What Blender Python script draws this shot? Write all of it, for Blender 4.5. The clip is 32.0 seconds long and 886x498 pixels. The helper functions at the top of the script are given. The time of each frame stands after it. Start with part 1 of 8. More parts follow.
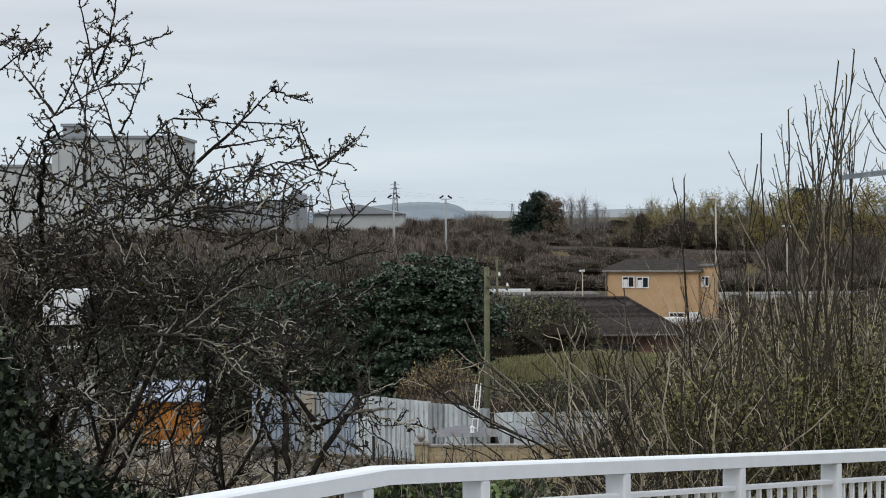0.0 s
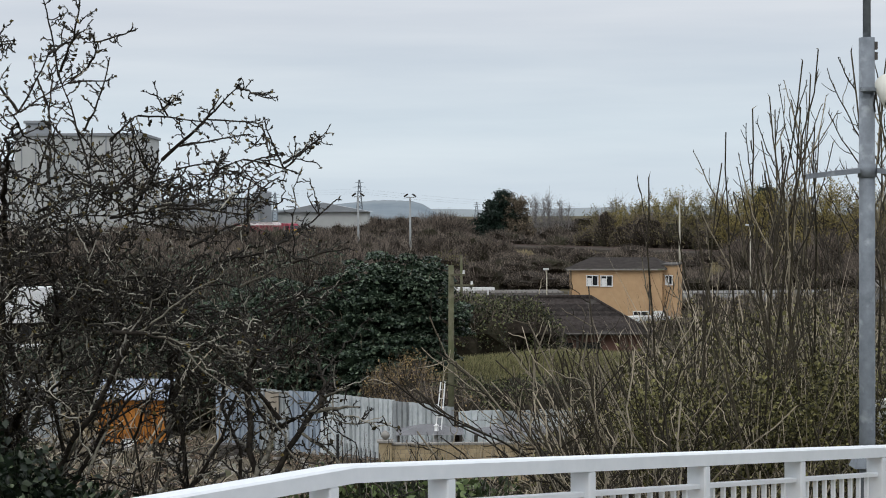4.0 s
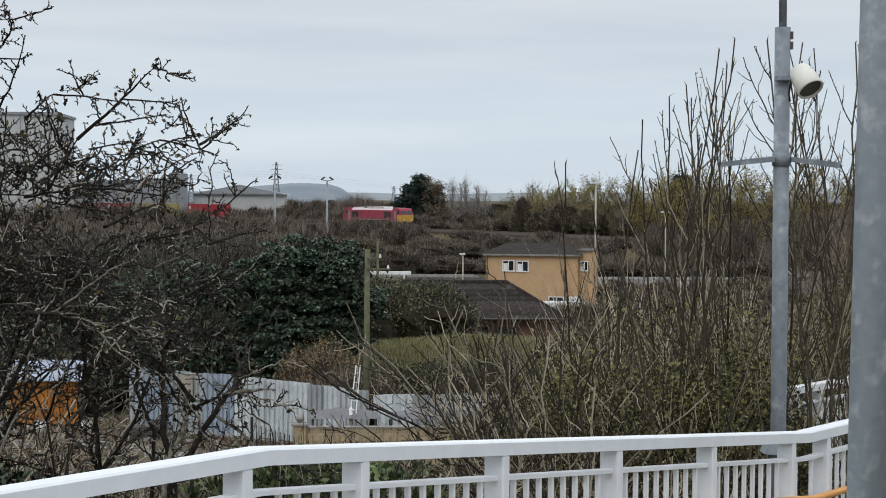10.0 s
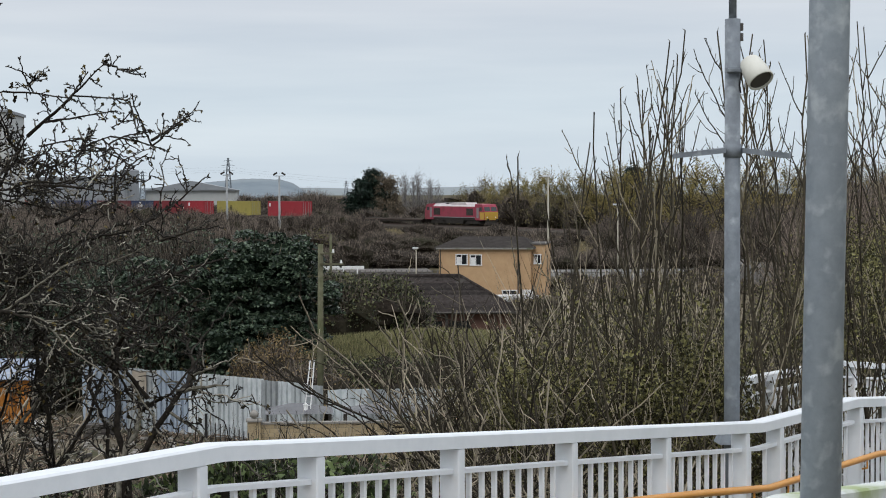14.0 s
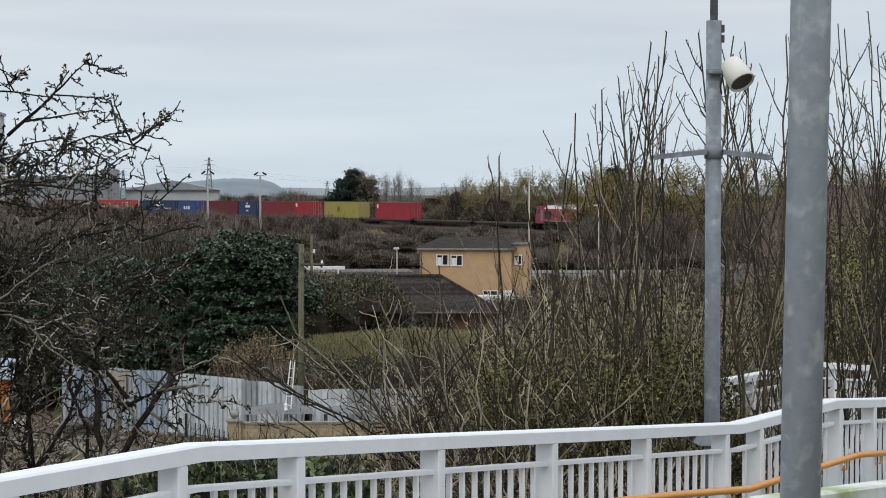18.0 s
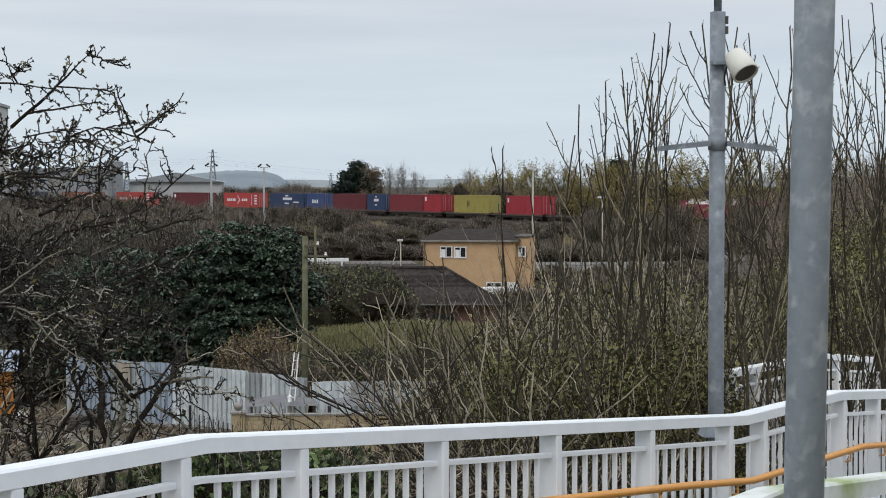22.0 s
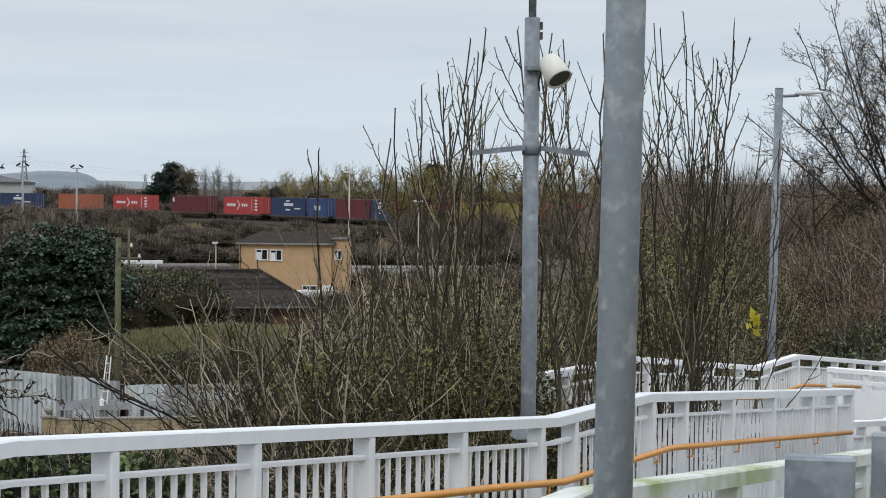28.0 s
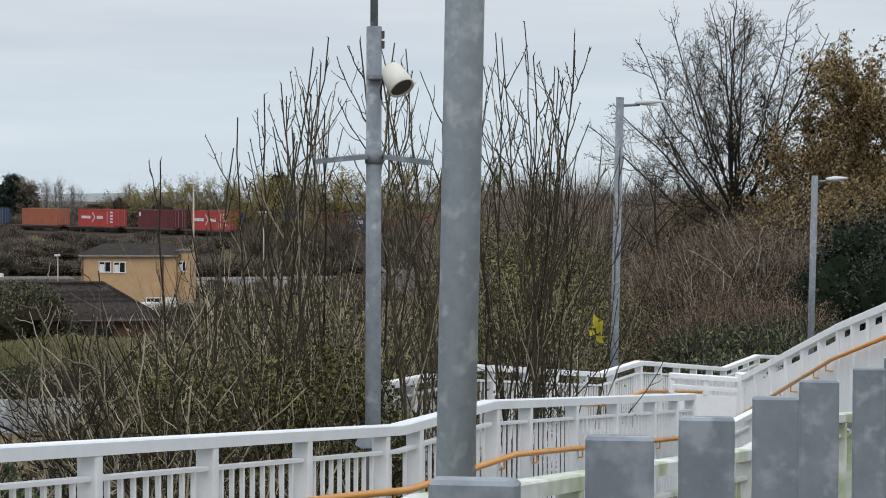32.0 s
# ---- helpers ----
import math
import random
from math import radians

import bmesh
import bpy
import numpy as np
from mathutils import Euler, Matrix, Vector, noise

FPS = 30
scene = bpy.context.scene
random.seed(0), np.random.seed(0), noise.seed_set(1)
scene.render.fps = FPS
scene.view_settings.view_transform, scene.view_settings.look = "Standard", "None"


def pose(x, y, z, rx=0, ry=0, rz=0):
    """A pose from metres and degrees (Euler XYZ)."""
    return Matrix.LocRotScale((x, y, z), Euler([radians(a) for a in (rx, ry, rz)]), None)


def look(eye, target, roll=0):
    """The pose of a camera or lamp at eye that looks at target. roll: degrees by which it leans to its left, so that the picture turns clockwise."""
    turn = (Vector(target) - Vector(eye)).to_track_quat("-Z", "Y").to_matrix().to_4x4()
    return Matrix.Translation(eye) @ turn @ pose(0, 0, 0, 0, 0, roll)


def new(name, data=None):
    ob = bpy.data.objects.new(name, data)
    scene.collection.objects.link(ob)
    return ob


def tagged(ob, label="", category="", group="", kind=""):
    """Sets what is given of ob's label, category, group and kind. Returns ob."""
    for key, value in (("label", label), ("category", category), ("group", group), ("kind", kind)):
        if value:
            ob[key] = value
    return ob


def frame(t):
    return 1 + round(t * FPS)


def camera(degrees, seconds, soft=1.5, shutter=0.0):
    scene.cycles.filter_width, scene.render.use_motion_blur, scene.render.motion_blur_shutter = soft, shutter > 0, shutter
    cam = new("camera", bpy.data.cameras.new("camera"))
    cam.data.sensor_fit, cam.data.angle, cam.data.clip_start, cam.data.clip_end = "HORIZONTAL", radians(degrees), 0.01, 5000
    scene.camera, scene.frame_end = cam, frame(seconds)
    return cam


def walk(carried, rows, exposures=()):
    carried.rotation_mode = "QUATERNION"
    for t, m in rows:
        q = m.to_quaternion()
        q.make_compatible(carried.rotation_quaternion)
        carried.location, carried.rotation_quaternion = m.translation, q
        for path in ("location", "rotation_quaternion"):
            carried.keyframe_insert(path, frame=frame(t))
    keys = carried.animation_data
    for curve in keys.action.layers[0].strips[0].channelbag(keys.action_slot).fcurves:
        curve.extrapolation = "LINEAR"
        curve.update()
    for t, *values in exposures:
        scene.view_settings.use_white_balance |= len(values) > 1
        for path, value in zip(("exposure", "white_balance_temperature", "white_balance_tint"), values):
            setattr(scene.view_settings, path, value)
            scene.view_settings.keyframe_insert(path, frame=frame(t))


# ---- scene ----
EYE = 9.5
cam = camera(25.95, 32.0, soft=1.0)
# seconds, hand sway in metres, yaw, pitch, roll in degrees
ROWS = [
    (0, 0.0040, -0.0020, 0.0040, 0.000, -1.050, -0.45),
    (0.5, 0.0020, -0.0020, 0.0050, -0.150, -1.160, -0.37),
    (1, 0.0020, -0.0010, 0.0050, -0.430, -1.200, -0.27),
    (1.5, 0.0030, 0.0020, 0.0040, -0.640, -1.180, -0.18),
    (2, 0.0020, 0.0040, 0.0010, -0.770, -1.080, -0.15),
    (2.5, 0.0010, 0.0060, 0.0020, -0.850, -1.010, -0.14),
    (3, 0.0010, 0.0050, 0.0040, -0.900, -0.970, -0.16),
    (3.5, -0.0010, 0.0030, 0.0030, -0.950, -1.000, -0.22),
    (5.5, -0.0020, -0.0010, 0.0040, -1.640, -1.560, -0.64),
    (6, -0.0010, -0.0010, 0.0040, -1.840, -1.620, -0.58),
    (6.5, -0.0010, -0.0010, 0.0020, -1.970, -1.630, -0.46),
    (7, -0.0030, -0.0010, 0.0020, -2.070, -1.650, -0.30),
    (7.5, -0.0010, -0.0010, 0.0040, -2.160, -1.660, -0.16),
    (8, -0.0030, 0.0020, 0.0030, -2.330, -1.660, -0.00),
    (8.5, -0.0020, 0.0020, 0.0010, -2.580, -1.640, 0.12),
    (9, -0.0020, 0.0010, 0.0030, -2.920, -1.620, 0.21),
    (9.5, -0.0010, 0.0010, 0.0030, -3.250, -1.610, 0.30),
    (10, -0.0020, -0.0020, 0.0010, -3.550, -1.580, 0.36),
    (10.5, -0.0020, -0.0000, 0.0010, -3.870, -1.560, 0.33),
    (11, -0.0020, -0.0000, 0.0020, -4.190, -1.560, 0.14),
    (11.5, -0.0020, -0.0010, 0.0020, -4.490, -1.580, -0.11),
    (12, -0.0020, -0.0010, 0.0020, -4.730, -1.650, -0.39),
    (12.5, -0.0010, 0.0000, 0.0010, -4.870, -1.730, -0.46),
    (13, -0.0020, -0.0020, 0.0010, -4.940, -1.800, -0.46),
    (13.5, -0.0020, -0.0050, -0.0010, -4.950, -1.800, -0.30),
    (14, -0.0030, -0.0010, -0.0010, -4.950, -1.750, -0.15),
    (14.5, -0.0040, -0.0010, 0.0000, -4.950, -1.670, -0.00),
    (16.5, -0.0030, 0.0030, 0.0010, -5.210, -1.660, -0.03),
    (17, -0.0030, -0.0000, -0.0010, -5.300, -1.710, -0.02),
    (17.5, -0.0040, -0.0010, -0.0000, -5.400, -1.750, -0.01),
    (18, -0.0040, -0.0020, 0.0000, -5.520, -1.740, 0.04),
    (18.5, -0.0030, -0.0010, -0.0000, -5.640, -1.720, 0.10),
    (19, -0.0050, -0.0010, -0.0010, -5.720, -1.710, 0.09),
    (19.5, -0.0040, 0.0010, -0.0010, -5.730, -1.730, 0.11),
    (20, -0.0040, 0.0020, 0.0000, -5.680, -1.780, 0.16),
    (20.5, -0.0050, 0.0010, -0.0020, -5.590, -1.840, 0.13),
    (21, -0.0030, 0.0030, -0.0020, -5.490, -1.910, 0.10),
    (21.5, -0.0040, 0.0010, -0.0020, -5.400, -1.950, 0.03),
    (22, -0.0030, 0.0030, -0.0020, -5.410, -1.980, 0.01),
    (22.5, -0.0030, 0.0040, -0.0020, -5.490, -1.990, 0.00),
    (23, -0.0040, 0.0020, -0.0010, -5.660, -2.010, 0.02),
    (23.5, -0.0050, 0.0040, -0.0010, -5.850, -2.030, 0.07),
    (24, -0.0030, 0.0020, -0.0020, -6.020, -2.050, 0.02),
    (24.5, -0.0040, 0.0020, -0.0030, -6.210, -2.070, 0.04),
    (25, -0.0020, 0.0010, -0.0030, -6.520, -2.050, -0.03),
    (25.5, -0.0020, 0.0020, -0.0040, -7.160, -1.970, -0.05),
    (26, -0.0010, -0.0010, -0.0020, -8.070, -1.870, -0.03),
    (26.5, 0.0060, 0.0000, -0.0050, -9.070, -1.760, 0.03),
    (28.5, 0.0024, -0.0010, -0.0070, -11.135, -1.922, 0.60),
    (29, 0.0011, -0.0020, -0.0076, -11.305, -2.015, 0.56),
    (29.5, -0.0005, -0.0020, -0.0073, -11.636, -2.072, 0.56),
    (30, 0.0018, -0.0030, -0.0073, -12.236, -2.076, 0.50),
    (30.5, 0.0067, -0.0050, -0.0116, -13.259, -2.012, 0.40),
    (31, 0.0135, -0.0050, -0.0129, -14.369, -1.890, 0.29),
    (31.5, 0.0154, -0.0040, -0.0138, -15.186, -1.726, 0.34),
    (32, 0.0188, -0.0050, -0.0156, -15.472, -1.518, 0.23),
]
walk(cam, [(t, pose(x, y, EYE + z, 90 + pitch, 0, yaw) @ pose(0, 0, 0, 0, 0, roll)) for t, x, y, z, yaw, pitch, roll in ROWS])

# ---- light ----
world = bpy.data.worlds.new("overcast_sky")
scene.world = world
world.use_nodes = True
wn, wl = world.node_tree.nodes, world.node_tree.links
wn.clear()
w_out = wn.new("ShaderNodeOutputWorld")
w_bg = wn.new("ShaderNodeBackground")
w_sky = wn.new("ShaderNodeTexSky")
w_sky.sky_type, w_sky.sun_disc = "NISHITA", False
w_sky.sun_elevation, w_sky.sun_rotation = radians(44), radians(200)
w_co = wn.new("ShaderNodeTexCoord")
w_map = wn.new("ShaderNodeMapping")
w_map.inputs["Scale"].default_value = (2.6, 2.6, 30.0)
w_noise = wn.new("ShaderNodeTexNoise")
w_noise.inputs["Scale"].default_value, w_noise.inputs["Detail"].default_value = 1.4, 5.0
w_band = wn.new("ShaderNodeValToRGB")
w_band.color_ramp.elements[0].position, w_band.color_ramp.elements[0].color = 0.33, (0.615, 0.665, 0.740, 1)
w_band.color_ramp.elements[1].position, w_band.color_ramp.elements[1].color = 0.68, (0.735, 0.768, 0.820, 1)
w_sep = wn.new("ShaderNodeSeparateXYZ")
w_up = wn.new("ShaderNodeValToRGB")
els = w_up.color_ramp.elements
els[0].position, els[0].color = 0.0, (0.95, 1.02, 1.045, 1)
els[1].position, els[1].color = 1.0, (2.3, 2.27, 2.24, 1)
for at, colour in ((0.045, (0.96, 1.03, 1.05, 1)), (0.10, (0.985, 0.99, 0.995, 1)), (0.22, (1.12, 1.12, 1.11, 1)), (0.5, (1.55, 1.54, 1.52, 1))):
    e = els.new(at)
    e.color = colour
w_mul = wn.new("ShaderNodeMixRGB")
w_mul.blend_type, w_mul.inputs["Fac"].default_value = "MULTIPLY", 1.0
w_scale = wn.new("ShaderNodeMixRGB")
w_scale.blend_type, w_scale.inputs["Fac"].default_value = "MULTIPLY", 1.0
w_scale.inputs["Color2"].default_value = (0.1, 0.1, 0.1, 1)
w_mix = wn.new("ShaderNodeMixRGB")
w_mix.inputs["Fac"].default_value = 0.94
wl.new(w_co.outputs["Generated"], w_map.inputs["Vector"])
wl.new(w_map.outputs["Vector"], w_noise.inputs["Vector"])
wl.new(w_noise.outputs["Fac"], w_band.inputs["Fac"])
wl.new(w_co.outputs["Generated"], w_sep.inputs["Vector"])
wl.new(w_sep.outputs["Z"], w_up.inputs["Fac"])
wl.new(w_band.outputs["Color"], w_mul.inputs["Color1"])
wl.new(w_up.outputs["Color"], w_mul.inputs["Color2"])
wl.new(w_sky.outputs["Color"], w_scale.inputs["Color1"])
wl.new(w_scale.outputs["Color"], w_mix.inputs["Color1"])
wl.new(w_mul.outputs["Color"], w_mix.inputs["Color2"])
wl.new(w_mix.outputs["Color"], w_bg.inputs["Color"])
w_bg.inputs["Strength"].default_value = 1.0
wl.new(w_bg.outputs["Background"], w_out.inputs["Surface"])

sun = new("sun", bpy.data.lights.new("sun", "SUN"))
sun.data.energy, sun.data.angle, sun.data.color = 0.7, radians(25), (1.0, 0.97, 0.93)
sun.matrix_world = look((0, 0, 60), (18, 42, 16))
scene.view_settings.exposure = 0.0


# ---- materials ----
def surf(name, dark, light, scale=4.0, rough=0.75, bump=0.25, metal=0.0, stain=None, stain_scale=0.6, stain_cover=0.5, vary=0.0, island=0.0):
    """Two scales of variation: a fine grain from dark to light, and broad stains; vary by object, island by piece."""
    m = bpy.data.materials.new(name)
    m.use_nodes = True
    n, l = m.node_tree.nodes, m.node_tree.links
    b = n["Principled BSDF"]
    b.inputs["Roughness"].default_value, b.inputs["Metallic"].default_value = rough, metal
    b.inputs["Specular IOR Level"].default_value = 0.3 if rough < 0.75 else 0.08
    co = n.new("ShaderNodeTexCoord")
    fine = n.new("ShaderNodeTexNoise")
    fine.inputs["Scale"].default_value, fine.inputs["Detail"].default_value = scale, 7.0
    fine.inputs["Roughness"].default_value = 0.65
    l.new(co.outputs["Object"], fine.inputs["Vector"])
    ramp = n.new("ShaderNodeValToRGB")
    ramp.color_ramp.elements[0].position, ramp.color_ramp.elements[0].color = 0.3, (*dark, 1)
    ramp.color_ramp.elements[1].position, ramp.color_ramp.elements[1].color = 0.7, (*light, 1)
    l.new(fine.outputs["Fac"], ramp.inputs["Fac"])
    colour = ramp.outputs["Color"]
    if stain:
        broad = n.new("ShaderNodeTexNoise")
        broad.inputs["Scale"].default_value, broad.inputs["Detail"].default_value = stain_scale, 6.0
        l.new(co.outputs["Object"], broad.inputs["Vector"])
        edge = n.new("ShaderNodeValToRGB")
        edge.color_ramp.elements[0].position, edge.color_ramp.elements[1].position = stain_cover, stain_cover + 0.16
        l.new(broad.outputs["Fac"], edge.inputs["Fac"])
        mix = n.new("ShaderNodeMixRGB")
        mix.inputs["Color2"].default_value = (*stain, 1)
        l.new(edge.outputs["Color"], mix.inputs["Fac"])
        l.new(colour, mix.inputs["Color1"])
        colour = mix.outputs["Color"]
    if vary or island:
        info = n.new("ShaderNodeNewGeometry" if island else "ShaderNodeObjectInfo")
        span = n.new("ShaderNodeMapRange")
        amount = island or vary
        span.inputs["To Min"].default_value, span.inputs["To Max"].default_value = 1 - amount, 1 + amount
        l.new(info.outputs["Random Per Island" if island else "Random"], span.inputs["Value"])
        hsv = n.new("ShaderNodeHueSaturation")
        l.new(span.outputs["Result"], hsv.inputs["Value"])
        l.new(colour, hsv.inputs["Color"])
        colour = hsv.outputs["Color"]
    l.new(colour, b.inputs["Base Color"])
    if bump:
        bm_ = n.new("ShaderNodeBump")
        bm_.inputs["Strength"].default_value, bm_.inputs["Distance"].default_value = bump, 0.02
        l.new(fine.outputs["Fac"], bm_.inputs["Height"])
        l.new(bm_.outputs["Normal"], b.inputs["Normal"])
    return m


def leafy(name, dark, light, rough=0.5, through_light=0.25, bend=0.0):
    """Leaves: colour varies from leaf to leaf, some light passes through."""
    m = bpy.data.materials.new(name)
    m.use_nodes = True
    n, l = m.node_tree.nodes, m.node_tree.links
    b = n["Principled BSDF"]
    b.inputs["Roughness"].default_value = rough
    b.inputs["Specular IOR Level"].default_value = 0.25
    geo = n.new("ShaderNodeNewGeometry")
    ramp = n.new("ShaderNodeValToRGB")
    ramp.color_ramp.elements[0].color, ramp.color_ramp.elements[1].color = (*dark, 1), (*light, 1)
    if bend:
        e = ramp.color_ramp.elements.new(bend)
        e.color = (*(d + (c - d) * 0.06 for d, c in zip(dark, light)), 1)
    l.new(geo.outputs["Random Per Island"], ramp.inputs["Fac"])
    l.new(ramp.outputs["Color"], b.inputs["Base Color"])
    tr = n.new("ShaderNodeBsdfTranslucent")
    l.new(ramp.outputs["Color"], tr.inputs["Color"])
    mix = n.new("ShaderNodeMixShader")
    mix.inputs["Fac"].default_value = through_light
    l.new(b.outputs["BSDF"], mix.inputs[1])
    l.new(tr.outputs["BSDF"], mix.inputs[2])
    l.new(mix.outputs["Shader"], n["Material Output"].inputs["Surface"])
    return m


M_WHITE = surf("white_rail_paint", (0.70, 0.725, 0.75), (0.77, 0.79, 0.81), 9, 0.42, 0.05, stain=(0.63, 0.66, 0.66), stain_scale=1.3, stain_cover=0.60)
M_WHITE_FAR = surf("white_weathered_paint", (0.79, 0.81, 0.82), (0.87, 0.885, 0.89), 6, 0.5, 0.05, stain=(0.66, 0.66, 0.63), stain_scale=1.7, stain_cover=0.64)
M_ALGAE = surf("algae_on_white_paint", (0.60, 0.62, 0.60), (0.70, 0.72, 0.70), 5, 0.6, 0.1, stain=(0.30, 0.36, 0.16), stain_scale=2.2, stain_cover=0.47)
M_ORANGE_RAIL = surf("orange_plastic_coating", (0.62, 0.27, 0.05), (0.70, 0.33, 0.08), 12, 0.35, 0.04)
M_GALV = surf("galvanised_steel", (0.150, 0.168, 0.190), (0.235, 0.26, 0.285), 16, 0.6, 0.05, metal=0.1, stain=(0.33, 0.36, 0.38), stain_scale=13, stain_cover=0.58)
M_GALV_NEAR = surf("spangled_galvanised_steel", (0.32, 0.365, 0.41), (0.42, 0.47, 0.515), 24, 0.5, 0.05, metal=0.05, stain=(0.58, 0.63, 0.66), stain_scale=15, stain_cover=0.53)
M_PALE = surf("dull_galvanised_pale", (0.160, 0.184, 0.212), (0.235, 0.262, 0.292), 34, 0.6, 0.04, metal=0.08, stain=(0.30, 0.33, 0.36), stain_scale=70, stain_cover=0.52)
M_CREAM = surf("cream_plastic", (0.60, 0.59, 0.52), (0.68, 0.67, 0.60), 14, 0.5, 0.04)
M_BLACK = surf("black_rubber", (0.012, 0.012, 0.012), (0.025, 0.025, 0.025), 8, 0.6, 0.05)
M_BARK = surf("hawthorn_bark", (0.010, 0.008, 0.007), (0.042, 0.036, 0.028), 22, 0.9, 0.6, stain=(0.13, 0.125, 0.10), stain_scale=3, stain_cover=0.66)
# Pale bark: lichen, plus sky light on upper sides painted in.
M_BARK_PALE = surf("lichen_and_toplit_bark", (0.05, 0.045, 0.034), (0.27, 0.25, 0.20), 26, 0.9, 0.6, stain=(0.03, 0.025, 0.02), stain_scale=5, stain_cover=0.52)
# The pale share of twigs imitates top-lit highlights by colour.
M_TWIG = leafy("thorn_twig_bark", (0.010, 0.008, 0.007), (0.42, 0.39, 0.32), 0.9, 0.0, 0.80)
# Same mix with more pale twigs, painted as if lit from above.
M_TWIG_PALE = leafy("toplit_thorn_twig", (0.012, 0.009, 0.007), (0.50, 0.47, 0.39), 0.9, 0.0, 0.74)
M_TREEBARK = surf("dark_tree_bark", (0.020, 0.017, 0.014), (0.06, 0.05, 0.04), 10, 0.9, 0.3)
M_SAPLING = leafy("sapling_bark", (0.032, 0.027, 0.018), (0.34, 0.29, 0.20), 0.85, 0.0, 0.64)
M_STEM = surf("dark_sapling_bark", (0.026, 0.021, 0.015), (0.085, 0.073, 0.050), 16, 0.85, 0.3, stain=(0.12, 0.105, 0.075), stain_scale=2.5, stain_cover=0.60, vary=0.5)
M_PALE_STEM = surf("dead_pale_stem", (0.20, 0.17, 0.125), (0.34, 0.30, 0.23), 12, 0.9, 0.3)
M_SCRUB = leafy("brown_scrub_twig", (0.024, 0.019, 0.015), (0.25, 0.205, 0.165), 0.95, 0.0, 0.42)
M_BANKTWIG = leafy("bank_scrub_twig", (0.020, 0.016, 0.011), (0.50, 0.43, 0.32), 0.95, 0.0, 0.56)
# Darker copy of the scrub twig, with the thicket's shade in its colour.
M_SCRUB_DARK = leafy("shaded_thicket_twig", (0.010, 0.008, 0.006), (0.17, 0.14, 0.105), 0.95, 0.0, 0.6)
M_SCRUB_RED = leafy("red_brown_scrub_twig", (0.034, 0.027, 0.021), (0.30, 0.24, 0.19), 0.95, 0.0, 0.42)
# Colour of the added bush cores: shade between twigs painted near-black.
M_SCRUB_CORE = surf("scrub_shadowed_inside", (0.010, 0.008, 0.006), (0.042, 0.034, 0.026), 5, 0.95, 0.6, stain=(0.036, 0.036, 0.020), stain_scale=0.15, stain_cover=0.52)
M_IVY = leafy("dark_ivy_leaf", (0.012, 0.024, 0.014), (0.15, 0.20, 0.13), 0.36, 0.08, 0.5)
M_IVY_NEAR = leafy("glossy_near_ivy_leaf", (0.006, 0.012, 0.006), (0.12, 0.15, 0.085), 0.34, 0.06, 0.68)
M_HOLLY = leafy("dark_holly_leaf", (0.006, 0.009, 0.005), (0.06, 0.066, 0.036), 0.4, 0.05, 0.6)
# Colour of the added ivy cores: shade behind the leaves painted dark green.
M_IVY_CORE = surf("ivy_inner_shade", (0.006, 0.011, 0.006), (0.016, 0.026, 0.014), 3, 0.9, 0.4)
M_BRAMBLE = leafy("bramble_leaf", (0.016, 0.026, 0.009), (0.22, 0.29, 0.11), 0.5, 0.2, 0.45)
M_HEDGE = leafy("hedge_leaf", (0.014, 0.020, 0.008), (0.23, 0.24, 0.11), 0.5, 0.15, 0.5)
M_OLIVE = leafy("olive_late_leaf", (0.026, 0.025, 0.009), (0.30, 0.28, 0.11), 0.6, 0.25, 0.44)
M_YELLOW = leafy("yellow_autumn_leaf", (0.12, 0.098, 0.034), (0.38, 0.31, 0.11), 0.6)
# Skyline bark, paled in its colour to stand for haze.
M_HAZEBARK = surf("haze_tinted_bark", (0.16, 0.15, 0.145), (0.24, 0.225, 0.215), 3, 0.9, 0.1)
M_OLIVEFAR = leafy("olive_autumn_leaf", (0.075, 0.064, 0.024), (0.26, 0.22, 0.09), 0.6, 0.2)
M_RUST = leafy("brown_autumn_leaf", (0.075, 0.056, 0.024), (0.50, 0.37, 0.19), 0.65, 0.42, 0.25)
# Larch brown greyed to carry the haze in its colour.
M_LARCH = leafy("haze_greyed_needle", (0.085, 0.070, 0.050), (0.30, 0.235, 0.16), 0.7, 0.2, 0.4)
M_HAW = leafy("last_hawthorn_leaf", (0.020, 0.016, 0.008), (0.20, 0.15, 0.045), 0.6, 0.2, 0.6)
M_BANKLEAF = leafy("withered_bank_leaf", (0.040, 0.028, 0.017), (0.28, 0.185, 0.11), 0.7, 0.15, 0.3)
M_LITTER = leafy("fallen_leaf", (0.050, 0.034, 0.024), (0.28, 0.20, 0.14), 0.8, 0.1)
M_GRASSBLADE = leafy("rough_grass", (0.060, 0.062, 0.022), (0.27, 0.25, 0.115), 0.7, 0.2)
M_STRAW = leafy("dead_grass", (0.16, 0.125, 0.06), (0.34, 0.28, 0.16), 0.8)
M_FIR = leafy("fir_needle", (0.006, 0.014, 0.010), (0.018, 0.035, 0.022), 0.6, 0.1)
M_LEAF_BRIGHT = leafy("bright_yellow_leaf", (0.42, 0.36, 0.03), (0.55, 0.47, 0.05), 0.5)
M_GROUND = surf("rough_ground", (0.050, 0.042, 0.024), (0.115, 0.096, 0.058), 1.4, 0.95, 0.5, stain=(0.080, 0.080, 0.034), stain_scale=0.07, stain_cover=0.55)
M_YARDEARTH = surf("yard_earth", (0.055, 0.046, 0.033), (0.16, 0.135, 0.10), 3.0, 0.95, 0.6, stain=(0.06, 0.062, 0.032), stain_scale=0.5, stain_cover=0.52)
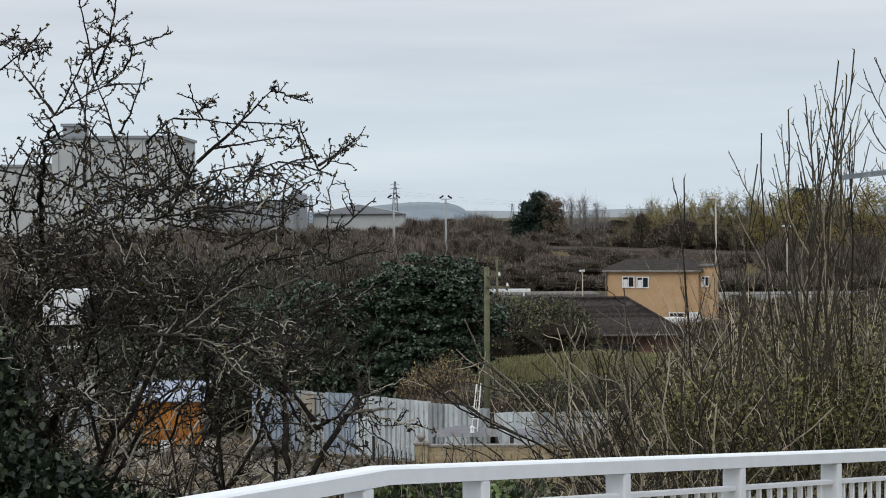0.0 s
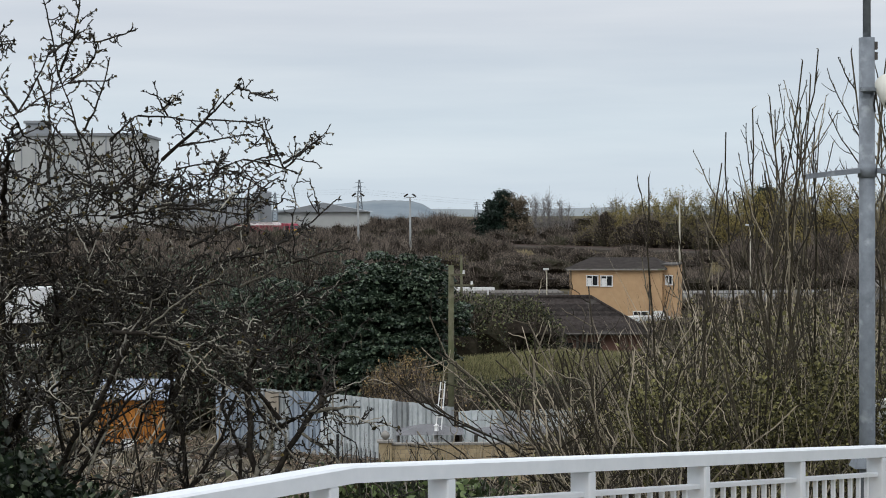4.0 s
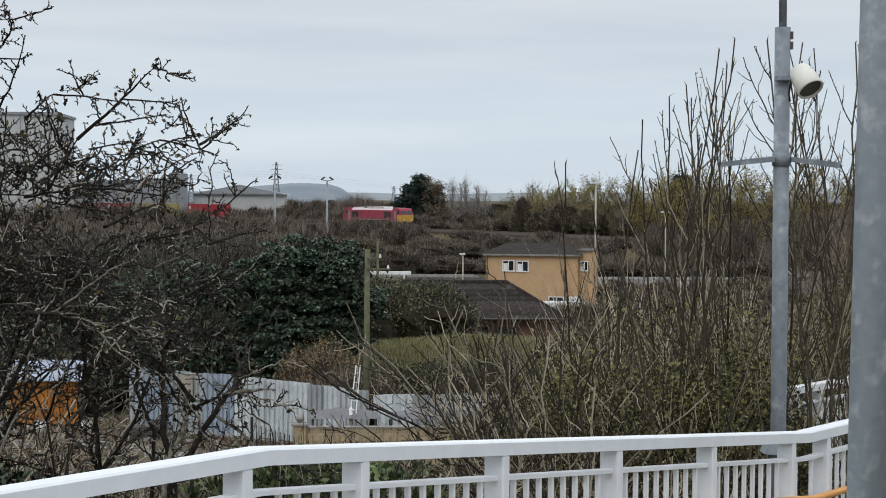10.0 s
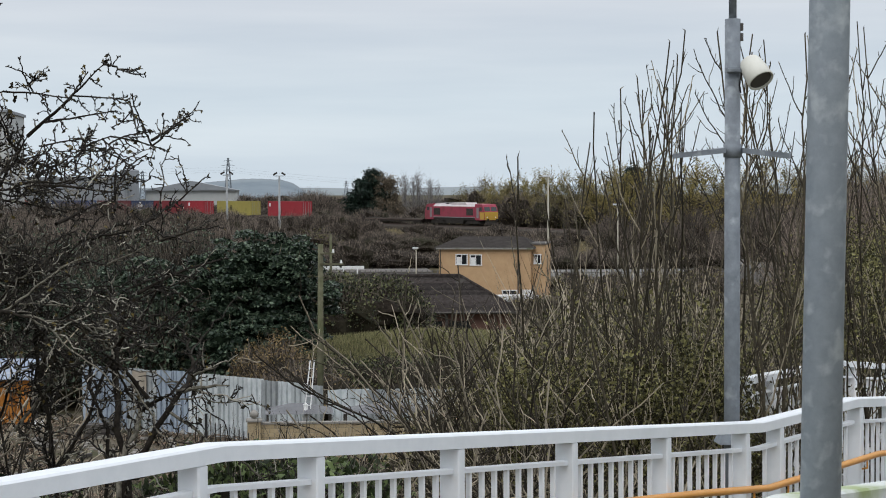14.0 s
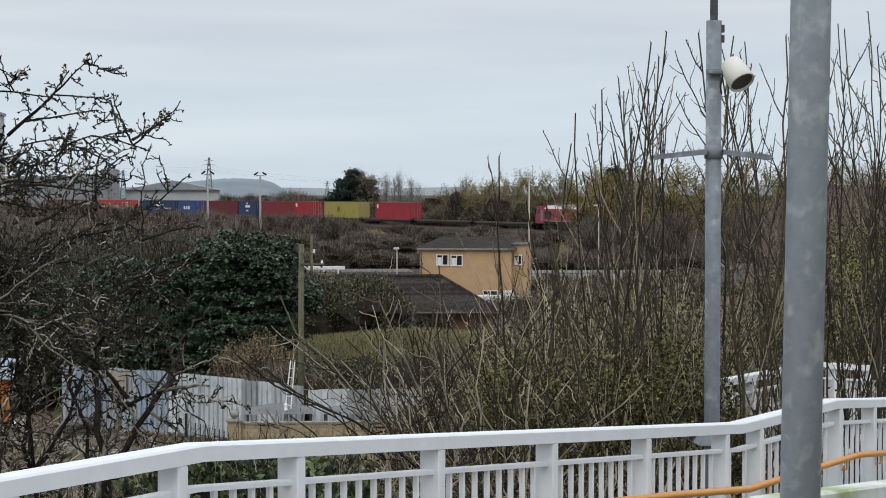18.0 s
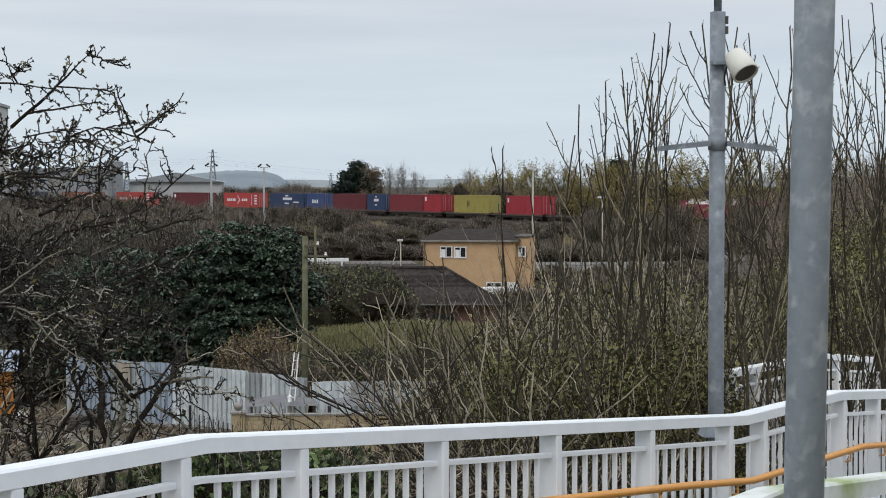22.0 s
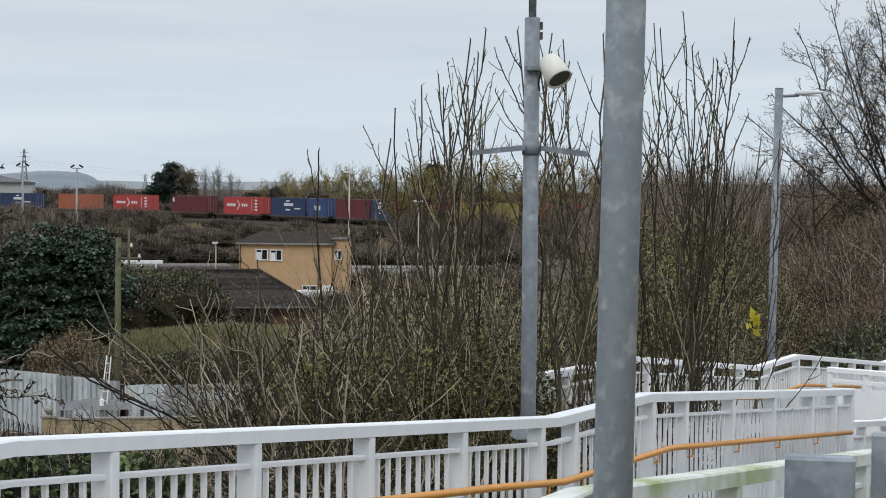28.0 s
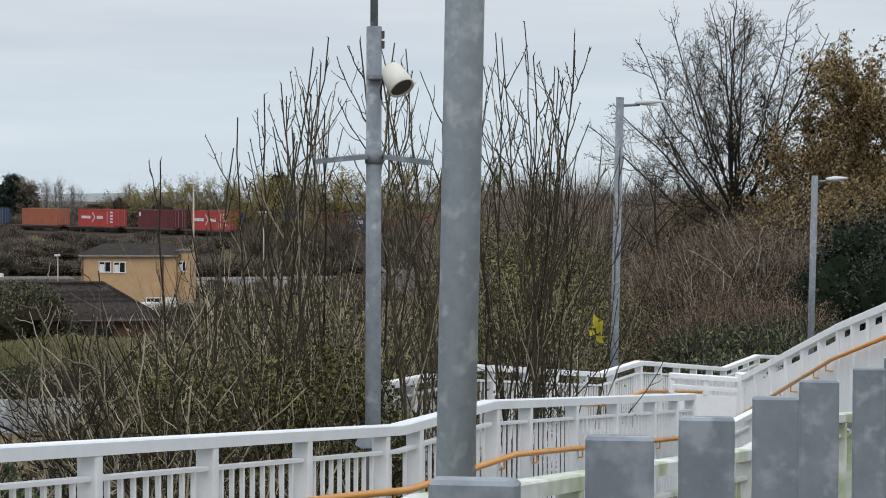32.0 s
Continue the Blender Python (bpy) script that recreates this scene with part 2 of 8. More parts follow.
M_CONCRETE = surf("yard_concrete", (0.085, 0.078, 0.070), (0.135, 0.125, 0.115), 0.9, 0.9, 0.2, stain=(0.06, 0.055, 0.048), stain_scale=0.08, stain_cover=0.5)
M_DECK = surf("ramp_deck", (0.17, 0.17, 0.17), (0.24, 0.24, 0.24), 12, 0.9, 0.4)
M_IRON = surf("corrugated_iron", (0.36, 0.395, 0.41), (0.56, 0.59, 0.59), 3.5, 0.6, 0.1, metal=0.05, stain=(0.26, 0.22, 0.18), stain_scale=0.9, stain_cover=0.62, vary=0.42)
M_IRON_BLUE = surf("blue_grey_corrugated_iron", (0.22, 0.27, 0.33), (0.36, 0.41, 0.47), 3.5, 0.6, 0.1, metal=0.05, stain=(0.24, 0.20, 0.17), stain_scale=0.9, stain_cover=0.62, vary=0.25)
M_WALLSTONE = surf("buff_block", (0.30, 0.235, 0.145), (0.42, 0.34, 0.215), 6, 0.9, 0.4, vary=0.16)
M_MORTAR = surf("mortar", (0.20, 0.18, 0.15), (0.27, 0.25, 0.21), 9, 0.95, 0.4)
M_COPING = surf("stone_coping", (0.22, 0.21, 0.19), (0.33, 0.31, 0.28), 6, 0.9, 0.4, stain=(0.14, 0.15, 0.10), stain_scale=2, stain_cover=0.55)
M_POLEWOOD = surf("weathered_pole_wood", (0.085, 0.082, 0.052), (0.165, 0.158, 0.105), 5, 0.9, 0.5, stain=(0.10, 0.115, 0.055), stain_scale=0.8, stain_cover=0.5)
M_BEIGE = surf("buff_brick_render", (0.45, 0.295, 0.165), (0.54, 0.365, 0.212), 1.6, 0.9, 0.15, stain=(0.40, 0.26, 0.15), stain_scale=0.35, stain_cover=0.55)
M_ROOFTILE = surf("dark_roof_tile", (0.015, 0.011, 0.010), (0.052, 0.045, 0.041), 4.5, 0.95, 0.8, stain=(0.062, 0.057, 0.051), stain_scale=0.9, stain_cover=0.62, vary=0.4)
M_HOUSEROOF = surf("brown_roof_tile", (0.022, 0.019, 0.017), (0.055, 0.047, 0.042), 2.2, 0.95, 0.5, stain=(0.07, 0.062, 0.054), stain_scale=0.7, stain_cover=0.6)
M_REDBRICK = surf("dark_red_brick", (0.13, 0.075, 0.06), (0.21, 0.125, 0.10), 3.5, 0.9, 0.3, vary=0.15)
M_TRIM = surf("white_trim", (0.68, 0.68, 0.67), (0.78, 0.78, 0.77), 5, 0.5, 0.05)
M_DARKTRIM = surf("dark_trim", (0.05, 0.045, 0.04), (0.09, 0.08, 0.07), 5, 0.6, 0.1)
M_ASPHALT_ROOF = surf("felt_roof", (0.075, 0.07, 0.065), (0.13, 0.12, 0.11), 1.5, 0.9, 0.2)
M_SHED = surf("orange_stained_board", (0.34, 0.13, 0.026), (0.47, 0.20, 0.05), 3.0, 0.8, 0.2, stain=(0.16, 0.06, 0.02), stain_scale=1.2, stain_cover=0.58, vary=0.25)
M_TARP = surf("blue_grey_sheet", (0.18, 0.22, 0.30), (0.30, 0.34, 0.40), 1.6, 0.6, 0.2, stain=(0.45, 0.46, 0.47), stain_scale=0.9, stain_cover=0.58)
M_GREYSHEET = surf("grey_sheet_roof", (0.10, 0.10, 0.105), (0.16, 0.16, 0.165), 2.0, 0.6, 0.15)
M_YARDGREY = surf("dull_yard_sheet", (0.095, 0.085, 0.075), (0.155, 0.142, 0.128), 0.8, 0.8, 0.2, stain=(0.21, 0.195, 0.18), stain_scale=0.3, stain_cover=0.6)
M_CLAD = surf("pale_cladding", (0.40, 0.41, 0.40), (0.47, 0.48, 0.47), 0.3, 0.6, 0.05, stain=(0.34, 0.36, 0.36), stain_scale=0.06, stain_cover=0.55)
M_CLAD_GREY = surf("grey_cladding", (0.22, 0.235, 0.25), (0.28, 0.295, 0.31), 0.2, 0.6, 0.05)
# Haze over hill and far land is put into these blue-grey colours.
M_HILL = surf("haze_tinted_hill", (0.155, 0.19, 0.215), (0.21, 0.24, 0.26), 0.02, 1.0, 0.0, stain=(0.24, 0.265, 0.275), stain_scale=0.006, stain_cover=0.55)
M_FARFIELD = surf("haze_tinted_land", (0.21, 0.24, 0.25), (0.27, 0.29, 0.295), 0.01, 1.0, 0.0)
M_STEEL_FAR = surf("mast_steel", (0.24, 0.25, 0.25), (0.33, 0.34, 0.335), 3, 0.6, 0.05)
M_PALISADE = surf("weathered_palisade", (0.10, 0.095, 0.09), (0.16, 0.15, 0.145), 3, 0.7, 0.05)
# Pylon and wire colour, with haze mixed in as a blue tint.
M_STEEL_HAZE = surf("haze_tinted_steel", (0.13, 0.15, 0.17), (0.17, 0.19, 0.21), 1, 0.7, 0.0)
M_RAILSTEEL = surf("rail_steel", (0.07, 0.05, 0.04), (0.14, 0.10, 0.08), 6, 0.6, 0.1, metal=0.3)
M_BALLAST = surf("ballast", (0.05, 0.043, 0.037), (0.10, 0.086, 0.073), 6, 0.95, 0.5)
M_LOCO_RED = surf("loco_red_paint", (0.25, 0.028, 0.052), (0.32, 0.042, 0.070), 0.8, 0.5, 0.03, stain=(0.17, 0.032, 0.035), stain_scale=0.5, stain_cover=0.55)
M_LOCO_YELLOW = surf("loco_warning_yellow", (0.45, 0.27, 0.04), (0.52, 0.32, 0.06), 1.5, 0.5, 0.03)
M_LOCO_GREY = surf("loco_roof_grey", (0.17, 0.16, 0.16), (0.26, 0.25, 0.25), 1.5, 0.7, 0.1)
M_LOCO_SILVER = surf("loco_roof_silver", (0.46, 0.40, 0.40), (0.60, 0.55, 0.54), 1.5, 0.6, 0.05)
M_UNDER = surf("grimy_underframe", (0.022, 0.02, 0.018), (0.055, 0.048, 0.042), 4, 0.85, 0.3)
M_LOGO = surf("white_marking", (0.62, 0.62, 0.62), (0.72, 0.72, 0.72), 3, 0.6, 0.0)
M_CARWHITE = surf("white_vehicle_paint", (0.68, 0.69, 0.70), (0.76, 0.77, 0.78), 2, 0.3, 0.0)
M_LAMPGLASS = surf("lamp_lens", (0.50, 0.51, 0.52), (0.58, 0.59, 0.60), 4, 0.3, 0.0)


def glass(name, tint):
    m = bpy.data.materials.new(name)
    m.use_nodes = True
    b = m.node_tree.nodes["Principled BSDF"]
    b.inputs["Base Color"].default_value = (*tint, 1)
    b.inputs["Roughness"].default_value, b.inputs["Specular IOR Level"].default_value = 0.06, 0.7
    return m


M_PANE = glass("dark_window_glass", (0.02, 0.023, 0.026))
CONTAINER_PAINT = {}
for hue, dark, light in (("red", (0.285, 0.024, 0.034), (0.33, 0.034, 0.044)), ("yellow", (0.29, 0.245, 0.062), (0.34, 0.29, 0.08)),
                         ("dark_red", (0.165, 0.026, 0.032), (0.20, 0.034, 0.040)), ("maroon", (0.105, 0.024, 0.030), (0.14, 0.030, 0.036)),
                         ("navy", (0.026, 0.042, 0.095), (0.035, 0.055, 0.12)), ("blue", (0.038, 0.062, 0.155), (0.05, 0.08, 0.19)),
                         ("bright_red", (0.37, 0.048, 0.044), (0.43, 0.062, 0.055)), ("orange", (0.31, 0.10, 0.058), (0.36, 0.12, 0.07))):
    CONTAINER_PAINT[hue] = surf("container_%s_paint" % hue, dark, light, 1.2, 0.55, 0.03, stain=tuple(0.7 * c for c in dark), stain_scale=0.5, stain_cover=0.6)


# ---- mesh tools ----
class Geo:
    """Collects vertices and faces of one mesh."""

    def __init__(self):
        self.v, self.f = [], []

    def add(self, verts, faces):
        k = len(self.v)
        self.v.extend(tuple(p) for p in verts)
        self.f.extend(tuple(i + k for i in f) for f in faces)
        return self

    def box(self, centre, size, m=None, edge=0.0):
        """A box with chamfered long edges where edge is given."""
        x, y, z = (s / 2 for s in size)
        if edge:
            e = edge
            ring = [(-x + e, -y), (x - e, -y), (x, -y + e), (x, y - e), (x - e, y), (-x + e, y), (-x, y - e), (-x, -y + e)]
            inner = [(a * (x - e) / x, b * (y - e) / y) for a, b in ring]
            verts = [(a, b, -z) for a, b in ring] + [(a, b, z - e) for a, b in ring] + [(a, b, z) for a, b in inner]
            faces = [tuple(range(7, -1, -1)), tuple(range(16, 24))]
            for k in (0, 8):
                faces += [(k + i, k + (i + 1) % 8, k + 8 + (i + 1) % 8, k + 8 + i) for i in range(8)]
        else:
            verts = [(a * x, b * y, c * z) for c in (-1, 1) for b in (-1, 1) for a in (-1, 1)]
            faces = [(0, 2, 3, 1), (4, 5, 7, 6), (0, 1, 5, 4), (2, 6, 7, 3), (0, 4, 6, 2), (1, 3, 7, 5)]
        c = Vector(centre)
        return self.add([(m @ Vector(p) if m else Vector(p)) + c for p in verts], faces)

    def tube(self, points, radii, sides=8, caps=True, phase=0.0):
        pts = [Vector(p) for p in points]
        n = len(pts)
        if not hasattr(radii, "__len__"):
            radii = [radii] * n
        verts, faces, side = [], [], None
        for i, p in enumerate(pts):
            d = (pts[min(i + 1, n - 1)] - pts[max(i - 1, 0)]).normalized()
            if side is None:
                side = d.cross(Vector((0, 0, 1)) if abs(d.z) < 0.9 else Vector((0, 1, 0))).normalized()
            side = (side - d * side.dot(d)).normalized()
            up = d.cross(side)
            for k in range(sides):
                a = 2 * math.pi * k / sides + phase
                verts.append(p + (side * math.cos(a) + up * math.sin(a)) * radii[i])
        for i in range(n - 1):
            for k in range(sides):
                a, b = i * sides + k, i * sides + (k + 1) % sides
                faces.append((a, b, b + sides, a + sides))
        if caps:
            faces += [tuple(range(sides - 1, -1, -1)), tuple(range((n - 1) * sides, n * sides))]
        return self.add(verts, faces)

    def blob(self, centre, size, seed=0, rough=0.25, seg=14, rings=9, scale=1.3):
        """An uneven closed lump."""
        verts, faces = [], []
        off = Vector((seed * 3.7, seed * 1.3, seed * 2.1))
        for i in range(rings + 1):
            t = math.pi * i / rings
            for k in range(seg):
                a = 2 * math.pi * k / seg
                d = Vector((math.sin(t) * math.cos(a), math.sin(t) * math.sin(a), math.cos(t)))
                g = 1 + rough * 2 * noise.noise(d * scale + off)
                verts.append((centre[0] + size[0] * d.x * g, centre[1] + size[1] * d.y * g, centre[2] + size[2] * d.z * g))
        for i in range(rings):
            for k in range(seg):
                a, b = i * seg + k, i * seg + (k + 1) % seg
                faces.append((a, a + seg, b + seg, b))
        return self.add(verts, faces)

    def mesh(self, name, material, smooth=False):
        me = bpy.data.meshes.new(name)
        me.from_pydata(self.v, [], self.f)
        me.materials.append(material)
        if smooth:
            me.polygons.foreach_set("use_smooth", [True] * len(me.polygons))
        me.update()
        return me


def part(name, geo, material, parent=None, label="", smooth=False, kind=""):
    """Links the collected geometry as one mesh object under a thing or part."""
    ob = new(name, geo if isinstance(geo, bpy.types.Mesh) else geo.mesh(name, material, smooth))
    ob.parent = parent
    return tagged(ob, label, kind=kind)


def thing(name, label, category, group="", m=None, kind=""):
    ob = new(name)
    ob.empty_display_size = 0.2
    if m is not None:
        ob.matrix_basis = m
    return tagged(ob, label, category, group, kind)


def fast_mesh(name, verts, loops, per, material):
    """A mesh from arrays: faces of the same number of corners."""
    me = bpy.data.meshes.new(name)
    n = len(loops) // per
    me.vertices.add(len(verts))
    me.vertices.foreach_set("co", np.asarray(verts, np.float32).ravel())
    me.loops.add(len(loops))
    me.loops.foreach_set("vertex_index", np.asarray(loops, np.int32))
    me.polygons.add(n)
    me.polygons.foreach_set("loop_start", np.arange(0, n * per, per, dtype=np.int32))
    me.materials.append(material)
    me.update(calc_edges=True)
    me.validate()
    return me


def spikes(name, base, way, radius, material):
    """Many thin tapered twigs: base points, vectors to the tips, radii at the base."""
    base, way = np.asarray(base, float), np.asarray(way, float)
    n = len(base)
    d = way / np.maximum(np.linalg.norm(way, axis=1, keepdims=True), 1e-6)
    ref = np.where(np.abs(d[:, 2:3]) < 0.9, [[0, 0, 1.0]], [[1.0, 0, 0]])
    a = np.cross(d, ref)
    a /= np.linalg.norm(a, axis=1, keepdims=True)
    b = np.cross(d, a)
    r = np.asarray(radius, float).reshape(-1, 1) * np.ones((n, 1))
    verts = np.empty((n, 4, 3))
    for k in range(3):
        t = 2 * math.pi * k / 3
        verts[:, k] = base + (a * math.cos(t) + b * math.sin(t)) * r
    verts[:, 3] = base + way
    i = np.arange(n)[:, None] * 4
    loops = np.concatenate([i, i + 1, i + 3, i + 1, i + 2, i + 3, i + 2, i, i + 3], axis=1).ravel()
    return fast_mesh(name, verts.reshape(-1, 3), loops, 3, material)


def twigs(name, lines, material, sides=3):
    """Many tapered branches: each line is (points, radii)."""
    verts, loops, k = [], [], 0
    ring = np.arange(sides)
    ca, sa = np.cos(2 * np.pi * ring / sides), np.sin(2 * np.pi * ring / sides)
    for pts, rad in lines:
        p, r = np.asarray(pts, float), np.asarray(rad, float)
        n = len(p)
        d = np.gradient(p, axis=0)
        d /= np.maximum(np.linalg.norm(d, axis=1, keepdims=True), 1e-9)
        ref = np.array([0.31, 0.17, 1.0]) if abs(d[0, 2]) < 0.85 else np.array([1.0, 0.2, 0.1])
        a = np.cross(d, ref)
        a /= np.maximum(np.linalg.norm(a, axis=1, keepdims=True), 1e-9)
        b = np.cross(d, a)
        verts.append((p[:, None] + (a[:, None] * ca[None, :, None] + b[:, None] * sa[None, :, None]) * r[:, None, None]).reshape(-1, 3))
        i = (np.arange(n - 1)[:, None] * sides + ring[None]).ravel()
        j = (np.arange(n - 1)[:, None] * sides + (ring[None] + 1) % sides).ravel()
        loops.append((np.stack([i, j, j + sides, i + sides], 1) + k).ravel())
        k += n * sides
    return fast_mesh(name, np.concatenate(verts), np.concatenate(loops), 4, material)


RNG = np.random.default_rng(11)


def leaves(name, centres, size, material, flat=0.0, long=1.5):
    """Many small folded leaves, each two triangles about a midrib."""
    c = np.asarray(centres, float)
    n = len(c)
    s = np.asarray(size, float).reshape(-1, 1) * RNG.uniform(0.6, 1.35, (n, 1))
    d = RNG.normal(size=(n, 3))
    d[:, 2] *= 1 - flat
    d /= np.linalg.norm(d, axis=1, keepdims=True)
    e = np.cross(d, RNG.normal(size=(n, 3)) + [0, 0, 3 * flat])
    e /= np.maximum(np.linalg.norm(e, axis=1, keepdims=True), 1e-6)
    u = np.cross(d, e)
    verts = np.stack([c - d * s * long * 0.5, c + e * s * 0.5 + u * s * 0.18, c + d * s * long * 0.5, c - e * s * 0.5 + u * s * 0.18], 1)
    i = np.arange(n)[:, None] * 4
    return fast_mesh(name, verts.reshape(-1, 3), np.concatenate([i, i + 1, i + 2, i, i + 2, i + 3], 1).ravel(), 3, material)


def crooked(start, way, length, rng, steps=6, wander=0.22, lift=0.0, r0=0.02, r1=0.004):
    """A crooked branch as (points, radii)."""
    p, d = np.array(start, float), np.array(way, float)
    d /= np.linalg.norm(d)
    pts = [p.copy()]
    for _ in range(steps):
        d = d + rng.normal(size=3) * wander + [0, 0, lift]
        d /= np.linalg.norm(d)
        p = p + d * length / steps
        pts.append(p.copy())
    return np.array(pts), np.linspace(r0, r1, steps + 1)


def bough(start, end, rng, bow=(0, 0, 0.3), steps=9, wander=0.03, r0=0.04, r1=0.006):
    """A limb from start to end, bowed and slightly crooked."""
    t = np.linspace(0, 1, steps + 1)[:, None]
    a, b = np.array(start, float), np.array(end, float)
    size = np.linalg.norm(b - a)
    pts = a + (b - a) * t + np.array(bow, float) * (4 * t * (1 - t))
    pts[1:-1] += rng.normal(size=(steps - 1, 3)) * wander * size
    return pts, np.linspace(r0, r1, steps + 1)


def offshoots(lines, rng, per, length, spread=0.9, wander=0.22, steps=4, lift=0.05, thin=0.6, r_min=0.002, first=0.15):
    """Side twigs along the given branches."""
    made = []
    for pts, rad in lines:
        n = len(pts)
        for _ in range(rng.poisson(per)):
            f = rng.uniform(first, 1.0) * (n - 1)
            i = min(int(f), n - 2)
            p = pts[i] + (pts[i + 1] - pts[i]) * (f - i)
            d = pts[i + 1] - pts[i]
            d = d / max(np.linalg.norm(d), 1e-6)
            w = d + rng.normal(size=3) * spread
            r = max(rad[i] * thin, r_min)
            made.append(crooked(p, w, length * rng.uniform(0.45, 1.3), rng, steps, wander, lift, r, r_min * 0.6))
    return made


# ---- ground ----
def smooth(a, b, x):
    t = np.clip((x - a) / (b - a), 0, 1)
    return t * t * (3 - 2 * t)


ARC_Y, ARC_TURN, ARC_BEND, RAIL_Z = 385.0, radians(57), radians(0.15), 3.5


def track(s):
    """Place and heading on the railway s metres along it; straight past 130 m."""
    s1 = np.minimum(s, 130.0)
    a = ARC_TURN + ARC_BEND * s1
    x = (np.sin(a) - math.sin(ARC_TURN)) / ARC_BEND
    y = ARC_Y + (np.cos(a) - math.cos(ARC_TURN)) / ARC_BEND
    return x + np.cos(a) * (s - s1), y - np.sin(a) * (s - s1), a


TRACK_S = np.arange(-420.0, 420.0, 6.0)
TRACK_X, TRACK_Y, _ = track(TRACK_S)


def ground_z(x, y):
    """Height of the land: the station bank near the camera, the low yards, the railway bank."""
    x, y = np.asarray(x, float), np.asarray(y, float)
    near = 7.35 - 2.6 * smooth(8.5, 22, y) - 4.75 * smooth(18, 56, y)
    side = smooth(0.30, 0.46, x / np.maximum(y, 1.0)) * smooth(14, 30, y) * (1 - smooth(75, 130, y))
    z = near * (1 - side) + (5.6 + 1.6 * smooth(24, 50, y)) * side
    mound = 2.55 * np.exp(-((x - 8) / 14) ** 2 - ((y - 94) / 5.5) ** 2)
    z = z + np.where(y > 70, mound, mound * 0.3)
    dist = np.full(x.shape, 1e9)
    for tx, ty in zip(TRACK_X, TRACK_Y):
        dist = np.minimum(dist, (x - tx) ** 2 + (y - ty) ** 2)
    z = np.maximum(z, (RAIL_Z - 0.75) * (1 - smooth(5, 20, np.sqrt(dist))) - 0.4)
    return z + 0.12 * np.sin(x * 0.7 + y * 0.31) * np.cos(y * 0.43 - x * 0.2) * smooth(10, 30, y)


def gz(x, y):
    return float(ground_z(np.array([x]), np.array([y]))[0])


def ground():
    az = np.radians(np.concatenate([np.arange(-180, -24, 6.0), np.arange(-24, 36, 0.5), np.arange(36, 180, 6.0)]))
    rad = np.concatenate([[0.0005], 1.2 * 1.04 ** np.arange(0, 212)])
    rad = np.concatenate([rad[rad < 4300], [4400.0]])
    gx, gy = rad[:, None] * np.sin(az), rad[:, None] * np.cos(az)
    zz = np.where(gy > -5, ground_z(gx.ravel(), gy.ravel()).reshape(gx.shape), 7.35)
    na, nr = len(az), len(rad)
    i = (np.arange(nr - 1)[:, None] * na + np.arange(na)[None]).ravel()
    j = (np.arange(nr - 1)[:, None] * na + (np.arange(na)[None] + 1) % na).ravel()
    me = fast_mesh("ground", np.stack([gx, gy, zz], -1).reshape(-1, 3), np.stack([i, i + na, j + na, j], 1).ravel(), 4, M_GROUND)
    return tagged(new("ground", me), "rough brown earth and grass sloping down from the station", "ground", kind="structure")


ground()


# ---- station ramp: railings, deck, stair ----
RAMP = Vector((0.588, 0.809, 0))
RAMP_SIDE = Vector((0.809, -0.588, 0))
RAMP_TURN = Matrix.Rotation(math.atan2(0.809, 0.588), 3, "Z")
RAIL_HIGH = 1.15


def along(origin, profile, u):
    z = np.interp(u, [p[0] for p in profile], [p[1] for p in profile])
    return Vector(origin) + RAMP * float(u) + Vector((0, 0, float(z)))


def bar(geo, a, b, wide, high, edge=0.0):
    """A bar of rectangular section between two points, its top at their height."""
    d = b - a
    flat = Vector((d.x, d.y, 0)).normalized()
    side = Vector((flat.y, -flat.x, 0))
    e = edge
    ring = [(-wide / 2, -high), (wide / 2, -high), (wide / 2, -e), (wide / 2 - e, 0), (-wide / 2 + e, 0), (-wide / 2, -e)]
    verts = [p + side * s + Vector((0, 0, h)) for p in (a, b) for s, h in ring]
    k = len(ring)
    geo.add(verts, [tuple(range(k)), tuple(range(2 * k - 1, k - 1, -1))] + [(i, i + k, (i + 1) % k + k, (i + 1) % k) for i in range(k)])


def railing(name, label, origin, profile, posts, material, baluster_mesh, pitch=0.112, wide=0.10, group=""):
    top = thing(name, label, "railing", group)
    knots = [p[0] for p in profile]
    for a, b in zip(knots[:-1], knots[1:]):
        g = Geo()
        bar(g, along(origin, profile, a), along(origin, profile, b), wide, 0.062, 0.008)
        part("top_rail", g, material, top)
    for u in posts:
        p = along(origin, profile, u)
        g = Geo().box((p.x, p.y, p.z - 0.062 - (RAIL_HIGH - 0.062) / 2), (0.056, 0.098, RAIL_HIGH - 0.062), RAMP_TURN, 0.006)
        g.box((p.x, p.y, p.z - RAIL_HIGH + 0.008), (0.10, 0.15, 0.016), RAMP_TURN)
        part("post", g, material, top)
    cuts = sorted({*posts, *knots[1:-1]})
    for a, b in zip(cuts[:-1], cuts[1:]):
        lo, hi = a + (0.028 if a in posts else 0), b - (0.028 if b in posts else 0)
        if hi - lo < 0.05:
            continue
        for name_, drop in (("middle_rail", 0.150), ("bottom_rail", RAIL_HIGH - 0.12)):
            g = Geo()
            low = Vector((0, 0, -drop))
            bar(g, along(origin, profile, lo) + low, along(origin, profile, hi) + low, 0.045, 0.022, 0.004)
            part(name_, g, material, top)
        n = max(1, round((hi - lo) / pitch) - 1)
        for k in range(n):
            p = along(origin, profile, lo + (hi - lo) * (k + 1) / (n + 1))
            ob = part("baluster", baluster_mesh, material, top)
            ob.matrix_basis = Matrix.Translation((p.x, p.y, p.z - 0.172)) @ RAMP_TURN.to_4x4()
    return top


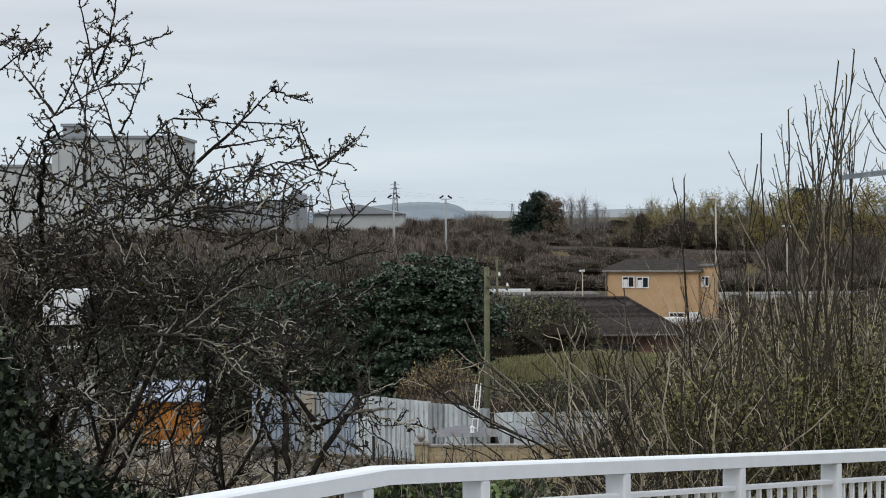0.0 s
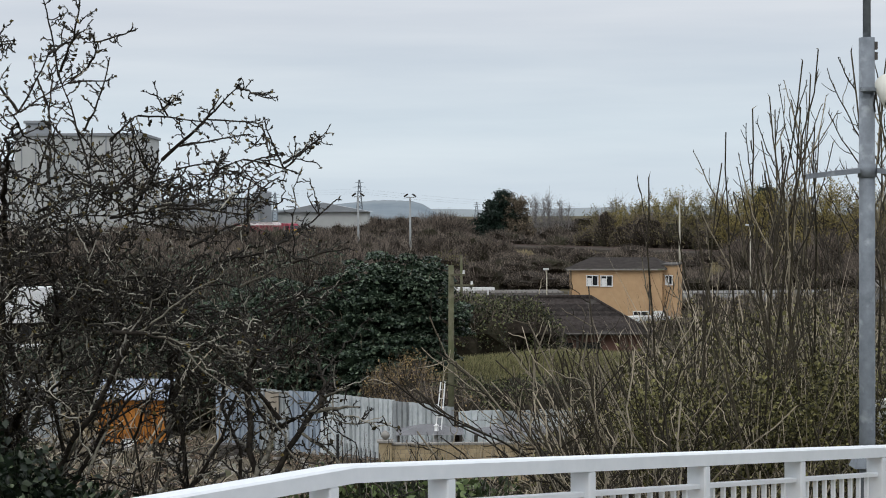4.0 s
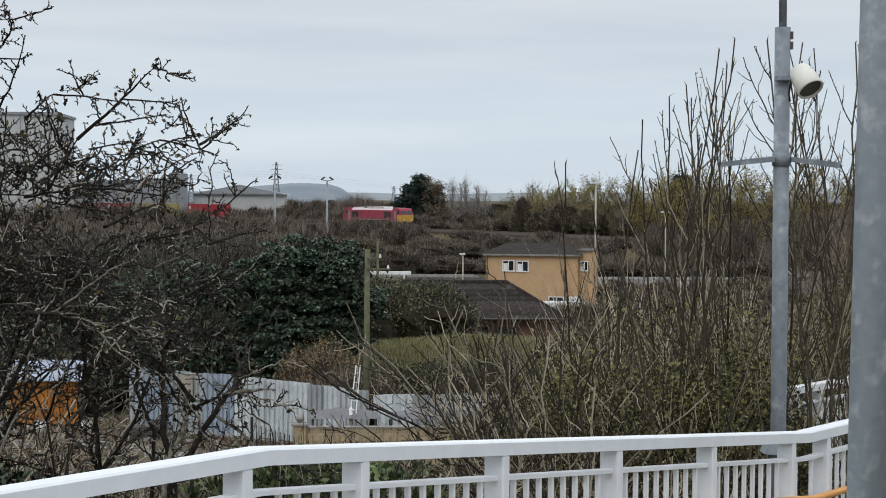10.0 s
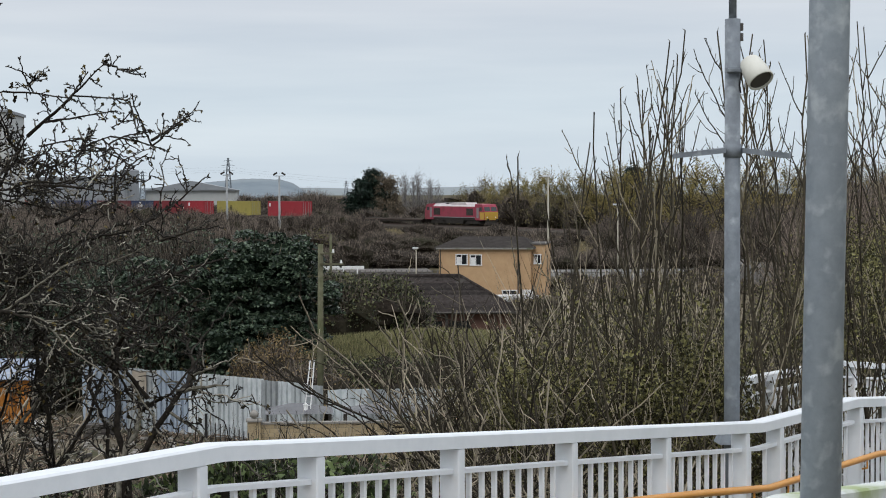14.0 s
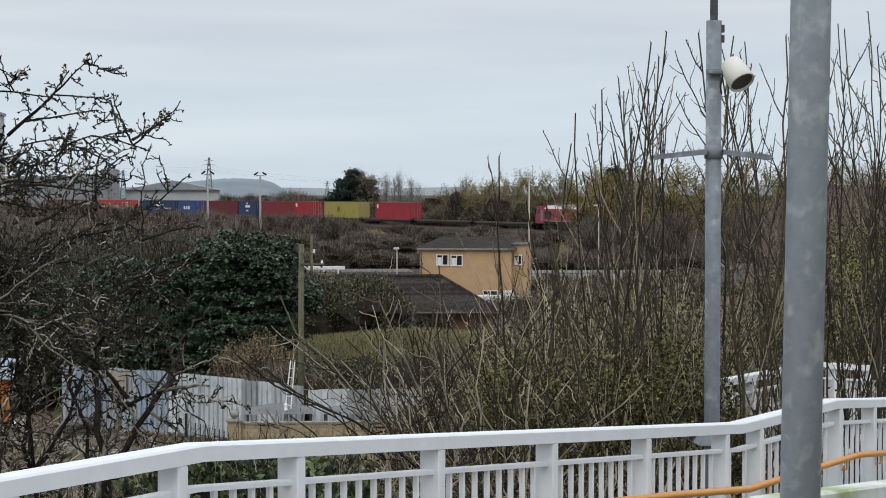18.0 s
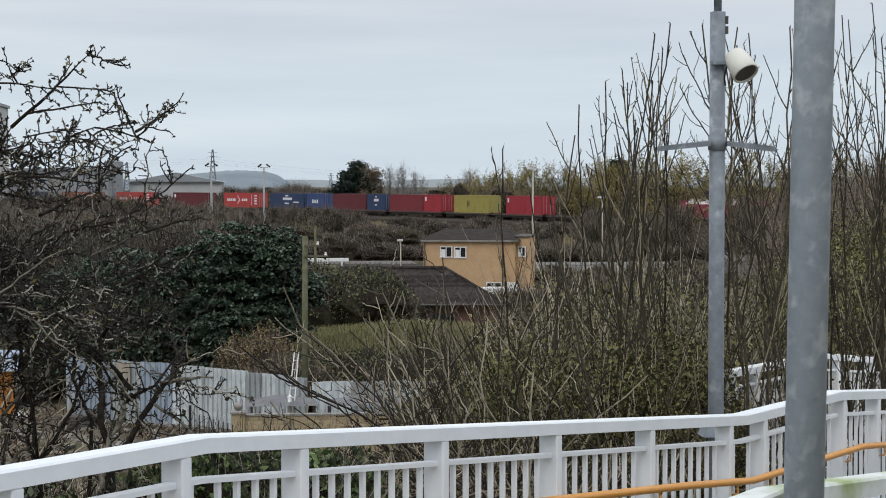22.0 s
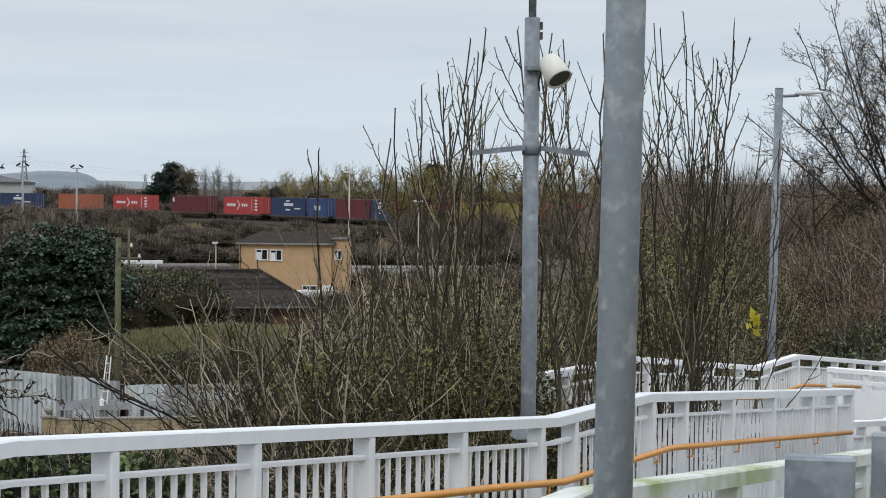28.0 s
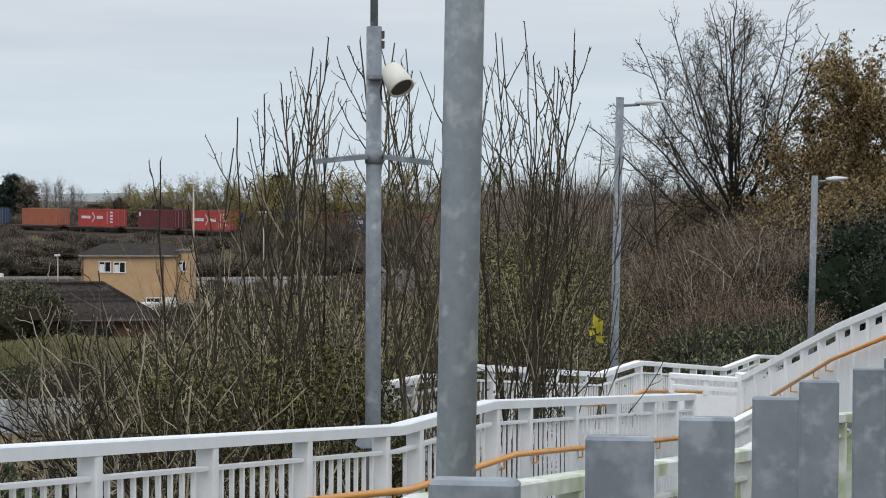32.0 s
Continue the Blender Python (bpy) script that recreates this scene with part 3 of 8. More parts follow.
def baluster(material):
    return Geo().box((0, 0, -0.43), (0.020, 0.020, 0.86)).mesh("baluster", material)


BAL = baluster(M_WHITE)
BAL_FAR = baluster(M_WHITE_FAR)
FLIGHT = [(-6.0, -0.853), (-0.69, -0.896), (4.42, -1.352), (6.09, -1.370), (12.0, -1.880)]
ORIGIN = (0.177, 7.4, EYE)
railing("ramp_railing", "white painted steel ramp railing with upright balusters", ORIGIN, FLIGHT,
        (-5.4, -4.43, -3.4, -2.45, -1.65, -0.81, -0.09, 0.963, 2.026, 3.102, 4.188, 4.726, 6.162, 6.884, 8.033, 9.199, 10.45, 11.3, 11.95), M_WHITE, BAL, group="ramp railings")
NEAR_ORIGIN = tuple(Vector(ORIGIN) + RAMP_SIDE * 2.1)
railing("ramp_railing", "white ramp railing with green algae along its top", NEAR_ORIGIN, [(-3.5, -0.93), (-0.583, -0.93), (4.42, -1.385), (6.09, -1.385), (9.5, -1.70)],
        (-2.4, -1.3, -0.2, 1.0, 2.1, 3.2, 4.3, 5.4, 6.5, 7.6, 8.7), M_ALGAE, baluster(M_ALGAE), group="ramp railings")


def handrail(origin, profile, posts, label, drop=0.398, inset=0.085, radius=0.021, start=None, end=None):
    """A round handrail on brackets along a railing."""
    top = thing("handrail", label, "handrail", "ramp handrails")
    lo, hi = profile[0][0] if start is None else start, profile[-1][0] if end is None else end
    us = [lo, *[u + e for u, _ in profile[1:-1] for e in (-0.07, 0.0, 0.07) if lo < u < hi], hi]
    pts = [along(origin, profile, u) + RAMP_SIDE * inset + Vector((0, 0, -drop)) for u in us]
    part("grip", Geo().tube(pts, radius, 10), M_ORANGE_RAIL, top, smooth=True)
    for u in posts:
        if lo < u < hi:
            p = along(origin, profile, u) + RAMP_SIDE * inset + Vector((0, 0, -drop))
            g = Geo().tube([p, p + Vector((0, 0, -0.07)), p + Vector((0, 0, -0.085)) - RAMP_SIDE * (inset - 0.02)], 0.007, 6)
            part("bracket", g, M_ORANGE_RAIL, top)
    return top


HAND = [(-6.0, -0.865), (-0.583, -0.865), (3.4, -1.232), (4.42, -1.338), (6.40, -1.374), (12.0, -1.89)]
handrail(ORIGIN, HAND, (-2.45, -0.81, 0.963, 2.026, 3.102, 4.188, 4.726, 6.162, 6.884, 8.033, 9.199, 10.45), "orange plastic-coated tubular handrail on small brackets", end=11.7)


def deck(name, origin, profile, width, offset, label):
    g = Geo()
    for (a, _), (b, _) in zip(profile[:-1], profile[1:]):
        p, q = (along(origin, profile, u) + RAMP_SIDE * offset + Vector((0, 0, -RAIL_HIGH)) for u in (a, b))
        bar(g, p, q, width, 0.30)
    return tagged(part(name, g, M_DECK), label, "ramp", kind="structure")


deck("ramp_deck", ORIGIN, FLIGHT, 2.3, 1.05, "grey surfaced ramp deck between the white railings")

# the farther flight of the same ramp
FAR_ORIGIN = (8.07, 22.0, EYE)
FAR = [(-6.8, -1.645), (-4.4, -1.68), (0.1, -2.136), (1.95, -2.136), (7.15, -2.645), (9.8, -2.645), (14.0, -3.0)]
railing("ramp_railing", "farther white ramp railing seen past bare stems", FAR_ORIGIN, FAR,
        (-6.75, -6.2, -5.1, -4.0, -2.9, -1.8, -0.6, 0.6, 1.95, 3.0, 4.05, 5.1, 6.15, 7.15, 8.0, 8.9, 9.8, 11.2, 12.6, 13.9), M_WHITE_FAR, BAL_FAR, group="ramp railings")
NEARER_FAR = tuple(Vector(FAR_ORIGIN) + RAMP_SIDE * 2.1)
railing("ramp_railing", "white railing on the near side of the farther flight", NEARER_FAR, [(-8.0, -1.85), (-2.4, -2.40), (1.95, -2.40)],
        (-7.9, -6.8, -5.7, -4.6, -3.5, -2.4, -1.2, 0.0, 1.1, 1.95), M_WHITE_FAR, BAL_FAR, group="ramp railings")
handrail(FAR_ORIGIN, FAR, (-6.2, -4.0, -1.8, 0.6, 3.0, 5.1), "orange handrail along the farther flight", end=5.5)
deck("ramp_deck", FAR_ORIGIN, FAR, 2.3, 1.05, "grey deck of the farther ramp flight")


def stair():
    """The closed-sided white stair that climbs to the footbridge."""
    top = thing("stair", "white steel stair with solid sides climbing to the footbridge", "stair")
    e = Vector((0, 0, EYE))
    low, mid, high = Vector((10.04, 22.1, -2.222)) + e, Vector((9.43, 18.33, -1.32)) + e, Vector((8.75, 15.4, -0.80)) + e
    far_off = Vector((1.85, 0.35, 0))
    for k, off in enumerate((Vector((0, 0, 0)), far_off)):
        a, b, c = low + off, mid + off, high + off
        g = Geo()
        bar(g, a, b, 0.10, 0.075, 0.008)
        bar(g, b, c, 0.10, 0.075, 0.008)
        part("top_rail", g, M_WHITE_FAR, top)
        for p, q in ((a, b), (b, c)):
            g = Geo()
            bar(g, p + Vector((0, 0, -0.165)), q + Vector((0, 0, -0.165)), 0.02, 1.15)
            part("side_panel", g, M_WHITE_FAR, top)
            n = max(2, round((q - p).length / 0.62))
            for i in range(n):
                s = p.lerp(q, i / n)
                g = Geo().box((s.x, s.y, s.z - 0.65), (0.07, 0.07, 1.3))
                part("post", g, M_WHITE_FAR, top)
        if k == 0:
            inner = Vector((-0.10, -0.02, 0))
            pts = [a + inner + Vector((0, 0, -0.52)), b + inner + Vector((0, 0, -0.37)), c + inner + Vector((0, 0, -0.33))]
            part("handrail", Geo().tube(pts, 0.022, 8), M_ORANGE_RAIL, top, "orange tubular handrail", True)
            for i in range(9):
                s = pts[0].lerp(pts[1], (i + 0.5) / 9)
                part("bracket", Geo().tube([s, s + Vector((0, 0, -0.08)), s + Vector((0.09, 0.02, -0.09))], 0.008, 5), M_ORANGE_RAIL, top)
    g = Geo().box((low.x, low.y, low.z - 0.62), (0.16, 0.16, 1.32), None, 0.01)
    part("newel_post", g, M_WHITE_FAR, top)
    n = 12
    for i in range(n):
        p = low.lerp(high, (i + 0.5) / n) + far_off * 0.5
        part("tread", Geo().box((p.x, p.y, p.z - 1.05 - 0.04), (1.75, 0.46, 0.06)), M_DECK, top)
    # level panel beside the newel
    a, b = low + Vector((-0.02, 0, -0.02)), Vector((9.30, 22.7, -2.22)) + e
    g = Geo()
    bar(g, a, b, 0.09, 0.06, 0.006)
    part("landing_rail", g, M_WHITE_FAR, top)
    g = Geo()
    bar(g, a + Vector((0, 0, -0.14)), b + Vector((0, 0, -0.14)), 0.05, 0.05, 0.006)
    part("landing_rail", g, M_WHITE_FAR, top)
    for f in (0.02, 0.5, 0.98):
        q = a.lerp(b, f)
        part("post", Geo().box((q.x, q.y, q.z - 0.15), (0.06, 0.06, 0.20)), M_WHITE_FAR, top)
    g = Geo()
    bar(g, a + Vector((0, 0, -0.25)), b + Vector((0, 0, -0.25)), 0.03, 1.05)
    part("landing_panel", g, M_WHITE_FAR, top)
    return top


stair()


# ---- poles and fence beside the camera ----
def near_column():
    """Lamp column close to the camera, leaning a little."""
    x, y = 0.2905 * 5.55 - 0.034, 5.55
    top = thing("lamp_column", "spangled galvanised steel lamp column near the fence", "lamp post", m=pose(x, y, 7.35, 0, 0.9, 0))
    part("shaft", Geo().tube([(0, 0, 0.6), (0, 0, 6.5)], 0.0595, 28), M_GALV_NEAR, top, smooth=True)
    part("base_tube", Geo().tube([(0, 0, -0.3), (0, 0, 0.5), (0, 0, 0.6)], [0.084, 0.084, 0.0595], 28), M_GALV_NEAR, top, smooth=True)
    part("access_door", Geo().box((0, -0.083, 0.2), (0.09, 0.008, 0.4), None, 0.002), M_GALV, top)
    return top


near_column()


def camera_pole():
    x, y = 0.2400 * 11.3, 11.3
    base = gz(x, y)
    top = thing("speaker_pole", "galvanised pole with loudspeaker and anti-climb collar behind the railing", "pole", m=Matrix.Translation((x, y, base)))
    up = EYE - base
    part("shaft", Geo().tube([(0, 0, -0.3), (0, 0, up + 0.088 * 11.3 + 0.02)], 0.0465, 24), M_GALV, top, smooth=True)
    part("upper_tube", Geo().tube([(0, 0, up + 1.0), (0, 0, up + 2.4)], 0.0235, 16), M_GALV, top, smooth=True)
    part("base_flange", Geo().tube([(0, 0, up - 1.52), (0, 0, up - 1.40)], [0.13, 0.06], 4, phase=math.pi / 4), M_GALV, top)
    zc = up + 0.0200 * 11.3
    collar = part("anticlimb_collar", Geo().tube([(0, 0, zc - 0.035), (0, 0, zc + 0.045)], 0.054, 24), M_GALV, top, smooth=True)
    for sgn in (-1, 1):
        g = Geo()
        pts = [(sgn * 0.05, -0.05, 0.02), (sgn * 0.34, -0.02, -0.010), (sgn * 0.36, 0.01, -0.014), (sgn * 0.30, 0.06, -0.006), (sgn * 0.05, 0.06, 0.025)]
        g.add([(a, b, c + zc) for a, b, c in pts] + [(a, b, c + zc - 0.03) for a, b, c in pts],
              [(0, 1, 2, 3, 4), (9, 8, 7, 6, 5)] + [(i, (i + 1) % 5, (i + 1) % 5 + 5, i + 5) for i in range(5)])
        part("spike_plate", g, M_GALV, collar)
        for i in range(9):
            f = 0.08 + 0.26 * i / 8
            part("spike", Geo().tube([(sgn * f, -0.03, zc + 0.01 - 0.07 * f), (sgn * (f + 0.02), -0.035, zc + 0.035 - 0.07 * f)], [0.004, 0.001], 5), M_GALV, collar)
    # loudspeaker on its bracket
    zs = up + 0.0625 * 11.3
    part("bracket", Geo().box((0.05, -0.06, zs), (0.20, 0.05, 0.018), None, 0.003).box((0, -0.055, zs), (0.115, 0.03, 0.03)), M_GALV, top)
    turn = Matrix.Translation((0.108, -0.09, zs + 0.002)) @ pose(0, 0, 0, 0, 138, -62) @ Matrix.Scale(0.92, 4)
    horn = Geo()
    prof = [(0.0, -0.085), (0.040, -0.085), (0.062, -0.075), (0.074, -0.05), (0.083, 0.01), (0.088, 0.10), (0.082, 0.106), (0.074, 0.09)]
    seg = 24
    verts = [turn @ Vector((r * math.cos(2 * math.pi * k / seg), r * math.sin(2 * math.pi * k / seg), h)) for r, h in prof for k in range(seg)]
    horn.add(verts, [(i * seg + k, i * seg + (k + 1) % seg, (i + 1) * seg + (k + 1) % seg, (i + 1) * seg + k) for i in range(len(prof) - 1) for k in range(seg)])
    speaker = part("loudspeaker", horn, M_CREAM, top, "cream projector loudspeaker with dark open mouth", True)
    # Dark disc closes the horn and stands for shade in its open mouth.
    g = Geo().add([turn @ Vector((0.074 * math.cos(2 * math.pi * k / seg), 0.074 * math.sin(2 * math.pi * k / seg), 0.092)) for k in range(seg)], [tuple(range(seg))])
    part("mouth_shade_disc", g, M_DARKTRIM, speaker)
    cable = [(0.06, -0.06, zs + 0.01), (0.035, -0.055, zs - 0.04), (0.03, -0.05, zs - 0.09), (0.044, -0.02, zs - 0.13)]
    part("cable", Geo().tube(cable, 0.006, 6), M_BLACK, top, smooth=True)
    for h in (0.30, 0.24):
        part("clip", Geo().box((0.05, -0.01, zs + h - 0.04), (0.018, 0.03, 0.045)), M_DARKTRIM, top)
    part("bird_guard", Geo().box((0.055, 0, up + 0.118 * 11.3 - 0.03), (0.05, 0.05, 0.02)), M_DARKTRIM, top)
    return top


camera_pole()


def lamp(x, y, z_top, reach, label, lean=1.0):
    base = gz(x, y)
    high = z_top - base
    top = thing("street_lamp", label, "street lamp", "lamps along the ramp", m=pose(x, y, base, 0, lean, 0))
    part("column", Geo().tube([(0, 0, -0.3), (0, 0, high)], [0.058, 0.055], 16), M_GALV, top, smooth=True)
    part("cap", Geo().tube([(0, 0, high), (0, 0, high + 0.01)], 0.057, 16), M_GALV, top)
    part("bracket_arm", Geo().tube([(0.04, 0, high - 0.10), (reach * 0.42, 0, high - 0.08)], 0.021, 10), M_GALV, top, smooth=True)
    g, seg = Geo(), 10
    stations = [(0.35, 0.03, 0.03), (0.45, 0.07, 0.045), (0.62, 0.10, 0.05), (0.85, 0.085, 0.03), (1.0, 0.03, 0.012)]
    verts = [(reach * s, w * math.cos(2 * math.pi * k / seg), high - 0.075 + 0.05 * s + h * max(-0.55, math.sin(2 * math.pi * k / seg))) for s, w, h in stations for k in range(seg)]
    g.add(verts, [(i * seg + k, i * seg + (k + 1) % seg, (i + 1) * seg + (k + 1) % seg, (i + 1) * seg + k) for i in range(len(stations) - 1) for k in range(seg)]
          + [tuple(range(seg - 1, -1, -1)), tuple(range((len(stations) - 1) * seg, len(stations) * seg))])
    head = part("lamp_head", g, M_LAMPGLASS, top, "pale flat street-lamp head", True)
    part("lens", Geo().box((reach * 0.66, 0, high - 0.078), (reach * 0.3, 0.12, 0.012)), M_TRIM, head)
    return top


lamp(0.3745 * 25, 25.0, EYE + 0.0550 * 25, 0.68, "galvanised steel street lamp with a short arm above the ramp")
lamp(0.4948 * 30, 30.0, EYE + 0.0130 * 30, 0.62, "galvanised street lamp standing before brown-leaved trees")


def pale_fence():
    """Flat-topped galvanised steel pales close to the camera."""
    top = thing("steel_fence", "galvanised steel fence of flat-topped box pales beside the camera", "fence")
    cx, cy, cz = 0.0188, -0.0050, EYE + -0.0156
    for ax, d, drop in ((0.140, 0.375, 0.068), (0.2723, 0.500, 0.0763), (0.3614, 0.645, 0.0849), (0.4164, 0.785, 0.0962), (0.4611, 0.952, 0.1068), (0.4899, 1.105, 0.1140), (0.5234, 1.357, 0.1316), (0.543, 1.55, 0.142), (0.558, 1.75, 0.152)):
        x, y, high = cx + ax * d + 0.0115, cy + d, cz - drop - 7.2
        g = Geo().box((x, y, 7.2 + high / 2), (0.0245, 0.010, high), Matrix.Rotation(math.radians(-22), 3, "Z"), 0.0012)
        part("pale", g, M_PALE, top)
    for z in (8.95, 7.6):
        g = Geo()
        bar(g, Vector((cx + 0.065, cy + 0.415, z + 0.03)), Vector((cx + 1.0, cy + 1.795, z - 0.06)), 0.02, 0.03)
        part("rail", g, M_PALE, top)
    return top


pale_fence()


# ---- railway ----
def railway():
    top = thing("railway_track", "railway track on ballast along the low bank", "railway", kind="structure")
    s = np.arange(-330.0, 320.0, 5.0)
    x, y, a = track(s)
    nx, ny = np.sin(a), np.cos(a)
    for off in (-0.72, 0.72):
        g = Geo()
        for i in range(len(s) - 1):
            bar(g, Vector((x[i] + nx[i] * off, y[i] + ny[i] * off, RAIL_Z)), Vector((x[i + 1] + nx[i + 1] * off, y[i + 1] + ny[i + 1] * off, RAIL_Z)), 0.07, 0.15)
        part("rail", g, M_RAILSTEEL, top)
    g = Geo()
    for i in range(len(s) - 1):
        bar(g, Vector((x[i], y[i], RAIL_Z - 0.16)), Vector((x[i + 1], y[i + 1], RAIL_Z - 0.16)), 3.4, 0.9, 0.3)
    part("ballast", g, M_BALLAST, top)


railway()


def wheelset(parent, x):
    for side in (-0.75, 0.75):
        part("wheel", Geo().tube([(x, side - 0.065, 0.5), (x, side + 0.065, 0.5)], 0.5, 16), M_UNDER, parent)


def bogie(parent, x, wheels, spread):
    b = part("bogie", Geo().box((x, 0, 0.55), (spread + 1.0, 2.2, 0.35), None, 0.05).box((x, -1.05, 0.62), (spread, 0.2, 0.5), None, 0.04).box((x, 1.05, 0.62), (spread, 0.2, 0.5), None, 0.04), M_UNDER, parent)
    for i in range(wheels):
        wheelset(b, x - spread / 2 + spread * i / (wheels - 1))


def prism(outline, y0, y1):
    """A shape in the x-z plane drawn out along y."""
    n = len(outline)
    return Geo().add([(x, y, z) for y in (y0, y1) for x, z in outline], [tuple(range(n)), tuple(range(2 * n - 1, n - 1, -1))] + [(i, i + n, (i + 1) % n + n, (i + 1) % n) for i in range(n)])


def locomotive():
    """Six-axle freight diesel; its front end is at x = 0 and it points along +x."""
    top = thing("locomotive", "red diesel freight locomotive with yellow ends", "locomotive")
    part("underframe", Geo().box((-10.7, 0, 1.15), (20.6, 2.5, 0.42), None, 0.06), M_UNDER, top)
    part("fuel_tank", prism([(-14.0, 1.0), (-7.4, 1.0), (-7.7, 0.35), (-13.7, 0.35)], -1.2, 1.2), M_UNDER, top)
    bogie(top, -4.4, 3, 4.0)
    bogie(top, -17.0, 3, 4.0)
    body = part("body", prism([(-18.2, 1.36), (-3.2, 1.36), (-3.2, 3.25), (-18.2, 3.25)], -1.32, 1.32), M_LOCO_RED, top)
    part("lower_stripe", Geo().box((-10.7, 0, 1.42), (15.0, 2.68, 0.14)), M_LOCO_GREY, body)
    for x0, x1 in ((-6.2, -3.9), (-18.0, -15.6)):
        part("side_grille", Geo().box(((x0 + x1) / 2, 0, 2.35), (x1 - x0, 2.69, 1.15)), M_UNDER, body)
        for k in range(6):
            part("louvre", Geo().box(((x0 + x1) / 2, 0, 1.9 + 0.18 * k), (x1 - x0 - 0.1, 2.73, 0.05)), M_DARKTRIM, body)
    roof = part("roof", Geo().add([(x, y, z) for x in (-18.2, -3.2) for y, z in ((-1.32, 3.25), (-0.85, 3.72), (0.85, 3.72), (1.32, 3.25))],
                                  [(0, 1, 2, 3), (7, 6, 5, 4), (0, 4, 5, 1), (1, 5, 6, 2), (2, 6, 7, 3), (3, 7, 4, 0)]), M_LOCO_SILVER, top)
    part("roof_gap", Geo().box((-13.6, 0, 3.70), (0.9, 1.9, 0.12)), M_UNDER, roof)
    part("radiator", prism([(-12.4, 3.5), (-6.4, 3.5), (-6.9, 3.92), (-11.9, 3.92)], -1.05, 1.05), M_LOCO_SILVER, roof)
    part("exhaust", Geo().box((-14.4, 0, 3.78), (1.9, 1.3, 0.24), None, 0.05), M_LOCO_GREY, roof)
    part("roof_panel", Geo().box((-16.9, 0, 3.74), (1.6, 1.9, 0.14)), M_LOCO_SILVER, roof)
    for x, sgn in ((-1.6, 1), (-19.8, -1)):
        nose = 1.6 * sgn
        outline = [(x - nose, 1.0), (x + nose * 0.97, 1.0), (x + nose, 1.55), (x + nose * 0.96, 2.35), (x + nose * 0.62, 3.35), (x + nose * 0.5, 3.62), (x - nose, 3.72)]
        cab = part("cab", prism(outline if sgn > 0 else outline[::-1], -1.32, 1.32), M_LOCO_RED, top)
        part("yellow_panel", Geo().box((x + nose * 1.0, 0, 1.72), (0.10, 2.5, 1.35), None, 0.02), M_LOCO_YELLOW, cab, "yellow warning panel")
        for side in (-0.62, 0.62):
            m = Matrix.Rotation(math.radians(-19 * sgn), 3, "Y")
            part("windscreen", Geo().box((x + nose * 0.83, side, 2.85), (0.05, 1.05, 0.72), m), M_PANE, cab)
            part("buffer", Geo().tube([(x + nose, side * 1.4, 1.05), (x + nose * 1.24, side * 1.4, 1.05), (x + nose * 1.25, side * 1.4, 1.05)], [0.09, 0.09, 0.25], 12), M_UNDER, cab)
            part("headlight", Geo().tube([(x + nose, side * 1.25, 1.5), (x + nose * 1.05, side * 1.25, 1.5)], 0.12, 12), M_TRIM, cab)
        part("side_window", Geo().box((x + nose * 0.18, 0, 2.85), (0.85, 2.68, 0.62)), M_PANE, cab)
        part("cab_door", Geo().box((x - nose * 0.45, 0, 2.2), (0.72, 2.67, 1.75)), M_LOCO_GREY, cab)
        if sgn > 0:
            part("yellow_side", Geo().box((x + nose * 0.50, 0, 1.72), (1.5, 2.66, 1.2)), M_LOCO_YELLOW, cab, "yellow paint carried round the cab side")
        part("snow_plough", prism([(x + nose * 0.9, 0.95), (x + nose * 1.02, 0.95), (x + nose * 1.1, 0.3), (x + nose * 0.9, 0.3)][::sgn], -1.1, 1.1), M_UNDER, cab)
    return top


def corrugated(length, x0, hue):
    """Box container with ribbed sides, from x0 to x0 + length, floor at 0."""
    g = Geo()
    n = int(length / 0.36)
    xs, ys = [], []
    for i in range(n):
        a = x0 + 0.12 + (length - 0.24) * i / n
        w = (length - 0.24) / n
        for f, d in ((0.0, 0.0), (0.35, 0.0), (0.5, 0.045), (0.85, 0.045)):
            xs.append(a + w * f)
            ys.append(d)
    xs.append(x0 + length - 0.12)
    ys.append(0.0)
    for sgn in (-1, 1):
        verts = [(x, sgn * (1.20 - d), z) for z in (0.16, 2.46) for x, d in zip(xs, ys)]
        k = len(xs)
        g.add(verts, [(i, i + 1, i + 1 + k, i + k) if sgn < 0 else (i, i + k, i + 1 + k, i + 1) for i in range(k - 1)])
    g.box((x0 + length / 2, 0, 2.53), (length - 0.02, 2.40, 0.10))
    for x in (x0 + 0.05, x0 + length - 0.05):
        g.box((x, 0, 1.3), (0.06, 2.36, 2.5))
    return g


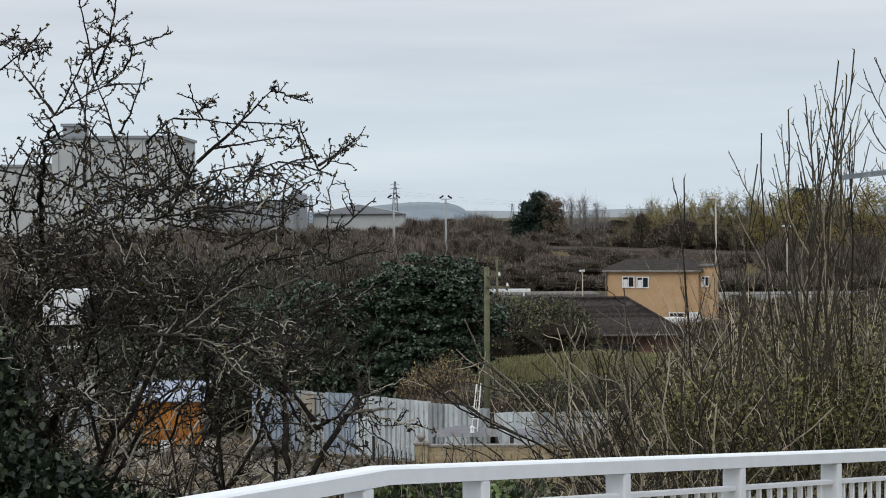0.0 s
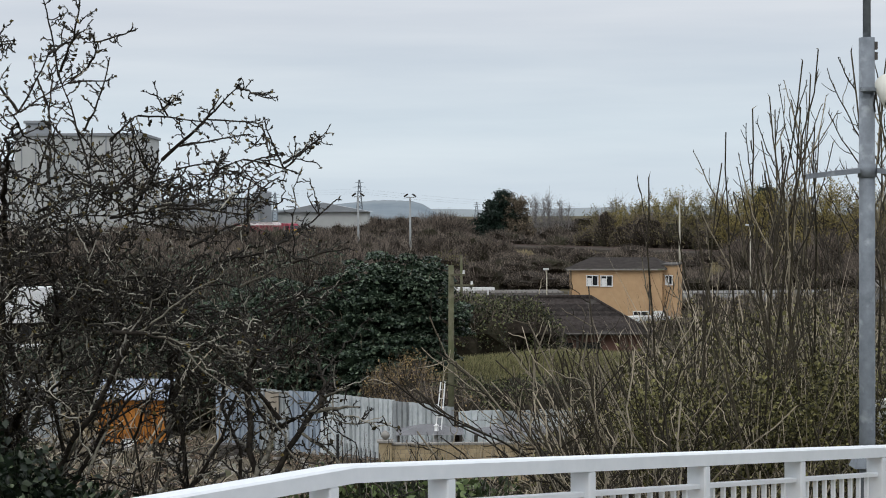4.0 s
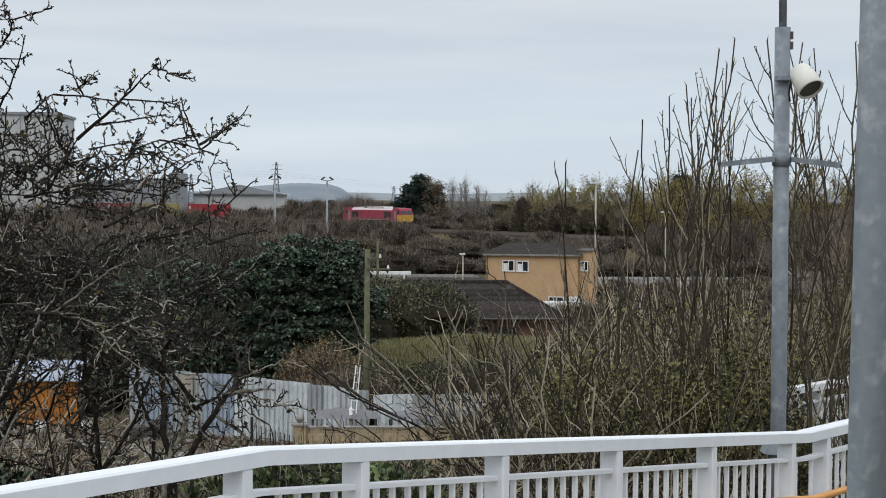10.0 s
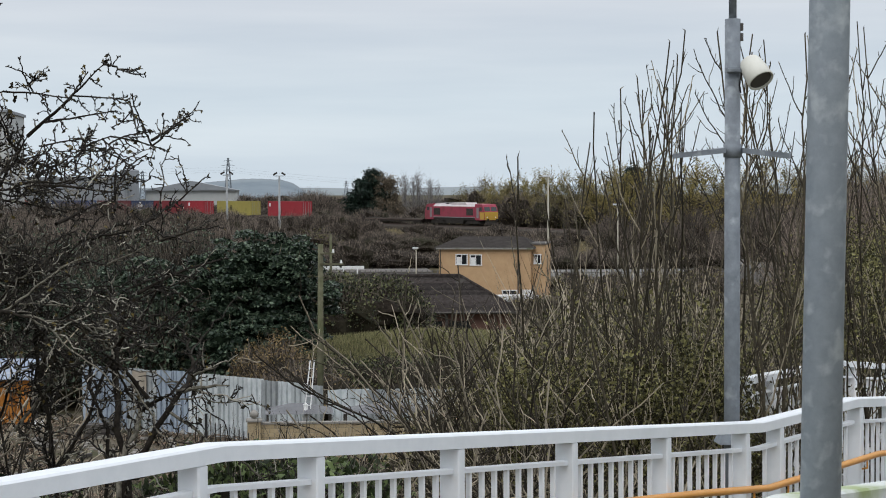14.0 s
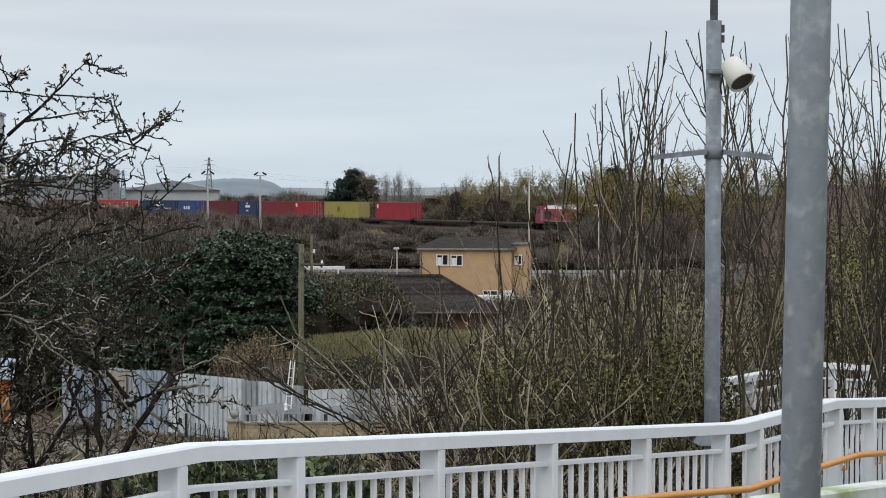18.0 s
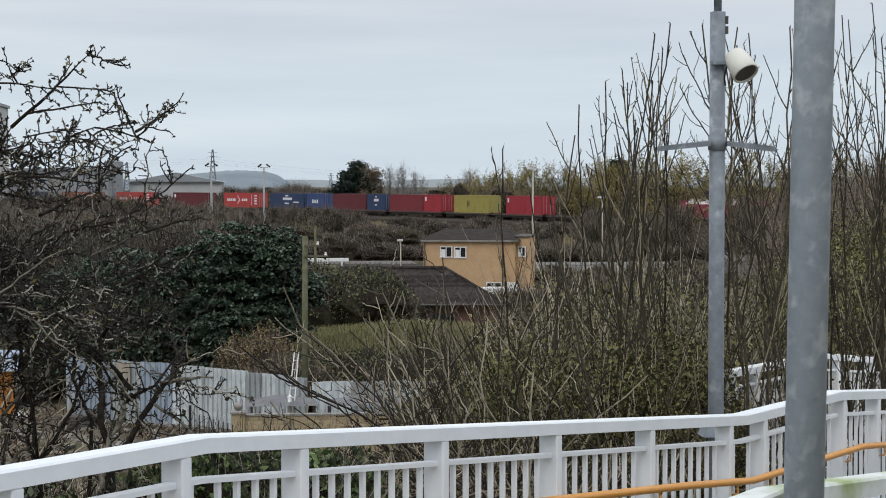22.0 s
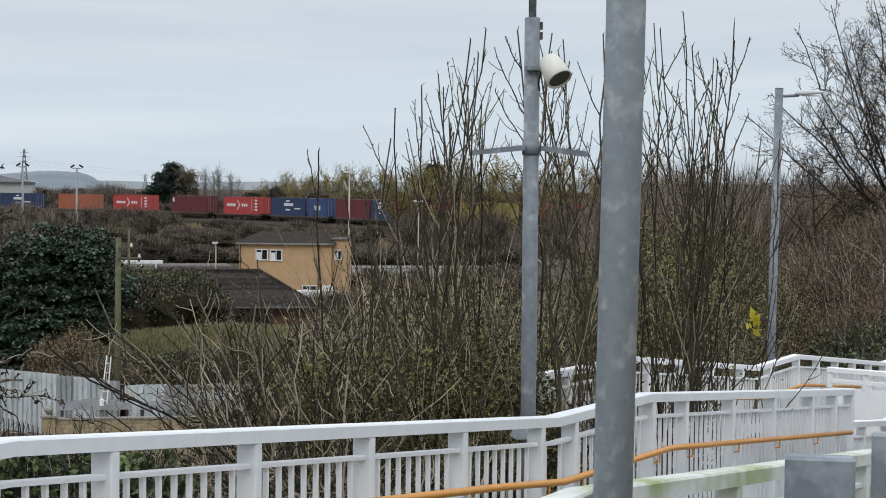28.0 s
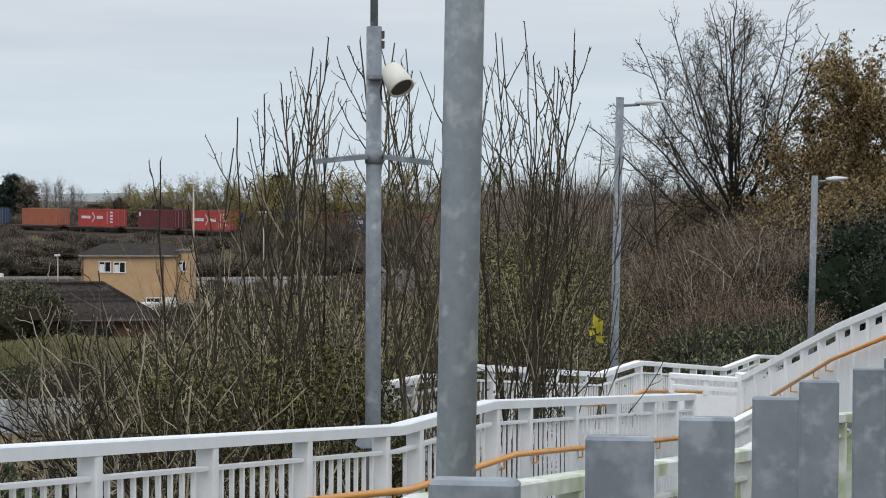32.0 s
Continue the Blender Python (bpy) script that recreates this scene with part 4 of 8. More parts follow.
def container(parent, length, x0, hue, marking="", z=1.02):
    c = part("container", corrugated(length, x0, hue).mesh("container", CONTAINER_PAINT[hue]), None, parent, "%s shipping container with ribbed steel sides" % hue.replace("_", " "))
    c.matrix_basis = Matrix.Translation((0, 0, z)) @ Matrix.Diagonal((1, 1, 1.12, 1))
    for sgn in (-1, 1):
        for zz in (0.08, 2.5):
            part("side_rail", Geo().box((x0 + length / 2, sgn * 1.19, zz), (length, 0.06, 0.16)), CONTAINER_PAINT[hue], c)
        for x in (x0 + 0.06, x0 + length - 0.06):
            part("corner_post", Geo().box((x, sgn * 1.17, 1.29), (0.12, 0.10, 2.58)), CONTAINER_PAINT[hue], c)
    xe = x0 + length
    for yy in (-0.8, -0.35, 0.35, 0.8):
        part("lock_bar", Geo().tube([(xe + 0.01, yy, 0.15), (xe + 0.01, yy, 2.45)], 0.025, 6), M_STEEL_FAR, c)
    y = -1.215
    if marking == "arrow":
        for k, (u, w) in enumerate(((0.10, 0.045), (0.15, 0.04), (0.20, 0.05), (0.26, 0.04), (0.31, 0.045), (0.54, 0.05), (0.60, 0.04), (0.655, 0.045))):
            part("marking", Geo().box((x0 + length * u + 0.2, y, 1.35), (length * w, 0.012, 0.42)), M_LOGO, c)
        for sgn in (-1, 1):
            m = Matrix.Rotation(math.radians(38 * sgn), 3, "Y")
            part("marking", Geo().box((x0 + length * 0.44, y, 1.38 + 0.36 * sgn), (1.15, 0.012, 0.17), m), M_LOGO, c)
        for zz in (0.7, 1.15, 1.6, 2.1):
            part("marking", Geo().box((xe - 0.75, y, zz), (0.9, 0.012, 0.26)), M_LOGO, c)
        part("marking", Geo().box((xe - 2.2, y, 1.3), (0.10, 0.012, 1.9)), M_LOGO, c)
    elif marking == "block":
        part("marking", Geo().box((x0 + length * 0.52, y, 1.62), (length * 0.27, 0.012, 0.42)), M_LOGO, c)
        part("marking", Geo().box((x0 + length * 0.50, y, 2.15), (length * 0.10, 0.012, 0.22)), M_LOGO, c)
        part("marking", Geo().box((x0 + length * 0.50, y, 0.85), (length * 0.12, 0.012, 0.22)), M_LOGO, c)
        if length > 8:
            part("marking", Geo().box((x0 + length * 0.78, y, 1.05), (length * 0.17, 0.012, 0.20)), M_LOGO, c)
    elif marking == "letters":
        for k in range(3):
            part("marking", Geo().box((x0 + length * (0.36 + 0.13 * k), y, 1.25), (length * 0.09, 0.012, 0.62 - 0.1 * (k % 2))), M_LOGO, c)
    elif marking == "badge":
        part("marking", Geo().box((x0 + 0.75, y, 1.95), (0.55, 0.012, 0.6)), M_LOGO, c)
    elif marking == "monogram":
        m_ = surf("dark_marking", (0.06, 0.05, 0.02), (0.10, 0.08, 0.03), 3, 0.6, 0)
        for dx in (0, 0.55):
            part("marking", Geo().box((x0 + length * 0.40 + dx, y, 1.35), (0.28, 0.012, 0.9)), m_, c)
        part("marking", Geo().box((x0 + length * 0.40 + 0.28, y, 1.35), (0.5, 0.012, 0.2)), m_, c)
    return c


def wagon(front, rear, loads, label):
    """Flat container wagon; x = 0 at its middle."""
    length = front - rear
    top = thing("container_wagon", label, "railway wagon", "wagons of the freight train")
    h = length / 2
    part("deck_frame", prism([(-h, 1.0), (h, 1.0), (h, 0.82), (h - 3.2, 0.72), (h - 4.0, 0.5), (-h + 4.0, 0.5), (-h + 3.2, 0.72), (-h, 0.82)], -1.15, 1.15), M_UNDER, top)
    part("solebar", Geo().box((0, -1.2, 0.9), (length, 0.08, 0.2)), M_RAILSTEEL, top)
    bogie(top, h - 2.0, 2, 1.8)
    bogie(top, -h + 2.0, 2, 1.8)
    for x in (h, -h):
        for y in (-0.87, 0.87):
            part("buffer", Geo().tube([(x, y, 1.0), (x * (1 + 0.35 / h), y, 1.0)], [0.08, 0.2], 10), M_UNDER, top)
    mid = (front + rear) / 2
    for hue, a, b, marking in loads:
        container(top, b - a, a - mid, hue, marking)
    return top


# front and rear of each wagon, metres behind the locomotive's nose; its load as hue, rear, front, marking
TRAIN = [
    (-22.6, -43.2, [], "empty flat container wagon with dark frame"),
    (-44.4, -64.6, [], "empty flat container wagon with dark frame"),
    (-66.0, -84.0, [("red", -78.6, -66.4, "badge")], "flat wagon carrying one red container"),
    (-84.8, -100.9, [("yellow", -97.3, -85.1, "monogram")], "flat wagon carrying one yellow container"),
    (-101.6, -121.0, [("dark_red", -120.6, -108.4, ""), ("red", -108.2, -102.1, "badge")], "flat wagon carrying a dark red and a red container"),
    (-121.9, -142.0, [("maroon", -141.2, -129.0, ""), ("navy", -128.6, -122.5, "block")], "flat wagon carrying a maroon and a navy container"),
    (-143.9, -164.9, [("navy", -164.1, -151.9, "block"), ("blue", -150.7, -144.6, "letters")], "flat wagon carrying navy and blue containers"),
    (-167.6, -184.6, [("bright_red", -181.0, -168.8, "arrow")], "flat wagon carrying a bright red marked container"),
    (-186.4, -204.6, [("maroon", -199.6, -187.4, "badge")], "flat wagon carrying one maroon container"),
    (-206.6, -225.0, [("bright_red", -220.4, -208.2, "arrow")], "flat wagon carrying a bright red marked container"),
    (-226.6, -245.0, [("orange", -240.0, -227.8, "")], "flat wagon carrying one faded orange container"),
    (-246.6, -265.0, [("navy", -260.6, -248.4, "block")], "flat wagon carrying one navy container"),
]
LOCO = locomotive()
WAGONS = [(wagon(*row), (row[0] + row[1]) / 2, row[0] - row[1]) for row in TRAIN]


def on_track(s, reach):
    """Pose of a vehicle on the track, its middle at s, its bogies reach apart."""
    (ax, bx), (ay, by), _ = track(np.array([s - reach / 2, s + reach / 2]))
    return pose((ax + bx) / 2, (ay + by) / 2, RAIL_Z, 0, 0, math.degrees(math.atan2(by - ay, bx - ax)))


def train_s(t):
    return -90.35 + 12.298 * t - 0.0222 * t * t


def motions():
    times = np.arange(0.0, 32.5, 1.0)
    walk(LOCO, [(t, on_track(train_s(t) - 10.7, 12.6) @ pose(10.7, 0, 0)) for t in times])
    for ob, mid, length in WAGONS:
        walk(ob, [(t, on_track(train_s(t) + mid, length - 4)) for t in times])


# ---- plants ----
def zigzag(start, way, length, rng, steps=5, kink=0.3, bend=(0, 0, 0.15), r0=0.006, r1=0.003):
    """A twig that kinks from bud to bud but holds its course, as (points, radii)."""
    d = np.array(way, float)
    d /= np.linalg.norm(d)
    f = np.linspace(0, 1, steps)[:, None]
    course = d + np.array(bend, float) * f + rng.normal(size=(steps, 3)) * kink
    course /= np.linalg.norm(course, axis=1, keepdims=True)
    pts = np.concatenate([[start], start + np.cumsum(course * length / steps, axis=0)])
    return pts, np.linspace(r0, r1, steps + 1)


def shoots(lines, rng, gap, length, angle, steps, kink, bend, thin, r_min, first=0.1, last=1.0, cap=1.0, tip=0.35):
    """Side shoots at even gaps along branches, each leaving at about the given angle."""
    made = []
    for pts, rad in lines:
        seg = np.linalg.norm(np.diff(pts, axis=0), axis=1)
        size = seg.sum()
        at = np.concatenate([[0], np.cumsum(seg)])
        s = first * size + rng.uniform(0, gap)
        while s < size * last:
            i = min(int(np.searchsorted(at, s)) - 1, len(seg) - 1)
            i = max(i, 0)
            f = (s - at[i]) / max(seg[i], 1e-6)
            d = (pts[i + 1] - pts[i]) / max(seg[i], 1e-6)
            side = np.cross(d, rng.normal(size=3))
            side /= max(np.linalg.norm(side), 1e-6)
            a = angle * rng.uniform(0.6, 1.35)
            r = min(max((rad[i] + (rad[i + 1] - rad[i]) * f) * thin, r_min), cap)
            made.append(zigzag(pts[i] + (pts[i + 1] - pts[i]) * f, d * math.cos(a) + side * math.sin(a), min(length, tip * length + 0.7 * (size - s)) * rng.uniform(0.35, 1.25), rng, steps, kink, bend, r, r_min * 0.6))
            s += gap * rng.uniform(0.4, 1.6)
    return made


def hawthorn(label, x, y, boughs, seed, stem=0.026, gap=0.074, extra=46, bulk=1.0):
    """Bare thorny shrub. boughs: slopes right and up of both ends, and the rise of the arch between them."""
    rng = np.random.default_rng(seed)
    base = np.array([x, y, gz(x, y) - 0.1])
    top = thing("hawthorn", label, "shrub", "hawthorns by the railing")
    limbs = []
    for k, (ax0, ez0, ax1, ez1, rise) in enumerate(boughs):
        d0, d1 = y + rng.normal() * 0.3, y + rng.normal() * 0.5
        p, q = np.array([ax0 * d0, d0, EYE + ez0 * d0]), np.array([ax1 * d1, d1, EYE + ez1 * d1])
        size = np.linalg.norm(q - p)
        r0 = min(0.0046 + 0.0050 * size, stem) * rng.uniform(0.85, 1.15) * (1.5 if k < 2 or (ez1 < 0 and k % 3 == 0) else 1.0) * bulk
        limbs.append(bough(p, q, rng, (rng.normal() * 0.04 * size, 0, rise * size * 0.55), max(7, int(size / 0.075)), 0.0065, r0, 0.0036))
        if k % 4 == 0 and ez0 < -0.01:
            low = base + rng.normal(size=3) * [0.22, 0.2, 0]
            limbs.append(bough(low, p, rng, rng.normal(size=3) * 0.08, 12, 0.012, stem * rng.uniform(0.7, 1.0), r0))
    stock = list(limbs)
    for k in range(extra):
        pts, rad = stock[rng.integers(0, len(stock))]
        i = rng.integers(len(pts) // 3, len(pts) - 1)
        for _ in range(6):
            if k > 4 and not EYE - 0.75 < pts[i][2] < EYE + 0.32:
                pts, rad = stock[rng.integers(0, len(stock))]
                i = rng.integers(len(pts) // 4, len(pts) - 1)
        way = np.array([rng.normal() * 0.8 + 0.1, rng.normal() * 0.5, rng.normal() * 0.6 + 0.05])
        limbs.append(zigzag(pts[i], way, rng.uniform(0.45, 1.0) if pts[i][2] < EYE + 0.1 else rng.uniform(0.2, 0.45), rng, 11, 0.22, (0.1, 0, rng.normal() * 0.35), max(rad[i] * 0.6, 0.0065), 0.0035))
    low_limbs = [line for line in limbs if line[0][:, 2].mean() < EYE + 0.12]
    first = shoots(limbs, rng, gap, 0.15, 1.1, 5, 0.30, (0.05, 0, 0.12), 0.6, 0.0044, 0.10, cap=0.0062)
    wands = shoots(low_limbs, rng, 2.5 * gap, 0.55, 0.95, 10, 0.30, (0.1, 0, 0.05), 0.6, 0.0046, 0.1, cap=0.0068)
    second = shoots(first, rng, 0.055, 0.055, 1.1, 2, 0.40, (0, 0, 0.1), 0.8, 0.0040, 0.05, cap=0.0048)
    pale_twigs = shoots(wands, rng, 0.075, 0.13, 1.1, 4, 0.36, (0, 0, 0.1), 0.8, 0.0042, 0.05, cap=0.0055)
    for line in limbs:
        # Some limbs below eye height take the bark with painted top light.
        old = line[0][-1][2] < EYE - 0.2 and rng.random() < (0.22 if bulk == 1.0 else 0.38)
        part("limb", twigs("limb", [line], M_BARK_PALE if old else M_BARK, 6), None, top)
    part("branchwork", twigs("branchwork", first, M_TWIG, 4), None, top, kind="stuff")
    part("twig_tangle", twigs("twig_tangle", second, M_TWIG, 3), None, top, kind="stuff")
    part("toplit_growth", twigs("toplit_growth", wands + pale_twigs, M_TWIG_PALE, 4), None, top, kind="stuff")
    spots, ways = [], []
    for pts, _ in first + second + limbs + wands:
        n = max(1, int(np.linalg.norm(np.diff(pts, axis=0), axis=1).sum() / 0.030))
        f = rng.uniform(0, len(pts) - 1.001, n)
        i = f.astype(int)
        spots.append(pts[i] + (pts[i + 1] - pts[i]) * (f - i)[:, None])
        d = pts[i + 1] - pts[i]
        d = d / np.linalg.norm(d, axis=1, keepdims=True)
        ways.append(d * 0.5 + rng.normal(size=(n, 3)))
    spots, ways = np.concatenate(spots), np.concatenate(ways)
    ways *= rng.uniform(0.008, 0.026, (len(ways), 1)) / np.linalg.norm(ways, axis=1, keepdims=True)
    part("spur_growth", spikes("spur_growth", spots, ways, 0.0068, M_TWIG), None, top, kind="stuff")
    tips = np.concatenate([p[-1:] for p, _ in first + second])
    tips = tips[rng.random(len(tips)) < 0.5]
    part("bud_growth", leaves("bud_growth", tips, 0.021, M_HAW), None, top, "last shrivelled leaves and haws", kind="stuff")
    return top


hawthorn("bare hawthorn with whip-like upper shoots and dense thorny twigs", -0.200 * 12.3, 12.3, [
        (-0.208, -0.013, -0.201, 0.053, .03), (-0.201, 0.053, -0.222, 0.081, .03), (-0.201, 0.053, -0.185, 0.083, .03), (-0.185, 0.083, -0.167, 0.092, .03), (-0.180, 0.071, -0.188, 0.116, .03), (-0.179, 0.074, -0.168, 0.114, .03), (-0.165, 0.023, -0.180, 0.074, .03), (-0.200, 0.053, -0.175, 0.068, .03), (-0.175, 0.068, -0.154, 0.069, .03), (-0.174, 0.068, -0.160, 0.089, .03), (-0.160, 0.089, -0.139, 0.096, .03), (-0.185, 0.016, -0.182, 0.077, .03), (-0.231, 0.075, -0.217, 0.086, .03), (-0.217, 0.086, -0.202, 0.088, .03), (-0.231, 0.089, -0.221, 0.094, .03), (-0.217, 0.082, -0.208, 0.096, .03), (-0.167, 0.043, -0.154, 0.079, .03), (-0.212, 0.010, -0.204, 0.046, .03), (-0.232, 0.016, -0.216, 0.042, .03), (-0.226, -0.005, -0.212, 0.037, .03)] + [
        (-0.195, 0.011, -0.179, 0.050, .03), (-0.231, 0.025, -0.198, 0.017, .03), (-0.212, 0.025, -0.186, 0.011, .03), (-0.192, 0.001, -0.164, 0.011, .03), (-0.179, 0.024, -0.157, 0.010, .03), (-0.157, 0.024, -0.174, 0.049, .03), (-0.170, 0.033, -0.153, 0.024, .03), (-0.224, 0.004, -0.192, -0.000, .03)] + [
        (-0.237, -0.078, -0.204, -0.040, .1), (-0.223, -0.122, -0.184, -0.064, -.05), (-0.179, -0.123, -0.196, -0.052, .05)] + [
        (-0.228, -0.075, -0.213, -0.013, .04), (-0.209, -0.081, -0.198, -0.016, .04), (-0.187, -0.075, -0.192, -0.011, .04), (-0.172, -0.064, -0.160, -0.005, .04), (-0.232, -0.052, -0.204, -0.040, .04), (-0.213, -0.040, -0.178, -0.025, .04), (-0.223, -0.093, -0.204, -0.052, .04), (-0.196, -0.052, -0.166, -0.040, .04), (-0.181, -0.093, -0.187, -0.052, .04), (-0.161, -0.082, -0.142, -0.029, .04), (-0.232, -0.025, -0.198, -0.021, .04), (-0.202, -0.066, -0.175, -0.061, .04), (-0.232, -0.010, -0.210, -0.025, .04), (-0.219, -0.028, -0.224, 0.016, .04), (-0.198, -0.016, -0.174, -0.002, .04)], 3)
hawthorn("bare hawthorn with a thick bough arching out over the railing", -0.150 * 12.5, 12.5, [
        (-0.142, 0.002, -0.127, 0.028, .03), (-0.127, 0.028, -0.088, 0.065, .03), (-0.088, 0.065, -0.071, 0.060, .03), (-0.105, 0.049, -0.075, 0.046, .03), (-0.075, 0.046, -0.071, 0.028, .03), (-0.124, 0.006, -0.101, 0.019, .03), (-0.101, 0.019, -0.085, 0.028, .03), (-0.085, 0.028, -0.057, 0.021, .03), (-0.064, 0.026, -0.044, 0.040, .03), (-0.153, 0.038, -0.139, 0.051, .03), (-0.139, 0.051, -0.103, 0.047, .03), (-0.128, 0.053, -0.123, 0.059, .03), (-0.118, 0.035, -0.081, 0.041, .03), (-0.121, 0.023, -0.092, 0.027, .03), (-0.089, 0.027, -0.077, 0.014, .03), (-0.149, -0.001, -0.154, 0.039, .03)] + [
        (-0.142, 0.003, -0.145, 0.042, .03), (-0.167, 0.023, -0.145, 0.032, .03), (-0.133, 0.021, -0.142, 0.046, .03), (-0.106, 0.046, -0.096, 0.061, .03), (-0.157, 0.011, -0.129, 0.015, .03), (-0.154, -0.002, -0.119, 0.003, .03), (-0.149, -0.064, -0.119, -0.029, .08), (-0.164, -0.093, -0.145, -0.035, -.06), (-0.122, -0.094, -0.131, -0.046, .05), (-0.143, -0.117, -0.116, -0.070, .06), (-0.160, -0.070, -0.178, -0.028, .05)], 5)
hawthorn("bare hawthorn with boughs sweeping low towards the yard", -0.115 * 12.2, 12.2, [
        (-0.121, 0.003, -0.083, -0.001, .03), (-0.083, -0.010, -0.080, 0.006, .03), (-0.080, 0.006, -0.066, 0.019, .03), (-0.072, -0.020, -0.050, -0.005, .03), (-0.050, -0.005, -0.038, 0.006, .03), (-0.087, -0.038, -0.060, -0.026, .03), (-0.060, -0.026, -0.030, -0.018, .03), (-0.078, -0.051, -0.057, -0.043, .03), (-0.057, -0.043, -0.042, -0.046, .03), (-0.113, -0.017, -0.083, -0.004, .03), (-0.101, -0.026, -0.070, -0.020, .03), (-0.142, -0.004, -0.107, -0.011, .03)] + [
        (-0.102, -0.076, -0.043, -0.047, .16), (-0.108, -0.094, -0.084, -0.053, .06), (-0.066, -0.076, -0.037, -0.053, .08), (-0.072, -0.053, -0.025, -0.035, .10), (-0.125, -0.076, -0.096, -0.058, .08)], 8, 0.019, 0.085, 0)
hawthorn("old hawthorn with crooked limbs pale from lichen and painted top light", -0.190 * 11.8, 11.8, [
        (-0.211, -0.117, -0.189, -0.078, -.02), (-0.191, -0.080, -0.116, -0.048, .10), (-0.156, -0.057, -0.143, -0.061, -.03), (-0.153, -0.061, -0.118, -0.068, .05), (-0.143, -0.064, -0.107, -0.052, .06), (-0.187, -0.093, -0.160, -0.070, .04), (-0.196, -0.111, -0.167, -0.090, .08), (-0.167, -0.135, -0.152, -0.076, .04), (-0.117, -0.135, -0.114, -0.082, -.04), (-0.135, -0.123, -0.108, -0.091, .06), (-0.214, -0.093, -0.228, -0.052, -.05), (-0.205, -0.090, -0.172, -0.052, .06), (-0.158, -0.111, -0.134, -0.082, .06), (-0.226, -0.099, -0.196, -0.081, .06)], 13, 0.028, 0.085, 26, 1.2)
hawthorn("small forked hawthorn with a grey stem by the railing", -0.072 * 11.4, 11.4, [
        (-0.070, -0.112, -0.083, -0.091, -.03), (-0.082, -0.092, -0.086, -0.053, .04), (-0.070, -0.113, -0.051, -0.104, .02), (-0.052, -0.104, -0.025, -0.101, .05), (-0.051, -0.105, -0.055, -0.065, -.04), (-0.055, -0.105, -0.037, -0.082, .05), (-0.067, -0.107, -0.096, -0.079, .10), (-0.043, -0.105, -0.031, -0.091, .04), (-0.084, -0.091, -0.066, -0.070, .05), (-0.084, -0.088, -0.102, -0.064, .06)], 17, 0.026, 0.12, 4, 1.5)


def clear_of_ramp(x, y, gap=0.6):
    """Moves a root off the ramp to the far side of its railing."""
    d = (x - ORIGIN[0]) * -0.809 + (y - ORIGIN[1]) * 0.588
    push = max(0.0, gap - d)
    return x - 0.809 * push, y + 0.588 * push


